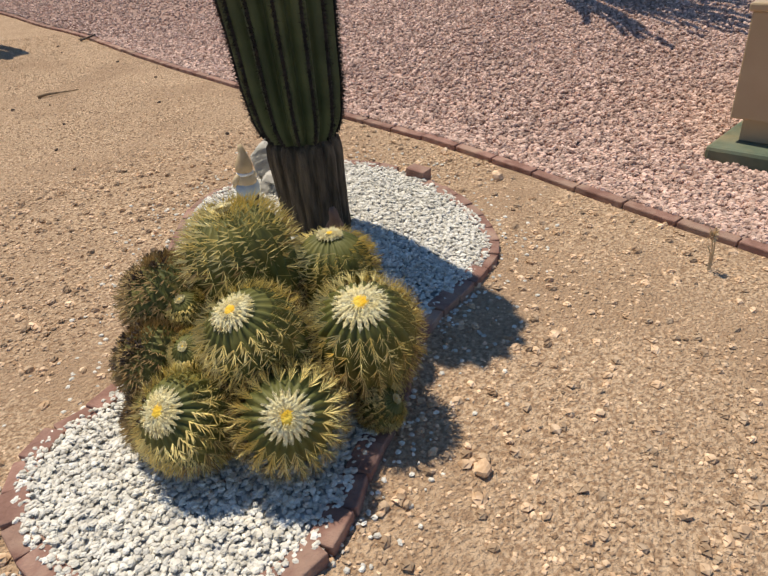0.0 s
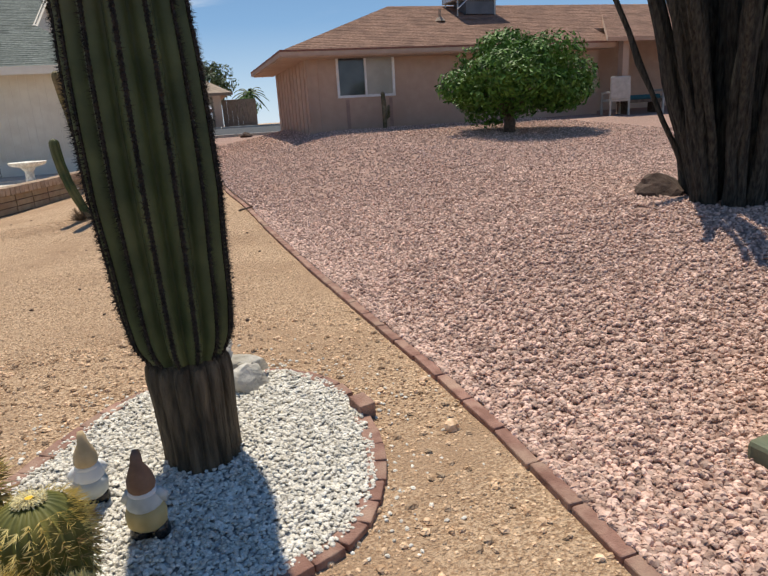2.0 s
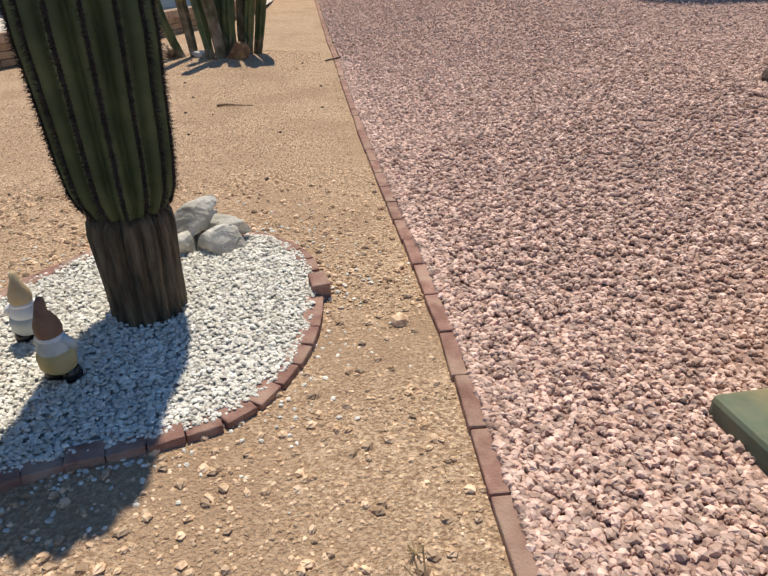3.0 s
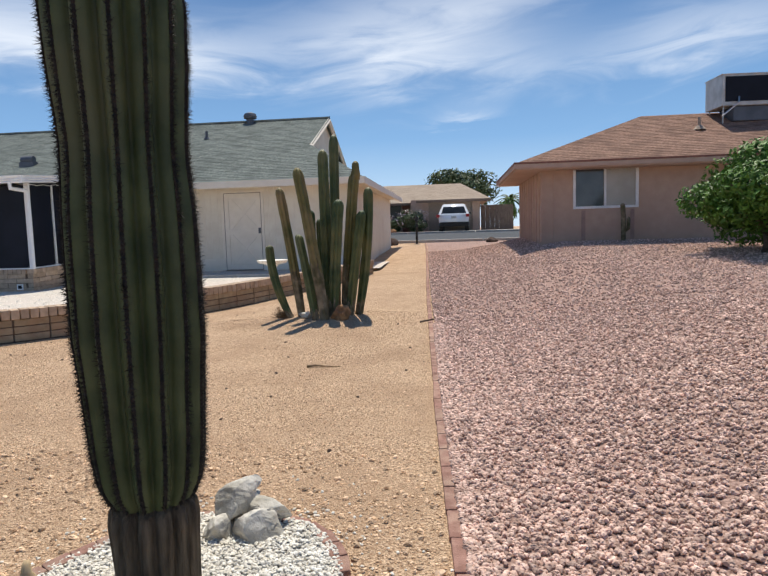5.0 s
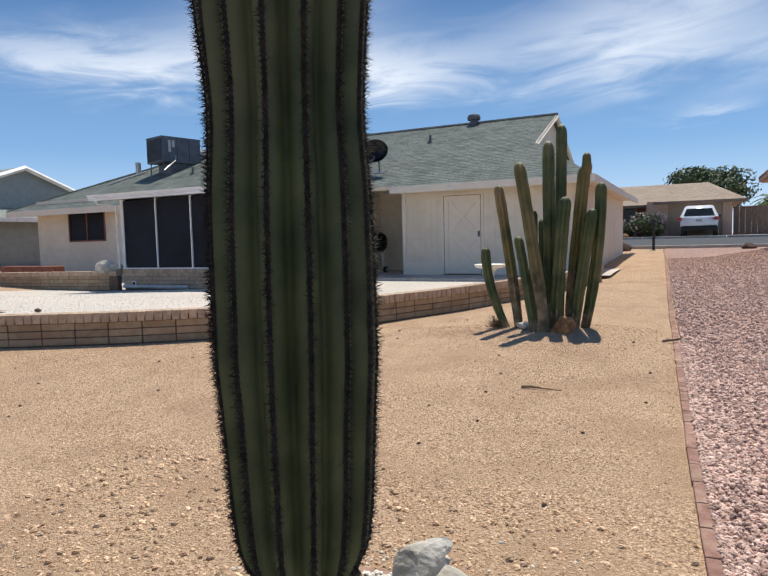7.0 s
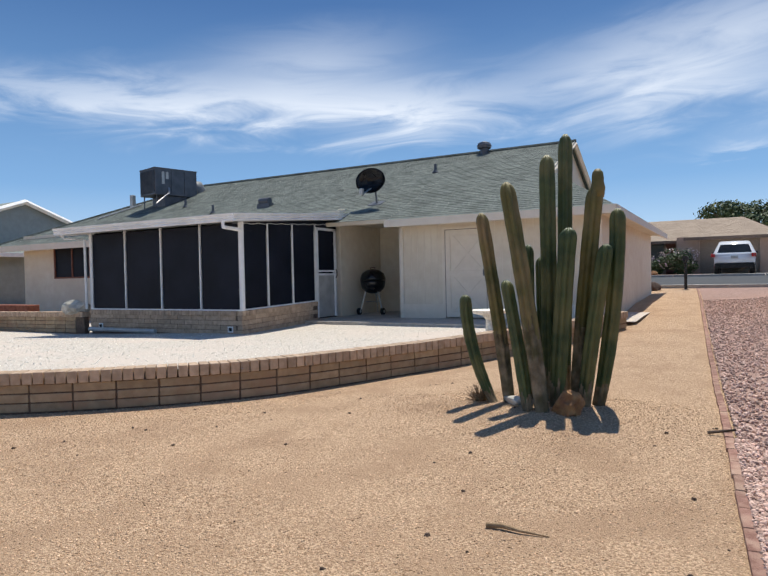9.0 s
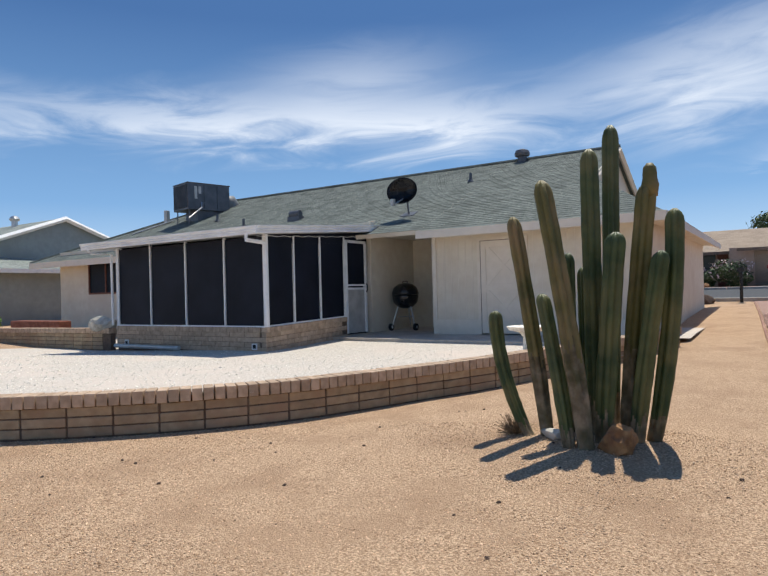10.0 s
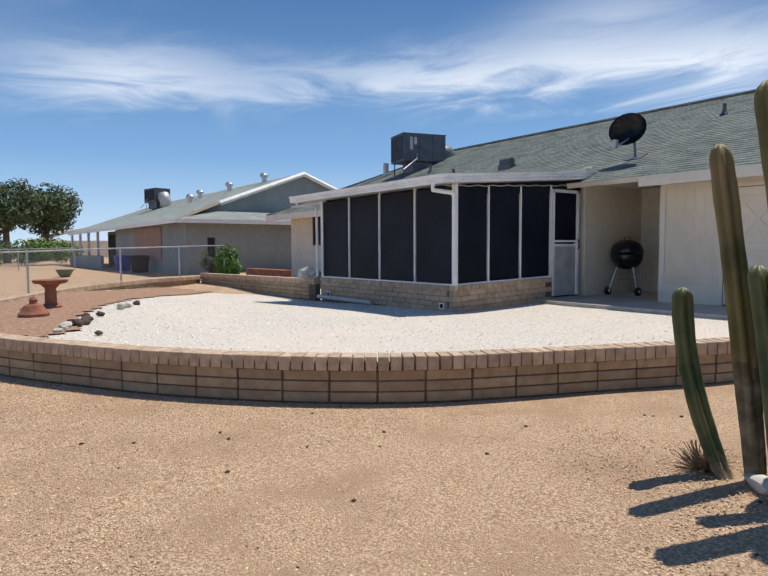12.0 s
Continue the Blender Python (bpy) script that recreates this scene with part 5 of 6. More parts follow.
for i, (x, y, up, s, rz) in enumerate(((1.76, 4.04, 0.0, (0.15, 0.10, 0.105), 20), (1.60, 4.03, 0.0, (0.10, 0.09, 0.09), 80), (1.64, 4.13, 0.08, (0.14, 0.10, 0.11), 15), (1.77, 4.13, 0.065, (0.155, 0.09, 0.06), 170), (1.66, 4.15, 0.0, (0.15, 0.10, 0.08), 60))):
    bm = bmesh.new(); rock(bm, (0, 0, s[2] * 0.55), s, 60 + i, 4, 0.8, 0, 16, 0.42); o = link("rock", bm, M_ROCKW); o.matrix_basis = pose(x, y, bed_z(x, y) - 0.01 + up, 0, 0, rz)
    tagged(o, "pale angular rock piled behind the tall cactus", "rock", "bed rocks")

# ---- line of edging bricks ----
edging = tagged(new("brick_edging"), "straight line of sunken red bricks between soil and gravel", "edging")
bm = bmesh.new(); box(bm, -0.122, -0.028, -0.06, 0.122, 0.028, 0.024, 0.006)
me_l = bpy.data.meshes.new("edging_brick"); bm.to_mesh(me_l); bm.free(); me_l.materials.append(M_BRICK)
rnd = random.Random(16); y = -3.2
while y < 29.0:
    s = 1.0 if y < 12 else 1.6
    a = Vector((edge_x(y), y, 0)); b = Vector((edge_x(y + 0.25 * s), y + 0.25 * s, 0)); c = (a + b) / 2
    o = shared("brick", me_l, edging, pose(c.x + rnd.uniform(-.003, .003), c.y, ground_z(c.x, c.y) + 0.005 + rnd.uniform(-.002, .002), rnd.uniform(-2, 2), math.degrees(math.atan2(ground_z(a.x, a.y) - ground_z(b.x, b.y), 0.25 * s)), math.degrees(math.atan2(b.y - a.y, b.x - a.x)) + rnd.uniform(-1.5, 1.5)))
    o.scale = (s, 1, 1)
    y += 0.25 * s


# ---- loose gravel ----
def pink_spot(near):
    def f(rnd):
        if near:
            y = 0.6 + 8.4 * rnd.random() ** 1.15; e = edge_x(y) + 0.03
            x = e + (rnd.random() ** 1.4) * (1.2 + 0.85 * y)
        else:
            y = 5.6 + 17.6 * rnd.random() ** 1.3; e = edge_x(y) + 0.05
            x = e + (rnd.random() ** 1.2) * 9
        return x, y, ground_z(x, y) + 0.022 + rnd.uniform(0, 0.008)
    return f


chip_mesh("gravel", random.Random(21), 82000, pink_spot(True), (0.008, 0.021), M_PINKSTONE, "pink crushed gravel stones", sides=4, flat=0.85)
chip_mesh("gravel", random.Random(22), 46000, pink_spot(False), (0.013, 0.026), M_PINKSTONE, "pink crushed gravel stones", sides=4, flat=0.85)


def grit_spot(x0, x1, y0, y1, pw=1.0):
    def f(rnd):
        y = y0 + (y1 - y0) * rnd.random() ** pw; x = rnd.uniform(x0, x1)
        if inside(x, y, bed_poly) or inside(x, y, poly) or x > edge_x(y) - 0.03:
            return None
        return x, y, ground_z(x, y) + 0.001
    return f


chip_mesh("grit", random.Random(31), 24000, grit_spot(-1.2, 2.7, 1.6, 5.2), (0.003, 0.010), M_GRIT, "fine granite grit scattered over the soil", sides=4, flat=0.5)
chip_mesh("grit", random.Random(32), 60000, grit_spot(-6.0, 2.4, 4.8, 10.0, 1.2), (0.0035, 0.0085), M_GRIT, "fine granite grit scattered over the soil", sides=4, flat=0.55)
chip_mesh("small_stones", random.Random(33), 2200, grit_spot(-0.6, 2.7, 1.6, 5.0), (0.008, 0.022), M_GRIT, "small tan stones and clods on the soil", sides=5, flat=0.8)
chip_mesh("dark_clods", random.Random(34), 80, grit_spot(-5, 2.4, 4.5, 11), (0.008, 0.02), M_ROCKD, "small dark clods on the soil", sides=5, flat=0.8)
for x, y, s in ((2.513, 3.405, 0.04), (2.55, 3.82, 0.025), (2.0, 4.65, 0.02), (1.12, 2.19, 0.03)):
    bm = bmesh.new(); rock(bm, (0, 0, s * 0.4), (s, s * 0.8, s * 0.7), int(x * 100), 2); o = link("rock", bm, M_GRIT); o.matrix_basis = pose(x, y, ground_z(x, y), 0, 0, 30)
    tagged(o, "fist sized tan stone on the soil", "rock", "yard stones")
bm = bmesh.new(); tube(bm, [(1.255, 7.10, ground_z(1.255, 7.10) + 0.014), (1.33, 7.11, ground_z(1.33, 7.11) + 0.02), (1.43, 7.10, ground_z(1.43, 7.10) + 0.016), (1.57, 7.115, ground_z(1.57, 7.115) + 0.006)], [0.013, 0.012, 0.007, 0.003], 7)
tagged(link("stick", bm, M_TWIG), "short brown dry stick lying on the soil", "stick")
bm = bmesh.new(); tube(bm, [(2.20, 9.14, ground_z(2.20, 9.14) + 0.015), (2.38, 9.16, ground_z(2.38, 9.16) + 0.05)], [0.012, 0.008], 6)
tagged(link("stick", bm, M_BARK), "short twig lying across the edging bricks", "stick")
# dry weed by the edging
bm = bmesh.new(); rnd = random.Random(3)
zb = ground_z(2.43, 2.29)
for i in range(3):
    tube(bm, [(2.43 + 0.01 * i, 2.29, zb - 0.01), (2.435 + 0.012 * i, 2.295, zb + 0.07), (2.43 + 0.02 * (i - 1), 2.30, zb + 0.11 + 0.03 * i)], 0.0025, 5)
for i in range(60):
    a = rnd.uniform(0, 6.28); tube(bm, [(2.435, 2.298, zb + 0.145), (2.435 + 0.018 * math.cos(a), 2.298 + 0.018 * math.sin(a), zb + 0.145 + rnd.uniform(-.02, .03))], 0.0012, 3)
tagged(link("dry_weed", bm, M_HATT), "dry tan weed with a small seed head", "weed")

# ---- clump of column cacti ----
clump = thing("column_cactus", "clump of tall green column cacti with scarred bases", "cactus", at=(0, 0, 0))
ARMS = [((0.52, 9.43), (0.244, 9.45, 1.217), 0.056, 0), ((0.64, 9.45), (0.39, 9.50, 1.956), 0.060, 1), ((0.88, 9.18), (0.66, 9.35, 1.346), 0.055, 0), ((1.00, 9.18), (0.675, 9.35, 2.19), 0.070, 1), ((0.78, 9.62), (0.759, 9.70, 1.659), 0.052, 0),
        ((0.98, 9.55), (0.945, 9.68, 2.444), 0.072, 0), ((1.04, 9.80), (1.044, 9.98, 2.674), 0.068, 0), ((1.07, 9.38), (1.177, 9.45, 1.776), 0.076, 0), ((1.20, 9.58), (1.365, 9.63, 2.13), 0.074, 1), ((1.27, 9.50), (1.476, 9.45, 1.627), 0.064, 0), ((1.36, 9.60), (1.545, 9.60, 1.926), 0.066, 0), ((0.88, 9.70), (0.834, 9.85, 1.548), 0.048, 0)]
for i, (b, t, r, scar) in enumerate(ARMS):
    g = ground_z(*b) - 0.04
    bm = bmesh.new(); N, R = 6, 6; rings = []; zn = 60; cut = 0.36 if scar else 0.12
    for j in range(zn + 1):
        s = j / zn
        bow = s ** 1.15 if i not in (0, 10) else math.sin(s * math.pi / 2) ** 0.85
        c = Vector((b[0] + (t[0] - b[0]) * bow, b[1] + (t[1] - b[1]) * s, g + (t[2] - g) * s))
        rr = r * 1.06 * (0.80 + 0.20 * min(1, s * 3.5)) * (1 + 0.05 * noise.noise(Vector((i, s * 9, 0))))
        if s > 0.94:
            rr *= math.sqrt(max(0.02, 1 - ((s - 0.94) / 0.062) ** 2))
        ring_ = []
        for k in range(N * R):
            f = (k % R) / R; a = 2 * math.pi * k / (N * R) + i
            q = rr * (1 - 0.36 * (1 - abs(math.cos(math.pi * f))) * (0.5 if s < cut * 0.6 else 1)) * (1 + 0.03 * noise.noise(Vector((k * .5, s * 20, i))))
            ring_.append(bm.verts.new(c + Vector((q * math.cos(a), q * math.sin(a), 0))))
        rings.append(ring_)
    for j, (p, q) in enumerate(zip(rings, rings[1:])):
        for k in range(N * R):
            f = bm.faces.new((p[k], p[(k + 1) % (N * R)], q[(k + 1) % (N * R)], q[k]))
            f.material_index = 1 if j / zn < cut + 0.1 * noise.noise(Vector((k * 0.35, i, 0))) else 0
    bm.faces.new(rings[-1])
    arm = part("arm", bm, [M_COLY if scar else M_COLC, M_COLB], clump, smooth=True)
    if i == 8:
        bm = bmesh.new(); lathe(bm, [(0.05, -0.06), (0.062, 0.02), (0.05, 0.07), (0.05, 0.1), (0.045, 0.15), (0.02, 0.18)], 14, (t[0] + 0.02, t[1], t[2] - 0.04)); part("tip_growth", bm, M_COLY, arm, smooth=True)
    del rings
bm = bmesh.new(); rock(bm, (0, 0, 0.075), (0.12, 0.095, 0.105), 77, 4, 0.5); o = link("rock", bm, M_ROCKB); o.matrix_basis = pose(1.20, 9.20, ground_z(1.20, 9.20) - 0.01, 0, 0, 10)
tagged(o, "rust brown craggy rock at the foot of the cacti", "rock")
bm = bmesh.new(); rock(bm, (0, 0, 0.04), (0.12, 0.06, 0.05), 78, 2, 0.4); o = link("rock", bm, M_ROCKW); o.matrix_basis = pose(0.70, 9.36, ground_z(0.70, 9.36) - 0.01, 0, 0, -20)
tagged(o, "flat pale rock at the foot of the cacti", "rock")
bm = bmesh.new(); rnd = random.Random(7)
for i in range(220):
    a, e = rnd.uniform(0, 6.28), rnd.uniform(0.1, 1.3); r = rnd.uniform(0.09, 0.17); g = ground_z(0.37, 9.46)
    tube(bm, [(0.37 + 0.02 * math.cos(a), 9.46 + 0.02 * math.sin(a), g), (0.37 + 0.6 * r * math.cos(a + 0.2) * math.cos(e), 9.46 + 0.6 * r * math.sin(a + 0.2) * math.cos(e), g + 0.6 * r * math.sin(e)), (0.37 + r * math.cos(a) * math.cos(e), 9.46 + r * math.sin(a) * math.cos(e), g + r * math.sin(e))], 0.0022, 3, False)
tagged(link("dry_shrub", bm, M_TWIG), "small dry brown shrub beside the cacti", "shrub")

# ---- utility cabinet ----
cab = thing("utility_cabinet", "beige metal utility cabinet on a green concrete pad", "utility cabinet", at=(3.385, 2.815, -0.012), rz=7)
bm = bmesh.new(); box(bm, 0, -1.25, -0.14, 1.25, 0, 0.085, 0.02); part("pad", bm, M_PAD, cab, "faded green concrete pad")
bm = bmesh.new(); box(bm, 0.17, -1.05, 0.085, 1.10, -0.10, 0.20); part("base", bm, M_BOX, cab)
bm = bmesh.new(); box(bm, 0.12, -1.10, 0.20, 1.15, -0.05, 0.69, 0.008); part("body", bm, M_BOX, cab)
bm = bmesh.new(); box(bm, 0.105, -1.115, 0.69, 1.165, -0.035, 0.728, 0.01); part("lid", bm, M_BOX, cab)
for y in (-0.4, -0.9):
    bm = bmesh.new(); tube(bm, [(0.06, y, 0.10), (0.20, y, 0.10)], 0.012, 6); part("bolt", bm, M_GALV, cab)

pt = thing("clay_pot", "small brown clay pot standing on the soil", "pot", at=(-4.43, 6.29, ground_z(-4.43, 6.29)))
bm = bmesh.new(); lathe(bm, [(0.07, -0.01), (0.10, 0.08), (0.115, 0.15), (0.11, 0.18), (0.09, 0.2)], 18); part("body", bm, M_CLAY, pt, smooth=True)

# ---- leafy things ----


def foliage(name, parent, seed, blobs, n, size, material, label=""):
    """Many small leaves set in uneven clumps; blobs are (centre, radii)."""
    rnd = random.Random(seed); vs, fs = [], []
    tot = sum(b[1][0] * b[1][1] * b[1][2] for b in blobs) ** 1.0
    for c, r in blobs:
        m = int(n * (r[0] * r[1] * r[2]) / tot)
        for _ in range(m):
            d = Vector((rnd.gauss(0, 1), rnd.gauss(0, 1), rnd.gauss(0, 1))).normalized(); k = rnd.uniform(0.55, 1.05) ** 0.6
            k *= 1 + 0.18 * noise.noise(d * 3 + Vector(c))
            p = Vector(c) + Vector((d.x * r[0], d.y * r[1], d.z * r[2])) * k
            a = (d + Vector((rnd.uniform(-.8, .8), rnd.uniform(-.8, .8), rnd.uniform(-.5, .9)))).normalized()
            u = a.cross(Vector((rnd.uniform(-1, 1), rnd.uniform(-1, 1), rnd.uniform(-1, 1)))).normalized(); w = a.cross(u)
            s = size * rnd.uniform(0.7, 1.3); b = len(vs)
            vs += [p - u * s, p + w * s * 0.42 + a * s * 0.1, p + u * s, p - w * s * 0.42 + a * s * 0.1]
            fs += [(b, b + 1, b + 2), (b, b + 2, b + 3)]
    me = bpy.data.meshes.new(name); me.from_pydata(vs, [], fs); me.update(); me.materials.append(material)
    o = new(name, me); o.parent = parent
    if label:
        o["label"] = label
    return o


def blob_set(seed, c, R, n, k=0.45):
    rnd = random.Random(seed); out = [(c, tuple(q * 0.72 for q in R))]
    for _ in range(n):
        d = Vector((rnd.gauss(0, 1), rnd.gauss(0, 1), rnd.gauss(0, 0.8))).normalized()
        s = k * rnd.uniform(0.7, 1.2)
        out.append(((c[0] + d.x * R[0] * 0.72, c[1] + d.y * R[1] * 0.72, c[2] + d.z * R[2] * 0.72), (R[0] * s, R[1] * s, R[2] * s)))
    return out


gz = ground_z(8.3, 13.47)
tree = thing("citrus_tree", "low round citrus tree with dense glossy leaves", "tree", at=(8.3, 13.47, gz))
bm = bmesh.new(); tube(bm, [(0, 0, -0.05), (0.03, 0, 0.22), (-0.02, 0.03, 0.5), (0.02, 0, 0.8)], [0.15, 0.12, 0.10, 0.07], 10)
for a in range(7):
    an = a * 0.9; tube(bm, [(0, 0, 0.35), (0.45 * math.cos(an), 0.45 * math.sin(an), 0.8), (0.95 * math.cos(an), 0.95 * math.sin(an), 1.15 + 0.1 * (a % 3))], [0.07, 0.045, 0.015], 6)
part("trunk", bm, M_BARK, tree, smooth=True)
foliage("crown", tree, 3, blob_set(5, (0.15, 0, 1.05), (1.64, 1.5, 0.98), 30, 0.36), 21000, 0.055, M_LEAF, "dense dark green leaves")

gz = ground_z(6.05, 5.52)
oco = thing("stemmed_cactus", "dense fan of tall dark upright cactus stems", "cactus", at=(6.05, 5.52, gz)); oco.scale = (0.78, 0.78, 0.78)
rnd = random.Random(14)
for i in range(86):
    a = rnd.uniform(0, 6.28); q = math.sqrt(rnd.random()); b0 = Vector((0.42 * q * math.cos(a), 0.42 * q * math.sin(a), -0.05))
    h = rnd.uniform(2.6, 4.0); sp = rnd.uniform(0.6, 1.3) * q
    pts = [b0 + Vector((sp * math.cos(a) * s ** 1.25 + 0.04 * math.sin(7 * s + i), sp * math.sin(a) * s ** 1.25 + 0.04 * math.cos(6 * s + i), h * s)) for s in [k / 9 for k in range(10)]]
    bm = bmesh.new(); r0 = rnd.uniform(0.035, 0.06); tube(bm, pts, [r0 * (1.1 - 0.35 * k / 9) for k in range(10)], 7)
    for v in bm.verts:
        v.co += Vector((noise.noise(v.co * 6), noise.noise(v.co * 6 + Vector((5, 0, 0))), 0)) * 0.03
    part("stem", bm, M_OCO, oco, smooth=False)
for i, (x, y, s) in enumerate(((5.74, 5.92, (0.29, 0.22, 0.15)), (6.75, 5.35, (0.28, 0.2, 0.16)), (6.2, 5.05, (0.12, 0.1, 0.085)))):
    bm = bmesh.new(); rock(bm, (0, 0, s[2] * 0.4), s, 90 + i, 3); o = link("rock", bm, M_ROCKD); o.matrix_basis = pose(x, y, ground_z(x, y), 0, 0, 40 * i)
    tagged(o, "dark brown boulder at the foot of the stems", "rock", "boulders")

# ---- tan house beside the gravel lot ----
nh = thing("house", "tan stucco ranch house with brown shingle hip roof", "house", kind="structure")
hpart("wall", M_TANWALL, [(4.79, 17.2, 0.6, 5.55, 17.4, 2.88), (7.08, 17.2, 0.6, 13.0, 17.4, 2.88), (5.55, 17.2, 0.6, 7.08, 17.4, 1.74), (5.55, 17.2, 2.74, 7.08, 17.4, 2.88), (13.0, 17.2, 0.6, 13.2, 19.4, 2.95), (13.2, 19.2, 0.6, 26, 19.4, 3.6)], "tan stucco wall", nh)
hpart("wall", M_TANWALL, [(4.79, 17.4, 0.6, 4.99, 22.2, 2.88), (4.99, 22.0, 0.6, 26, 22.2, 2.9), (25.8, 19.4, 0.6, 26, 22.0, 3)], "tan siding wall", nh)
bm = bmesh.new()
for i in range(9):
    y = 17.45 + 0.52 * i
    box(bm, 4.765, y, 0.85, 4.79, y + 0.05, 2.76)
for x in (4.83, 5.08):
    box(bm, x, 17.175, 0.9, x + 0.05, 17.2, 2.76)
part("batten", bm, M_TANWALL, nh)
hpart("plinth", M_TANWALL, [(4.75, 17.15, 0.6, 13.04, 17.2, 0.97)], "", nh)
hpart("wall_patch", M_RUST, [(5.75, 17.192, 0.98, 5.84, 17.2, 1.70), (6.9, 17.192, 0.98, 6.99, 17.2, 1.7)], "darker painted strip", nh)
nw = part("window", bmesh.new(), M_WHITE, nh)
bm = bmesh.new()
for b in ((5.55, 17.17, 1.74, 5.61, 17.25, 2.74), (7.02, 17.17, 1.74, 7.08, 17.25, 2.74), (5.61, 17.17, 1.74, 7.02, 17.25, 1.80), (5.61, 17.17, 2.68, 7.02, 17.25, 2.74), (6.28, 17.18, 1.80, 6.33, 17.25, 2.68)):
    box(bm, *b)
part("frame", bm, M_WHITE, nw)
hpart("pane", M_GLASS, [(5.61, 17.22, 1.80, 6.28, 17.23, 2.68)], "dark screened pane", nw)
hpart("pane", M_BLIND, [(6.33, 17.22, 1.80, 7.02, 17.23, 2.68)], "pane with pale blind", nw)
EZ = 2.84
roof_plane("roof", (4.15, 16.6, EZ), (13.3, 16.6, EZ), (13.3, 19.7, 4.28), (7.85, 19.7, 4.28), nh, M_SHINGLEB)
roof_plane("roof", (13.3, 17.6, 3.30), (26.5, 17.6, 3.30), (26.5, 19.7, 4.28), (13.3, 19.7, 4.28), nh, M_SHINGLEB)
roof_plane("roof", (4.15, 22.8, EZ), (4.15, 16.6, EZ), (7.85, 19.7, 4.28), (7.85, 19.71, 4.28), nh, M_SHINGLEB)
roof_plane("roof", (26.5, 22.8, EZ), (4.15, 22.8, EZ), (7.85, 19.7, 4.28), (26.5, 19.7, 4.28), nh, M_SHINGLEB, 0.3, 1.2)
roof_plane("roof", (12.6, 16.0, 2.88), (18.5, 16.0, 2.88), (17.0, 18.9, 3.90), (14.5, 18.9, 3.90), nh, M_SHINGLEB)
hpart("fascia", M_TANWALL, [(4.10, 16.55, EZ - 0.13, 13.3, 16.595, EZ - 0.03), (4.10, 16.6, EZ - 0.13, 4.145, 22.8, EZ - 0.03)], "tan fascia board", nh)
hpart("drip_edge", M_TRIM, [(4.09, 16.54, EZ - 0.03, 13.3, 16.6, EZ + 0.015), (4.09, 16.6, EZ - 0.03, 4.15, 22.8, EZ + 0.015)], "brown drip edge", nh)
hpart("soffit", M_TANWALL, [(4.15, 16.6, EZ - 0.16, 13.3, 17.2, EZ - 0.13), (4.15, 17.2, EZ - 0.16, 4.79, 22.6, EZ - 0.13)], "", nh)
hpart("porch_post", M_TANWALL, [(13.4, 16.4, 0.7, 13.6, 16.6, 2.9), (18.0, 16.4, 0.7, 18.2, 16.6, 2.9)], "", nh)
package_unit("rooftop_unit", "pale rooftop cooling unit on the brown shingle roof", (10.2, 19.2, 4.08), 3, M_ACLIGHT, M_ACLIGHT, "side", False).scale = (0.85, 0.85, 0.85)
bm = bmesh.new(); tube(bm, [(8.9, 18.4, 3.6), (8.9, 18.4, 3.98)], 0.04, 8); lathe(bm, [(0.16, -0.05), (0.08, 0.05)], 10, (8.9, 18.4, 3.72)); tagged(link("pipe_vent", bm, M_SHINGLET), "short pipe vent on the brown roof", "roof vent")
gz = ground_z(6.7, 16.7); sc = thing("small_cactus", "thin grey green cactus with a side arm by the wall", "cactus", at=(6.66, 16.9, gz))
bm = bmesh.new(); tube(bm, [(0, 0, -0.03), (0, 0, 0.5), (-0.02, 0, 0.88), (-0.02, 0, 0.92)], [0.05, 0.06, 0.055, 0.02], 10); part("stem", bm, M_COLB, sc)
bm = bmesh.new(); tube(bm, [(0.02, 0, 0.25), (0.11, 0, 0.32), (0.12, 0, 0.55), (0.12, 0, 0.60)], [0.04, 0.045, 0.04, 0.015], 8); part("arm", bm, M_COLB, sc)


def patio_chair(at, rz):
    c = thing("patio_chair", "pale wicker patio chair in the shade of the porch", "chair", "patio chairs", at=at, rz=rz)
    bm = bmesh.new(); box(bm, -0.28, -0.27, 0.36, 0.28, 0.27, 0.44, 0.02); part("seat", bm, M_CONC, c)
    bm = bmesh.new(); box(bm, -0.28, 0.22, 0.42, 0.28, 0.29, 1.0, 0.03); part("backrest", bm, M_CONC, c)
    for x in (-0.26, 0.26):
        bm = bmesh.new(); box(bm, x - 0.03, -0.26, 0.58, x + 0.03, 0.25, 0.63, 0.01); part("armrest", bm, M_CONC, c)
        for y in (-0.24, 0.24):
            bm = bmesh.new(); box(bm, x - 0.025, y - 0.025, 0.0, x + 0.025, y + 0.025, 0.6, 0.005); part("leg", bm, M_CONC, c)


for x in (12.9, 14.6):
    patio_chair((x, 16.0, ground_z(x, 16.0)), 170)
pb2 = thing("patio_bench", "low bench with a teal cushion on the porch", "bench", at=(13.75, 16.1, ground_z(13.75, 16.1)))
bm = bmesh.new(); box(bm, -0.55, -0.25, 0.3, 0.55, 0.25, 0.38, 0.01); part("seat", bm, M_BARK, pb2)
bm = bmesh.new(); box(bm, -0.52, -0.23, 0.38, 0.52, 0.23, 0.5, 0.03); part("cushion", bm, mat("teal_cloth", (0.01, 0.06, 0.08), (0.02, 0.09, 0.11), 9, 0.9), pb2)
for x in (-0.5, 0.5):
    bm = bmesh.new(); box(bm, x - 0.03, -0.22, 0, x + 0.03, 0.22, 0.3); part("leg", bm, M_BARK, pb2)

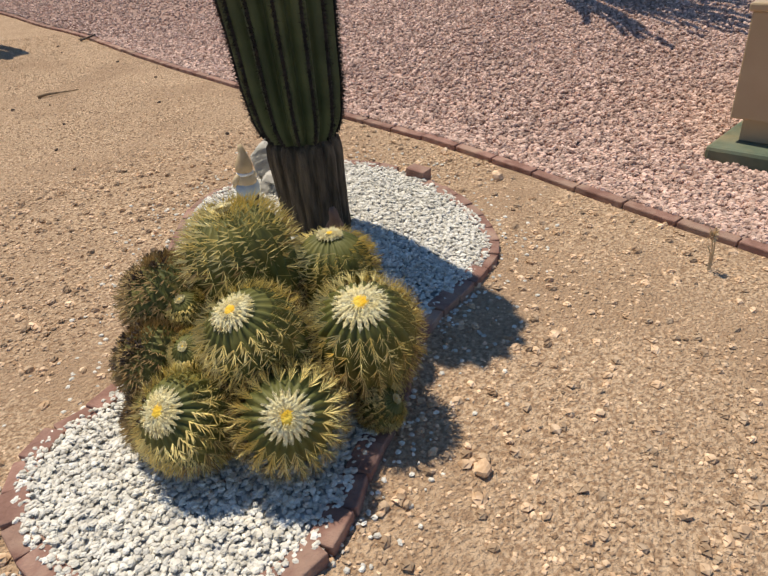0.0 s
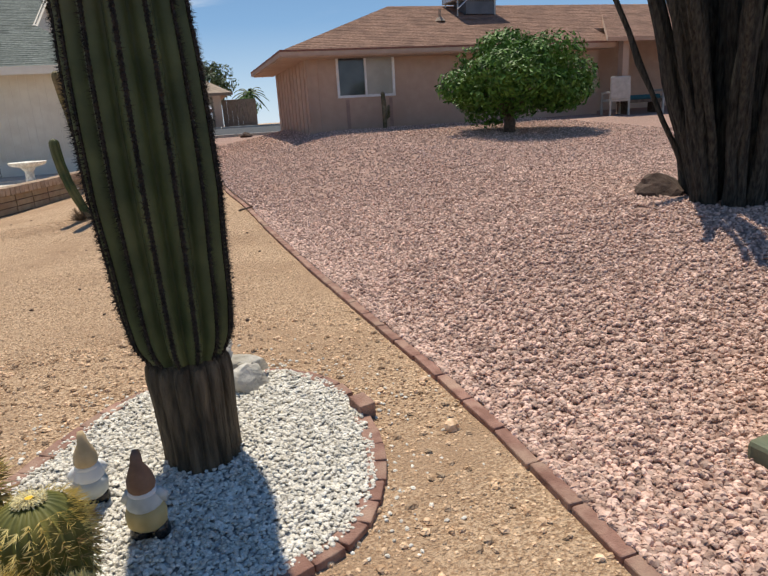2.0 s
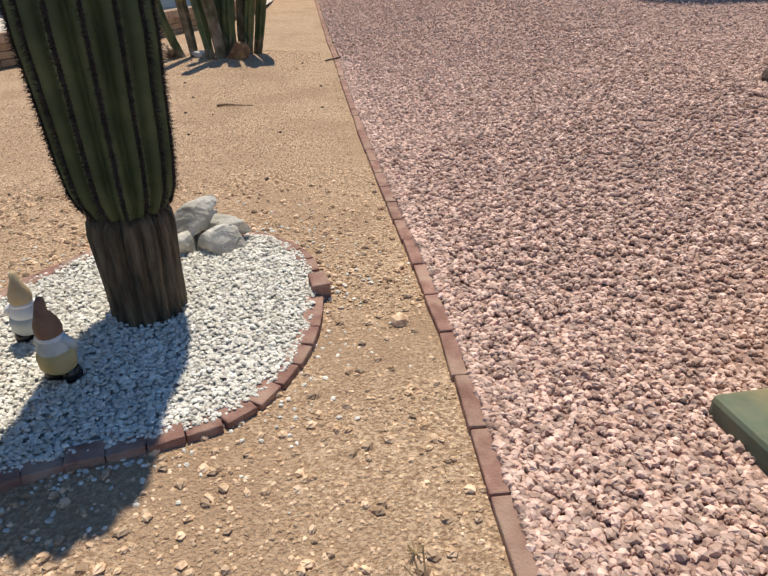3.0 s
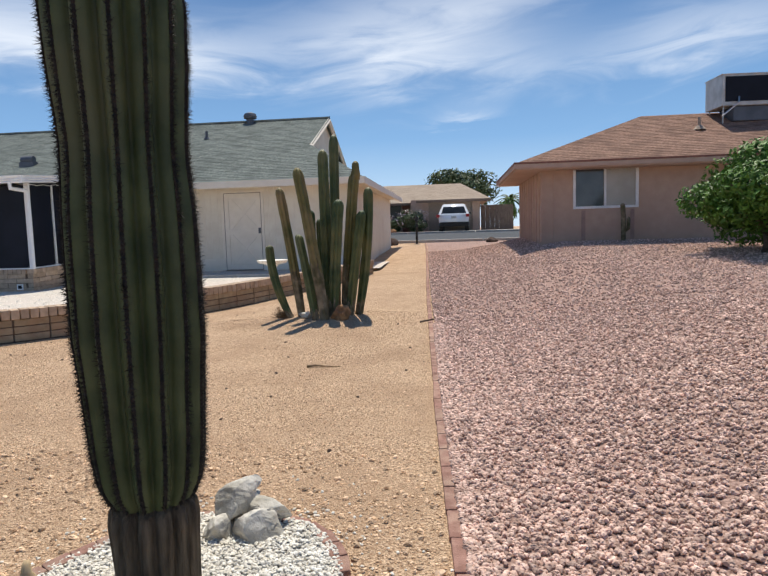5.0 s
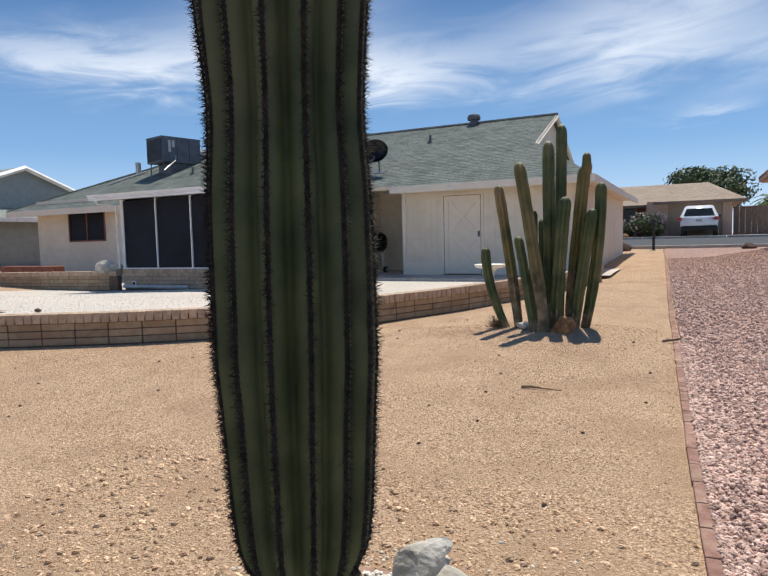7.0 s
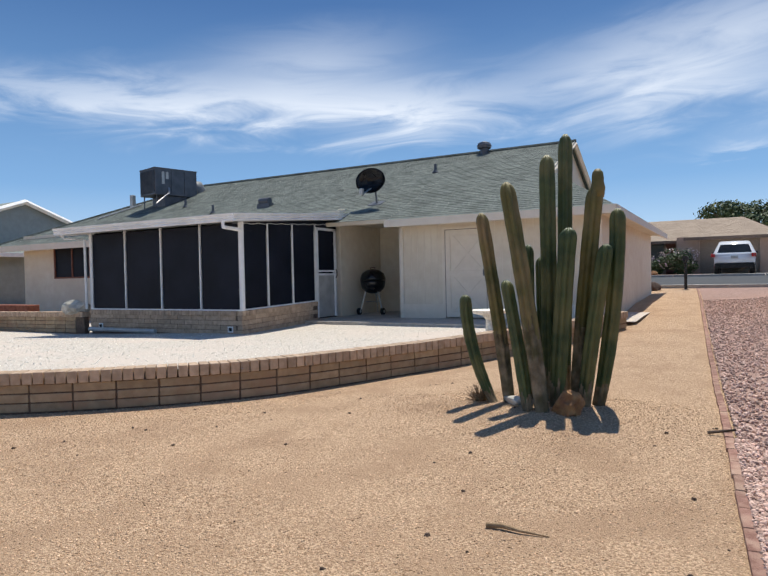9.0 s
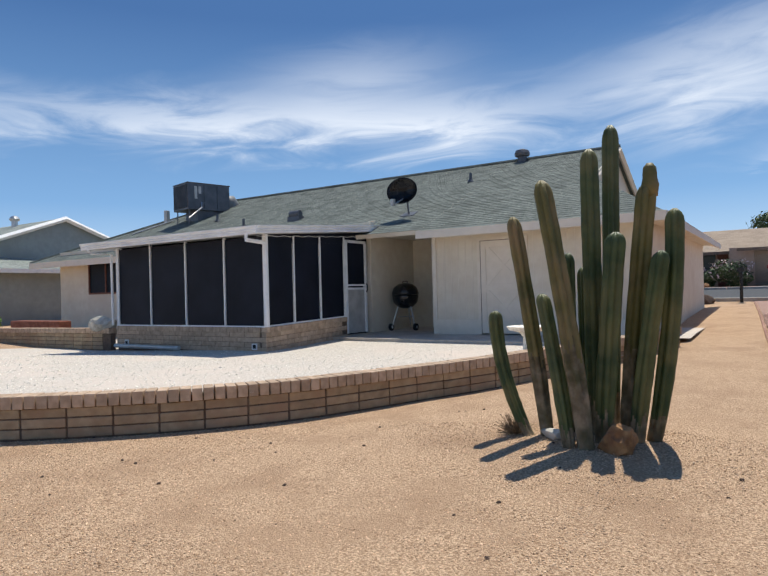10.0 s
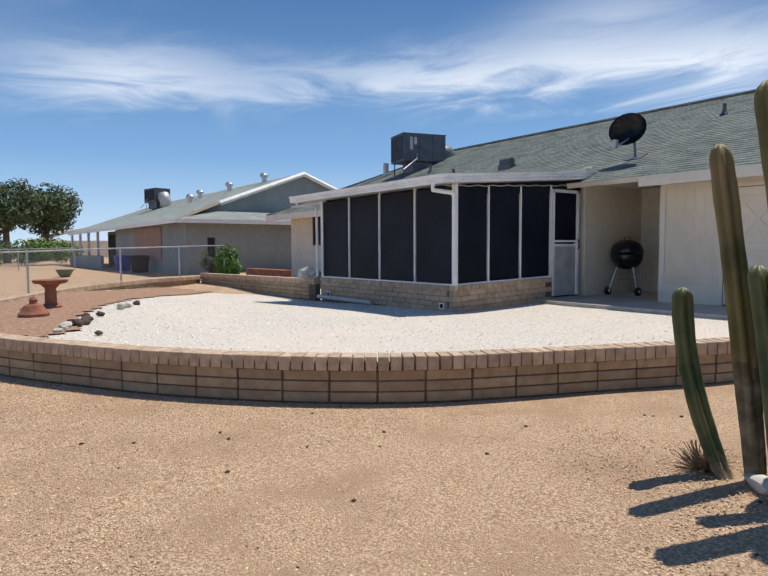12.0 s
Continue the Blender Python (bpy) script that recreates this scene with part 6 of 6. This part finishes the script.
# ---- street and the houses beyond it ----
def strip(name, y0, y1, x0, x1, lift, material, label, cat):
    sheet(name, material, lines((x0, x1, 4)), lines((y0, y1, 0.8)), lambda x, y: ground_z(x, y) - 0.012 * noise.noise(Vector((x * 0.6, y * 0.6, 0))) + lift, label, cat)


strip("road", 29.9, 38.6, -60, 80, 0.02, M_ASPH, "grey asphalt street", "road")
for n_, y in (("kerb_near", 29.5), ("kerb_far", 38.6)):
    bm = bmesh.new(); x = -60
    while x < 80:
        box(bm, x, y, ground_z(0, y) - 0.1, x + 3.96, y + 0.4, ground_z(0, y) + 0.13, 0.02); x += 4
    tagged(link(n_, bm, M_CONC), "pale concrete kerb along the street", "kerb", kind="structure")
strip("driveway", 39.0, 46.5, 1.2, 9.2, 0.03, M_CONC, "pale concrete driveway", "driveway")
strip("front_yard", 39.0, 47, -20, 1.2, 0.03, M_PINK, "pink gravel front yard", "ground")
fz = ground_z(0, 45)
fh = thing("house", "low tan house with a pale brown shingle roof across the street", "house", kind="structure")
hpart("wall", M_TANWALL, [(-14, 46.0, fz - 0.3, -0.2, 46.3, fz + 2.1), (-0.2, 44.6, fz - 0.3, 1.0, 44.9, fz + 2.2), (4.0, 44.6, fz - 0.3, 4.5, 44.9, fz + 2.2), (1.0, 44.6, fz + 2.0, 4.0, 44.9, fz + 2.2), (-0.2, 44.9, fz - 0.3, 0, 54, fz + 2.1), (4.3, 44.9, fz - 0.3, 4.5, 54, fz + 2.1)], "tan stucco wall", fh)
hpart("garage_door", M_SHINGLET, [(1.0, 44.75, fz - 0.1, 4.0, 44.8, fz + 2.0)], "tan garage door", fh)
hpart("window", M_GLASS, [(-2.0, 45.96, fz + 0.5, -1.0, 46.0, fz + 1.9)], "dark window", fh)
hpart("entry_door", M_TRIM, [(-0.9, 45.96, fz, -0.35, 46.0, fz + 2.0)], "dark entry door", fh)
roof_plane("roof", (-15, 45.2, fz + 2.05), (0.3, 45.2, fz + 2.05), (3.3, 50.0, fz + 3.6), (-15, 50.0, fz + 3.6), fh, M_SHINGLET, 0.3, 0.6)
roof_plane("roof", (0.3, 44.1, fz + 2.15), (5.2, 44.1, fz + 2.15), (3.3, 49.9, fz + 3.6), (3.0, 49.9, fz + 3.6), fh, M_SHINGLET, 0.3, 0.6)
roof_plane("roof", (5.2, 44.1, fz + 2.15), (5.2, 55, fz + 2.15), (3.3, 50.1, fz + 3.6), (3.3, 49.9, fz + 3.6), fh, M_SHINGLET, 0.3, 0.6)
hpart("fascia", M_WOOD, [(-15, 45.1, fz + 1.88, 0.2, 45.2, fz + 2.05), (0.2, 44.0, fz + 1.98, 5.25, 44.1, fz + 2.15)], "brown fascia board", fh)
for i in range(7):
    bm = bmesh.new(); box(bm, 4.6 + i * 0.32, 45.6, fz - 0.1, 4.6 + i * 0.32 + 0.314, 45.64, fz + 1.75, 0.01)
    if i == 0:
        gate = tagged(new("wooden_gate"), "dark brown plank gate beside the far house", "gate")
    part("board", bm, M_WOOD, gate)


def suv(at, rz):
    """A white sport utility vehicle seen mostly from behind; built nose to +y."""
    c = thing("car", "white sport utility vehicle parked on the driveway", "car", at=at, rz=rz)
    bm = bmesh.new()
    prof = [(-2.25, 0.35), (-2.32, 0.55), (-2.28, 0.95), (-2.18, 1.05), (-1.85, 1.58), (-1.6, 1.68), (0.3, 1.66), (1.05, 1.12), (2.1, 0.98), (2.3, 0.7), (2.28, 0.35)]
    wd = [0.86, 0.92, 0.94, 0.92, 0.72, 0.66, 0.66, 0.84, 0.86, 0.82, 0.8]
    L = [bm.verts.new((-w, y, z)) for (y, z), w in zip(prof, wd)]; R = [bm.verts.new((w, y, z)) for (y, z), w in zip(prof, wd)]
    bm.faces.new(L); bm.faces.new(R[::-1])
    for i in range(len(prof)):
        j = (i + 1) % len(prof); bm.faces.new((L[i], R[i], R[j], L[j]))
    bmesh.ops.recalc_face_normals(bm, faces=bm.faces)
    bmesh.ops.bevel(bm, geom=bm.edges[:], offset=0.05, segments=2, affect="EDGES")
    part("body", bm, M_CAR, c, smooth=True)
    bm = bmesh.new(); v = [bm.verts.new(p) for p in ((-0.76, -2.17, 1.09), (0.76, -2.17, 1.09), (0.62, -1.93, 1.50), (-0.62, -1.93, 1.50))]; bm.faces.new(v); bmesh.ops.solidify(bm, geom=bm.faces[:], thickness=0.03); part("rear_window", bm, M_GLASS, c)
    for s in (-1, 1):
        bm = bmesh.new(); v = [bm.verts.new(p) for p in ((s * 0.93, -1.7, 1.08), (s * 0.88, 0.75, 1.10), (s * 0.71, 0.2, 1.56), (s * 0.71, -1.5, 1.56))]; bm.faces.new(v); bmesh.ops.solidify(bm, geom=bm.faces[:], thickness=0.04); part("side_window", bm, M_GLASS, c)
        bm = bmesh.new(); box(bm, s * 0.9 - 0.16, -2.34, 0.86, s * 0.9 + 0.04, -2.2, 1.04, 0.02); part("tail_light", bm, M_RED, c)
        bm = bmesh.new(); box(bm, s * 1.0 - 0.08, 0.55, 1.05, s * 1.0 + 0.08, 0.68, 1.2, 0.03); part("mirror", bm, M_BLACK, c)
        for y in (-1.4, 1.4):
            bm = bmesh.new(); tube(bm, [(s * 0.68, y, 0.36), (s * 0.92, y, 0.36)], 0.36, 20); w = part("wheel", bm, M_TYRE, c)
            bm = bmesh.new(); tube(bm, [(s * 0.9, y, 0.36), (s * 0.935, y, 0.36)], 0.22, 14); part("rim", bm, M_GALV, w)
    bm = bmesh.new(); box(bm, -0.88, -2.36, 0.30, 0.88, -2.2, 0.56, 0.04); part("bumper", bm, M_TYRE, c)
    bm = bmesh.new(); box(bm, -0.16, -2.345, 0.78, 0.16, -2.29, 0.92, 0.005); part("number_plate", bm, M_ACLIGHT, c)


suv((2.75, 42.3, ground_z(2.75, 42.3) + 0.03), -1)
for i, (x, y, r, h) in enumerate(((-2.3, 44.6, 0.95, 1.45), (-0.1, 43.9, 1.1, 1.55), (-1.3, 44.2, 0.5, 0.75))):
    b = thing("flowering_shrub" if i < 2 else "shrub", "round shrub covered in pale pink blossom" if i < 2 else "small round green shrub", "shrub", "front shrubs" if i < 2 else "", at=(x, y, ground_z(x, y)))
    bm = bmesh.new(); tube(bm, [(0, 0, -0.05), (0, 0, h * 0.5)], 0.06, 6); part("trunk", bm, M_BARK, b)
    foliage("leaves", b, 30 + i, blob_set(40 + i, (0, 0, h * 0.52), (r, r * 0.9, h * 0.5), 14), 1800, 0.09, M_DKLEAF)
    if i < 2:
        foliage("blossom", b, 50 + i, blob_set(60 + i, (0, -0.05, h * 0.6), (r, r * 0.9, h * 0.45), 14), 420, 0.075, M_BLOSSOM, "pale pink flowers")
fb = thing("bird_bath", "grey stone bird bath in the far front yard", "bird bath", at=(-2.4, 42.6, ground_z(-2.4, 42.6)))
bm = bmesh.new(); lathe(bm, [(0.18, 0), (0.08, 0.1), (0.08, 0.65), (0.15, 0.7)], 12); part("pedestal", bm, M_CONC, fb)
bm = bmesh.new(); lathe(bm, [(0.12, 0.7), (0.3, 0.76), (0.32, 0.84)], 14); part("bowl", bm, M_CONC, fb)
mb = thing("mailbox", "black mailbox on a black post by the street", "mailbox", at=(1.05, 29.1, ground_z(1.05, 29.1)))
bm = bmesh.new(); box(bm, -0.05, -0.05, -0.1, 0.05, 0.05, 1.0, 0.005); part("post", bm, M_BLACK, mb)
bm = bmesh.new(); tube(bm, [(0, -0.24, 1.1), (0, 0.24, 1.1)], 0.11, 14); part("box", bm, M_BLACK, mb)
for i, (x, y, s, m) in enumerate(((-0.7, 28.6, 0.35, M_ROCKW), (0.0, 28.3, 0.4, M_ROCKD), (-1.3, 42.2, 0.35, M_ROCKB), (4.3, 28.6, 0.3, M_ROCKD))):
    bm = bmesh.new(); rock(bm, (0, 0, s * 0.3), (s, s * 0.7, s * 0.55), 100 + i, 2); o = link("rock", bm, m); o.matrix_basis = pose(x, y, ground_z(x, y), 0, 0, i * 70)
    tagged(o, "weathered rock near the street", "rock", "street rocks")


def broad_tree(at, h, r, seed, n, leaf, label, trunk=0.3):
    t = thing("tree", label, "tree", at=at)
    bm = bmesh.new(); tube(bm, [(0, 0, -0.2), (0.1, 0, h * 0.3), (0, 0.1, h * 0.6)], [trunk, trunk * 0.8, trunk * 0.5], 8)
    for a in range(5):
        an = a * 1.3; tube(bm, [(0.05, 0.05, h * 0.35), (0.5 * r * math.cos(an), 0.5 * r * math.sin(an), h * 0.65), (0.8 * r * math.cos(an), 0.8 * r * math.sin(an), h * 0.85)], [trunk * 0.5, trunk * 0.3, trunk * 0.1], 6)
    part("trunk", bm, M_BARK, t)
    foliage("crown", t, seed, blob_set(seed, (0, 0, h * 0.68), (r, r, h * 0.34), 22, 0.4), n, leaf, M_DKLEAF)


broad_tree((3.6, 60, 1.1), 5.6, 3.6, 71, 6000, 0.16, "broad green tree behind the far house")
palm = thing("palm_tree", "short palm with drooping fronds behind the gate", "tree", at=(7.6, 56, 1.15))
bm = bmesh.new(); tube(bm, [(0, 0, -0.2), (0, 0, 2.6)], [0.25, 0.2], 10); part("trunk", bm, M_BARK, palm)
for i in range(26):
    an, e = i * 2.4, 0.9 - 0.06 * i
    bm = bmesh.new(); prev = None
    for k in range(7):
        s = k / 6; p = Vector((1.6 * s * math.cos(an) * math.cos(e), 1.6 * s * math.sin(an) * math.cos(e), 2.6 + 1.6 * s * math.sin(e) - 0.9 * s * s)); w = 0.16 * math.sin(math.pi * min(1, 0.15 + s * 0.85))
        q = Vector((-math.sin(an), math.cos(an), 0)) * w; c = [bm.verts.new(p + q - Vector((0, 0, 0.06))), bm.verts.new(p), bm.verts.new(p - q - Vector((0, 0, 0.06)))]
        if prev:
            bm.faces.new((prev[0], c[0], c[1], prev[1])); bm.faces.new((prev[1], c[1], c[2], prev[2]))
        prev = c
    part("frond", bm, M_DKLEAF, palm)
sh = thing("shrub", "yellow green shrub behind the gate", "shrub", at=(6.6, 50, 1.15)); bm = bmesh.new(); tube(bm, [(0, 0, -0.2), (0, 0, 1.2)], 0.08, 6); part("trunk", bm, M_BARK, sh); foliage("leaves", sh, 81, blob_set(82, (0, 0, 1.5), (1.2, 0.8, 0.9), 10), 1500, 0.1, M_LEAF)

# ---- grey-blue house beyond the terrace ----
bh = thing("house", "grey blue stucco house with pale grey shingle roof", "house", kind="structure")
hpart("wall", M_BLUEWALL, [(-25.2, 15.0, 0.2, -25.0, 27.6, 2.84), (-38.0, 15.0, 0.2, -25.2, 15.2, 2.84), (-38.2, 15.0, 0.2, -38.0, 17.0, 2.84), (-50, 17.0, 0.2, -38.0, 17.2, 2.84), (-50, 17.2, 0.2, -49.8, 27.6, 2.8)], "grey blue stucco wall", bh)
BZ, BE, BR = 0.363, 14.4, 21.3


def bz_at(y):
    return 2.75 + BZ * (y - BE)


roof_plane("roof", (-51, BE, 2.75), (-24.4, BE, 2.75), (-26.3, 17.6, bz_at(17.6)), (-51, 17.6, bz_at(17.6)), bh, M_SHINGLEG, 0.25, 0.6)
roof_plane("roof", (-51, 17.6, bz_at(17.6)), (-25.9, 17.6, bz_at(17.6)), (-25.9, BR, bz_at(BR)), (-51, BR, bz_at(BR)), bh, M_SHINGLEG, 0.25, 0.6)
roof_plane("roof", (-24.4, BE, 2.75), (-24.4, 28.2, 2.75), (-26.3, 25.0, 3.35), (-26.3, 17.6, 3.35), bh, M_SHINGLEG, 0.25, 0.6)
roof_plane("roof", (-25.9, 28.2, 2.75), (-51, 28.2, 2.75), (-51, BR, bz_at(BR)), (-25.9, BR, bz_at(BR)), bh, M_SHINGLEG, 0.4, 1.2)
bm = bmesh.new()
for x in (-26.2, -26.1):
    p = [bm.verts.new((x, y, z)) for y, z in ((15.5, 2.8), (27.0, 2.8), (27.0, bz_at(15.5) - 0.05), (BR, bz_at(BR) - 0.05), (15.5, bz_at(15.5) - 0.05))]
    bm.faces.new(p)
part("gable", bm, M_BLUEWALL, bh)
bm = bmesh.new(); tube(bm, [(-25.9, 16.9, bz_at(16.9) - 0.08), (-25.9, BR, bz_at(BR) - 0.06), (-25.9, 25.6, bz_at(16.9) - 0.08)], 0.12, 4); part("bargeboard", bm, M_WHITE, bh)
hpart("fascia", M_WHITE, [(-51, BE - 0.05, 2.58, -24.35, BE, 2.76), (-24.4, BE, 2.58, -24.35, 28.2, 2.76)], "white fascia board", bh)
# near-black sheet before the blue wall, porch shade put into its colour
hpart("porch_back", M_SHADE, [(-49.6, 16.95, 0.4, -38.3, 17.0, 2.6)], "shaded porch wall", bh)
hpart("low_wall", M_BLUEWALL, [(-49.5, 14.2, 0.2, -38.5, 14.35, 1.1)], "pale low porch wall", bh)
hpart("awning", M_RUST, [(-33.5, 14.94, 0.9, -28.6, 15.0, 2.55)], "faded brown roll down shade", bh)
for x in (-50.3, -47, -44, -41):
    hpart("porch_post", M_WHITE, [(x, 14.45, 0.2, x + 0.14, 14.6, 2.7)], "white porch post", bh)
package_unit("rooftop_unit", "dark cooling unit on the pale grey roof", (-42, 18.6, bz_at(18.6) + 0.15), 10, M_ACMETAL, M_ACLIGHT, "side")
for x, y in ((-36, 19.5), (-33, 20.2), (-29.5, 20.8), (-34, 18.2)):
    bm = bmesh.new(); z = bz_at(y); tube(bm, [(x, y, z - 0.05), (x, y, z + 0.3)], 0.14, 10); lathe(bm, [(0.2, 0.28), (0.24, 0.38), (0.16, 0.5), (0.05, 0.54)], 12, (x, y, z))
    tagged(link("turbine_vent", bm, M_GALV), "metal turbine vent on the pale roof", "roof vent", "far roof vents")
for x, y, z, m, nm, lb in ((-30, 14.3, 0.45, M_TYRE, "storage_bin", "dark plastic storage bin by the blue wall"), (-33.0, 14.2, 0.45, M_BLUE, "storage_bin", "blue plastic bin by the porch")):
    o = thing(nm, lb, "bin", at=(x, y, ground_z(x, y)))
    bm = bmesh.new(); lathe(bm, [(0.36, 0), (0.45, 0.75)], 14); part("body", bm, m, o)
    bm = bmesh.new(); lathe(bm, [(0.47, 0.75), (0.47, 0.8), (0.3, 0.86)], 14); part("lid", bm, m, o)
for i, (x, y) in enumerate(((-19.6, 14.7), (-21.3, 14.9))):
    b = thing("shrub", "leafy green shrub behind the low wall", "shrub", "wall shrubs", at=(x, y, ground_z(x, y)))
    bm = bmesh.new(); tube(bm, [(0, 0, -0.05), (0, 0, 0.6)], 0.03, 6); part("trunk", bm, M_BARK, b)
    foliage("leaves", b, 130 + i, blob_set(131 + i, (0, 0, 0.62), (0.6, 0.5, 0.62), 9), 1300, 0.07, M_LEAF)
pl = thing("standing_pipe", "dark standing pipe with a round flange behind the wall", "pipe", at=(-20.3, 14.4, ground_z(-20.3, 14.4)))
bm = bmesh.new(); tube(bm, [(0, 0, 0), (0, 0, 1.55)], 0.14, 12); part("pipe", bm, M_TYRE, pl)
bm = bmesh.new(); tube(bm, [(0.05, -0.25, 0.62), (0.05, -0.05, 0.62)], 0.24, 16); part("flange", bm, M_TYRE, pl)
bm = bmesh.new(); box(bm, -17.2, 14.4, 0.3, -14.6, 14.75, 0.82, 0.02); tagged(link("planter_wall", bm, M_CLAY), "low red brick planter behind the terrace wall", "planter")


def chain_fence(name, pts, h, label):
    f = thing(name, label, "fence")
    for i, (x, y) in enumerate(pts):
        g = ground_z(x, y); bm = bmesh.new(); tube(bm, [(x, y, g - 0.1), (x, y, g + h + 0.04)], 0.03, 8); part("post", bm, M_GALV, f)
    for (xa, ya), (xb, yb) in zip(pts, pts[1:]):
        ga, gb = ground_z(xa, ya), ground_z(xb, yb)
        bm = bmesh.new(); tube(bm, [(xa, ya, ga + h), (xb, yb, gb + h)], 0.022, 8); part("top_rail", bm, M_GALV, f)
        n_ = int(math.hypot(xb - xa, yb - ya) / 0.075); vs, fs = [], []
        m_ = int(h / 0.075)
        for i in range(-m_, n_):
            for sg in (1, -1):
                i0, i1 = i, i + m_; z0, z1 = (0, h) if sg > 0 else (h, 0)
                u0, u1 = i0 / n_, i1 / n_
                a0, a1 = max(0, u0), min(1, u1)
                if a1 <= a0:
                    continue
                q0, q1 = (a0 - u0) / (u1 - u0), (a1 - u0) / (u1 - u0)
                P = [Vector((xa + (xb - xa) * a, ya + (yb - ya) * a, ga + (gb - ga) * a + z0 + (z1 - z0) * q)) for a, q in ((a0, q0), (a1, q1))]
                b = len(vs); w = Vector((0, 0, 0.003)); vs += [P[0] - w, P[1] - w, P[1] + w, P[0] + w]; fs.append((b, b + 1, b + 2, b + 3))
        me = bpy.data.meshes.new("mesh_wire"); me.from_pydata(vs, [], fs); me.update(); me.materials.append(M_GALV)
        o = new("mesh_wire", me); o.parent = f; o["kind"] = "stuff"


chain_fence("chain_link_fence", [(-16.2, 2.5), (-16.9, 5.6), (-17.6, 8.2), (-18.4, 10.8), (-19.0, 12.8), (-19.6, 14.6)], 1.25, "galvanised chain link fence along the side yard")
chain_fence("chain_link_fence", [(-40, 4), (-40, 7), (-40, 10), (-40, 13)], 1.3, "galvanised chain link fence at the back of the far yard")
broad_tree((-67, 11.5, ground_z(-67, 11.5)), 8.2, 3.4, 141, 6500, 0.2, "tall dark evergreen tree beyond the side yard", 0.35)
broad_tree((-72, 15.5, ground_z(-72, 15.5)), 8.0, 3.2, 142, 5500, 0.2, "tall dark evergreen tree beyond the side yard", 0.35)
broad_tree((-62, 27, ground_z(-62, 27)), 5.4, 2.8, 143, 3500, 0.2, "round green tree behind the grey blue house", 0.3)
broad_tree((-24, 44, ground_z(-24, 44)), 6.4, 1.4, 144, 900, 0.2, "dark palm like tree top over the roofs", 0.15)
for i, (x, y, r, m) in enumerate(((-55, 6, 3.0, M_DKLEAF), (-58, 9.5, 3.2, M_DKLEAF), (-54, 13, 2.4, M_LEAF))):
    b = thing("hedge", "clipped dense green hedge beyond the side yard", "hedge", "far hedges", at=(x, y, ground_z(x, y)))
    foliage("leaves", b, 150 + i, blob_set(151 + i, (0, 0, 1.2), (r, r, 1.25), 12), 2200, 0.16, m)
wb = thing("house", "low pale house far beyond the hedges", "house", kind="structure")
hpart("wall", M_STUCCO, [(-95, 16, 0, -80, 16.3, 2.6), (-95, 16.3, 0, -94.7, 26, 2.6), (-80.3, 16.3, 0, -80, 26, 2.6)], "", wb)
roof_plane("roof", (-96, 15.4, 2.6), (-79, 15.4, 2.6), (-79, 21, 4.2), (-96, 21, 4.2), wb, M_SHINGLET, 0.4, 1.5)
pot2 = thing("planter_pot", "dark green planter on the far yard", "pot", at=(-29, 10.8, ground_z(-29, 10.8))); bm = bmesh.new(); lathe(bm, [(0.2, 0), (0.36, 0.3), (0.38, 0.34)], 14); part("body", bm, M_PAD, pot2)
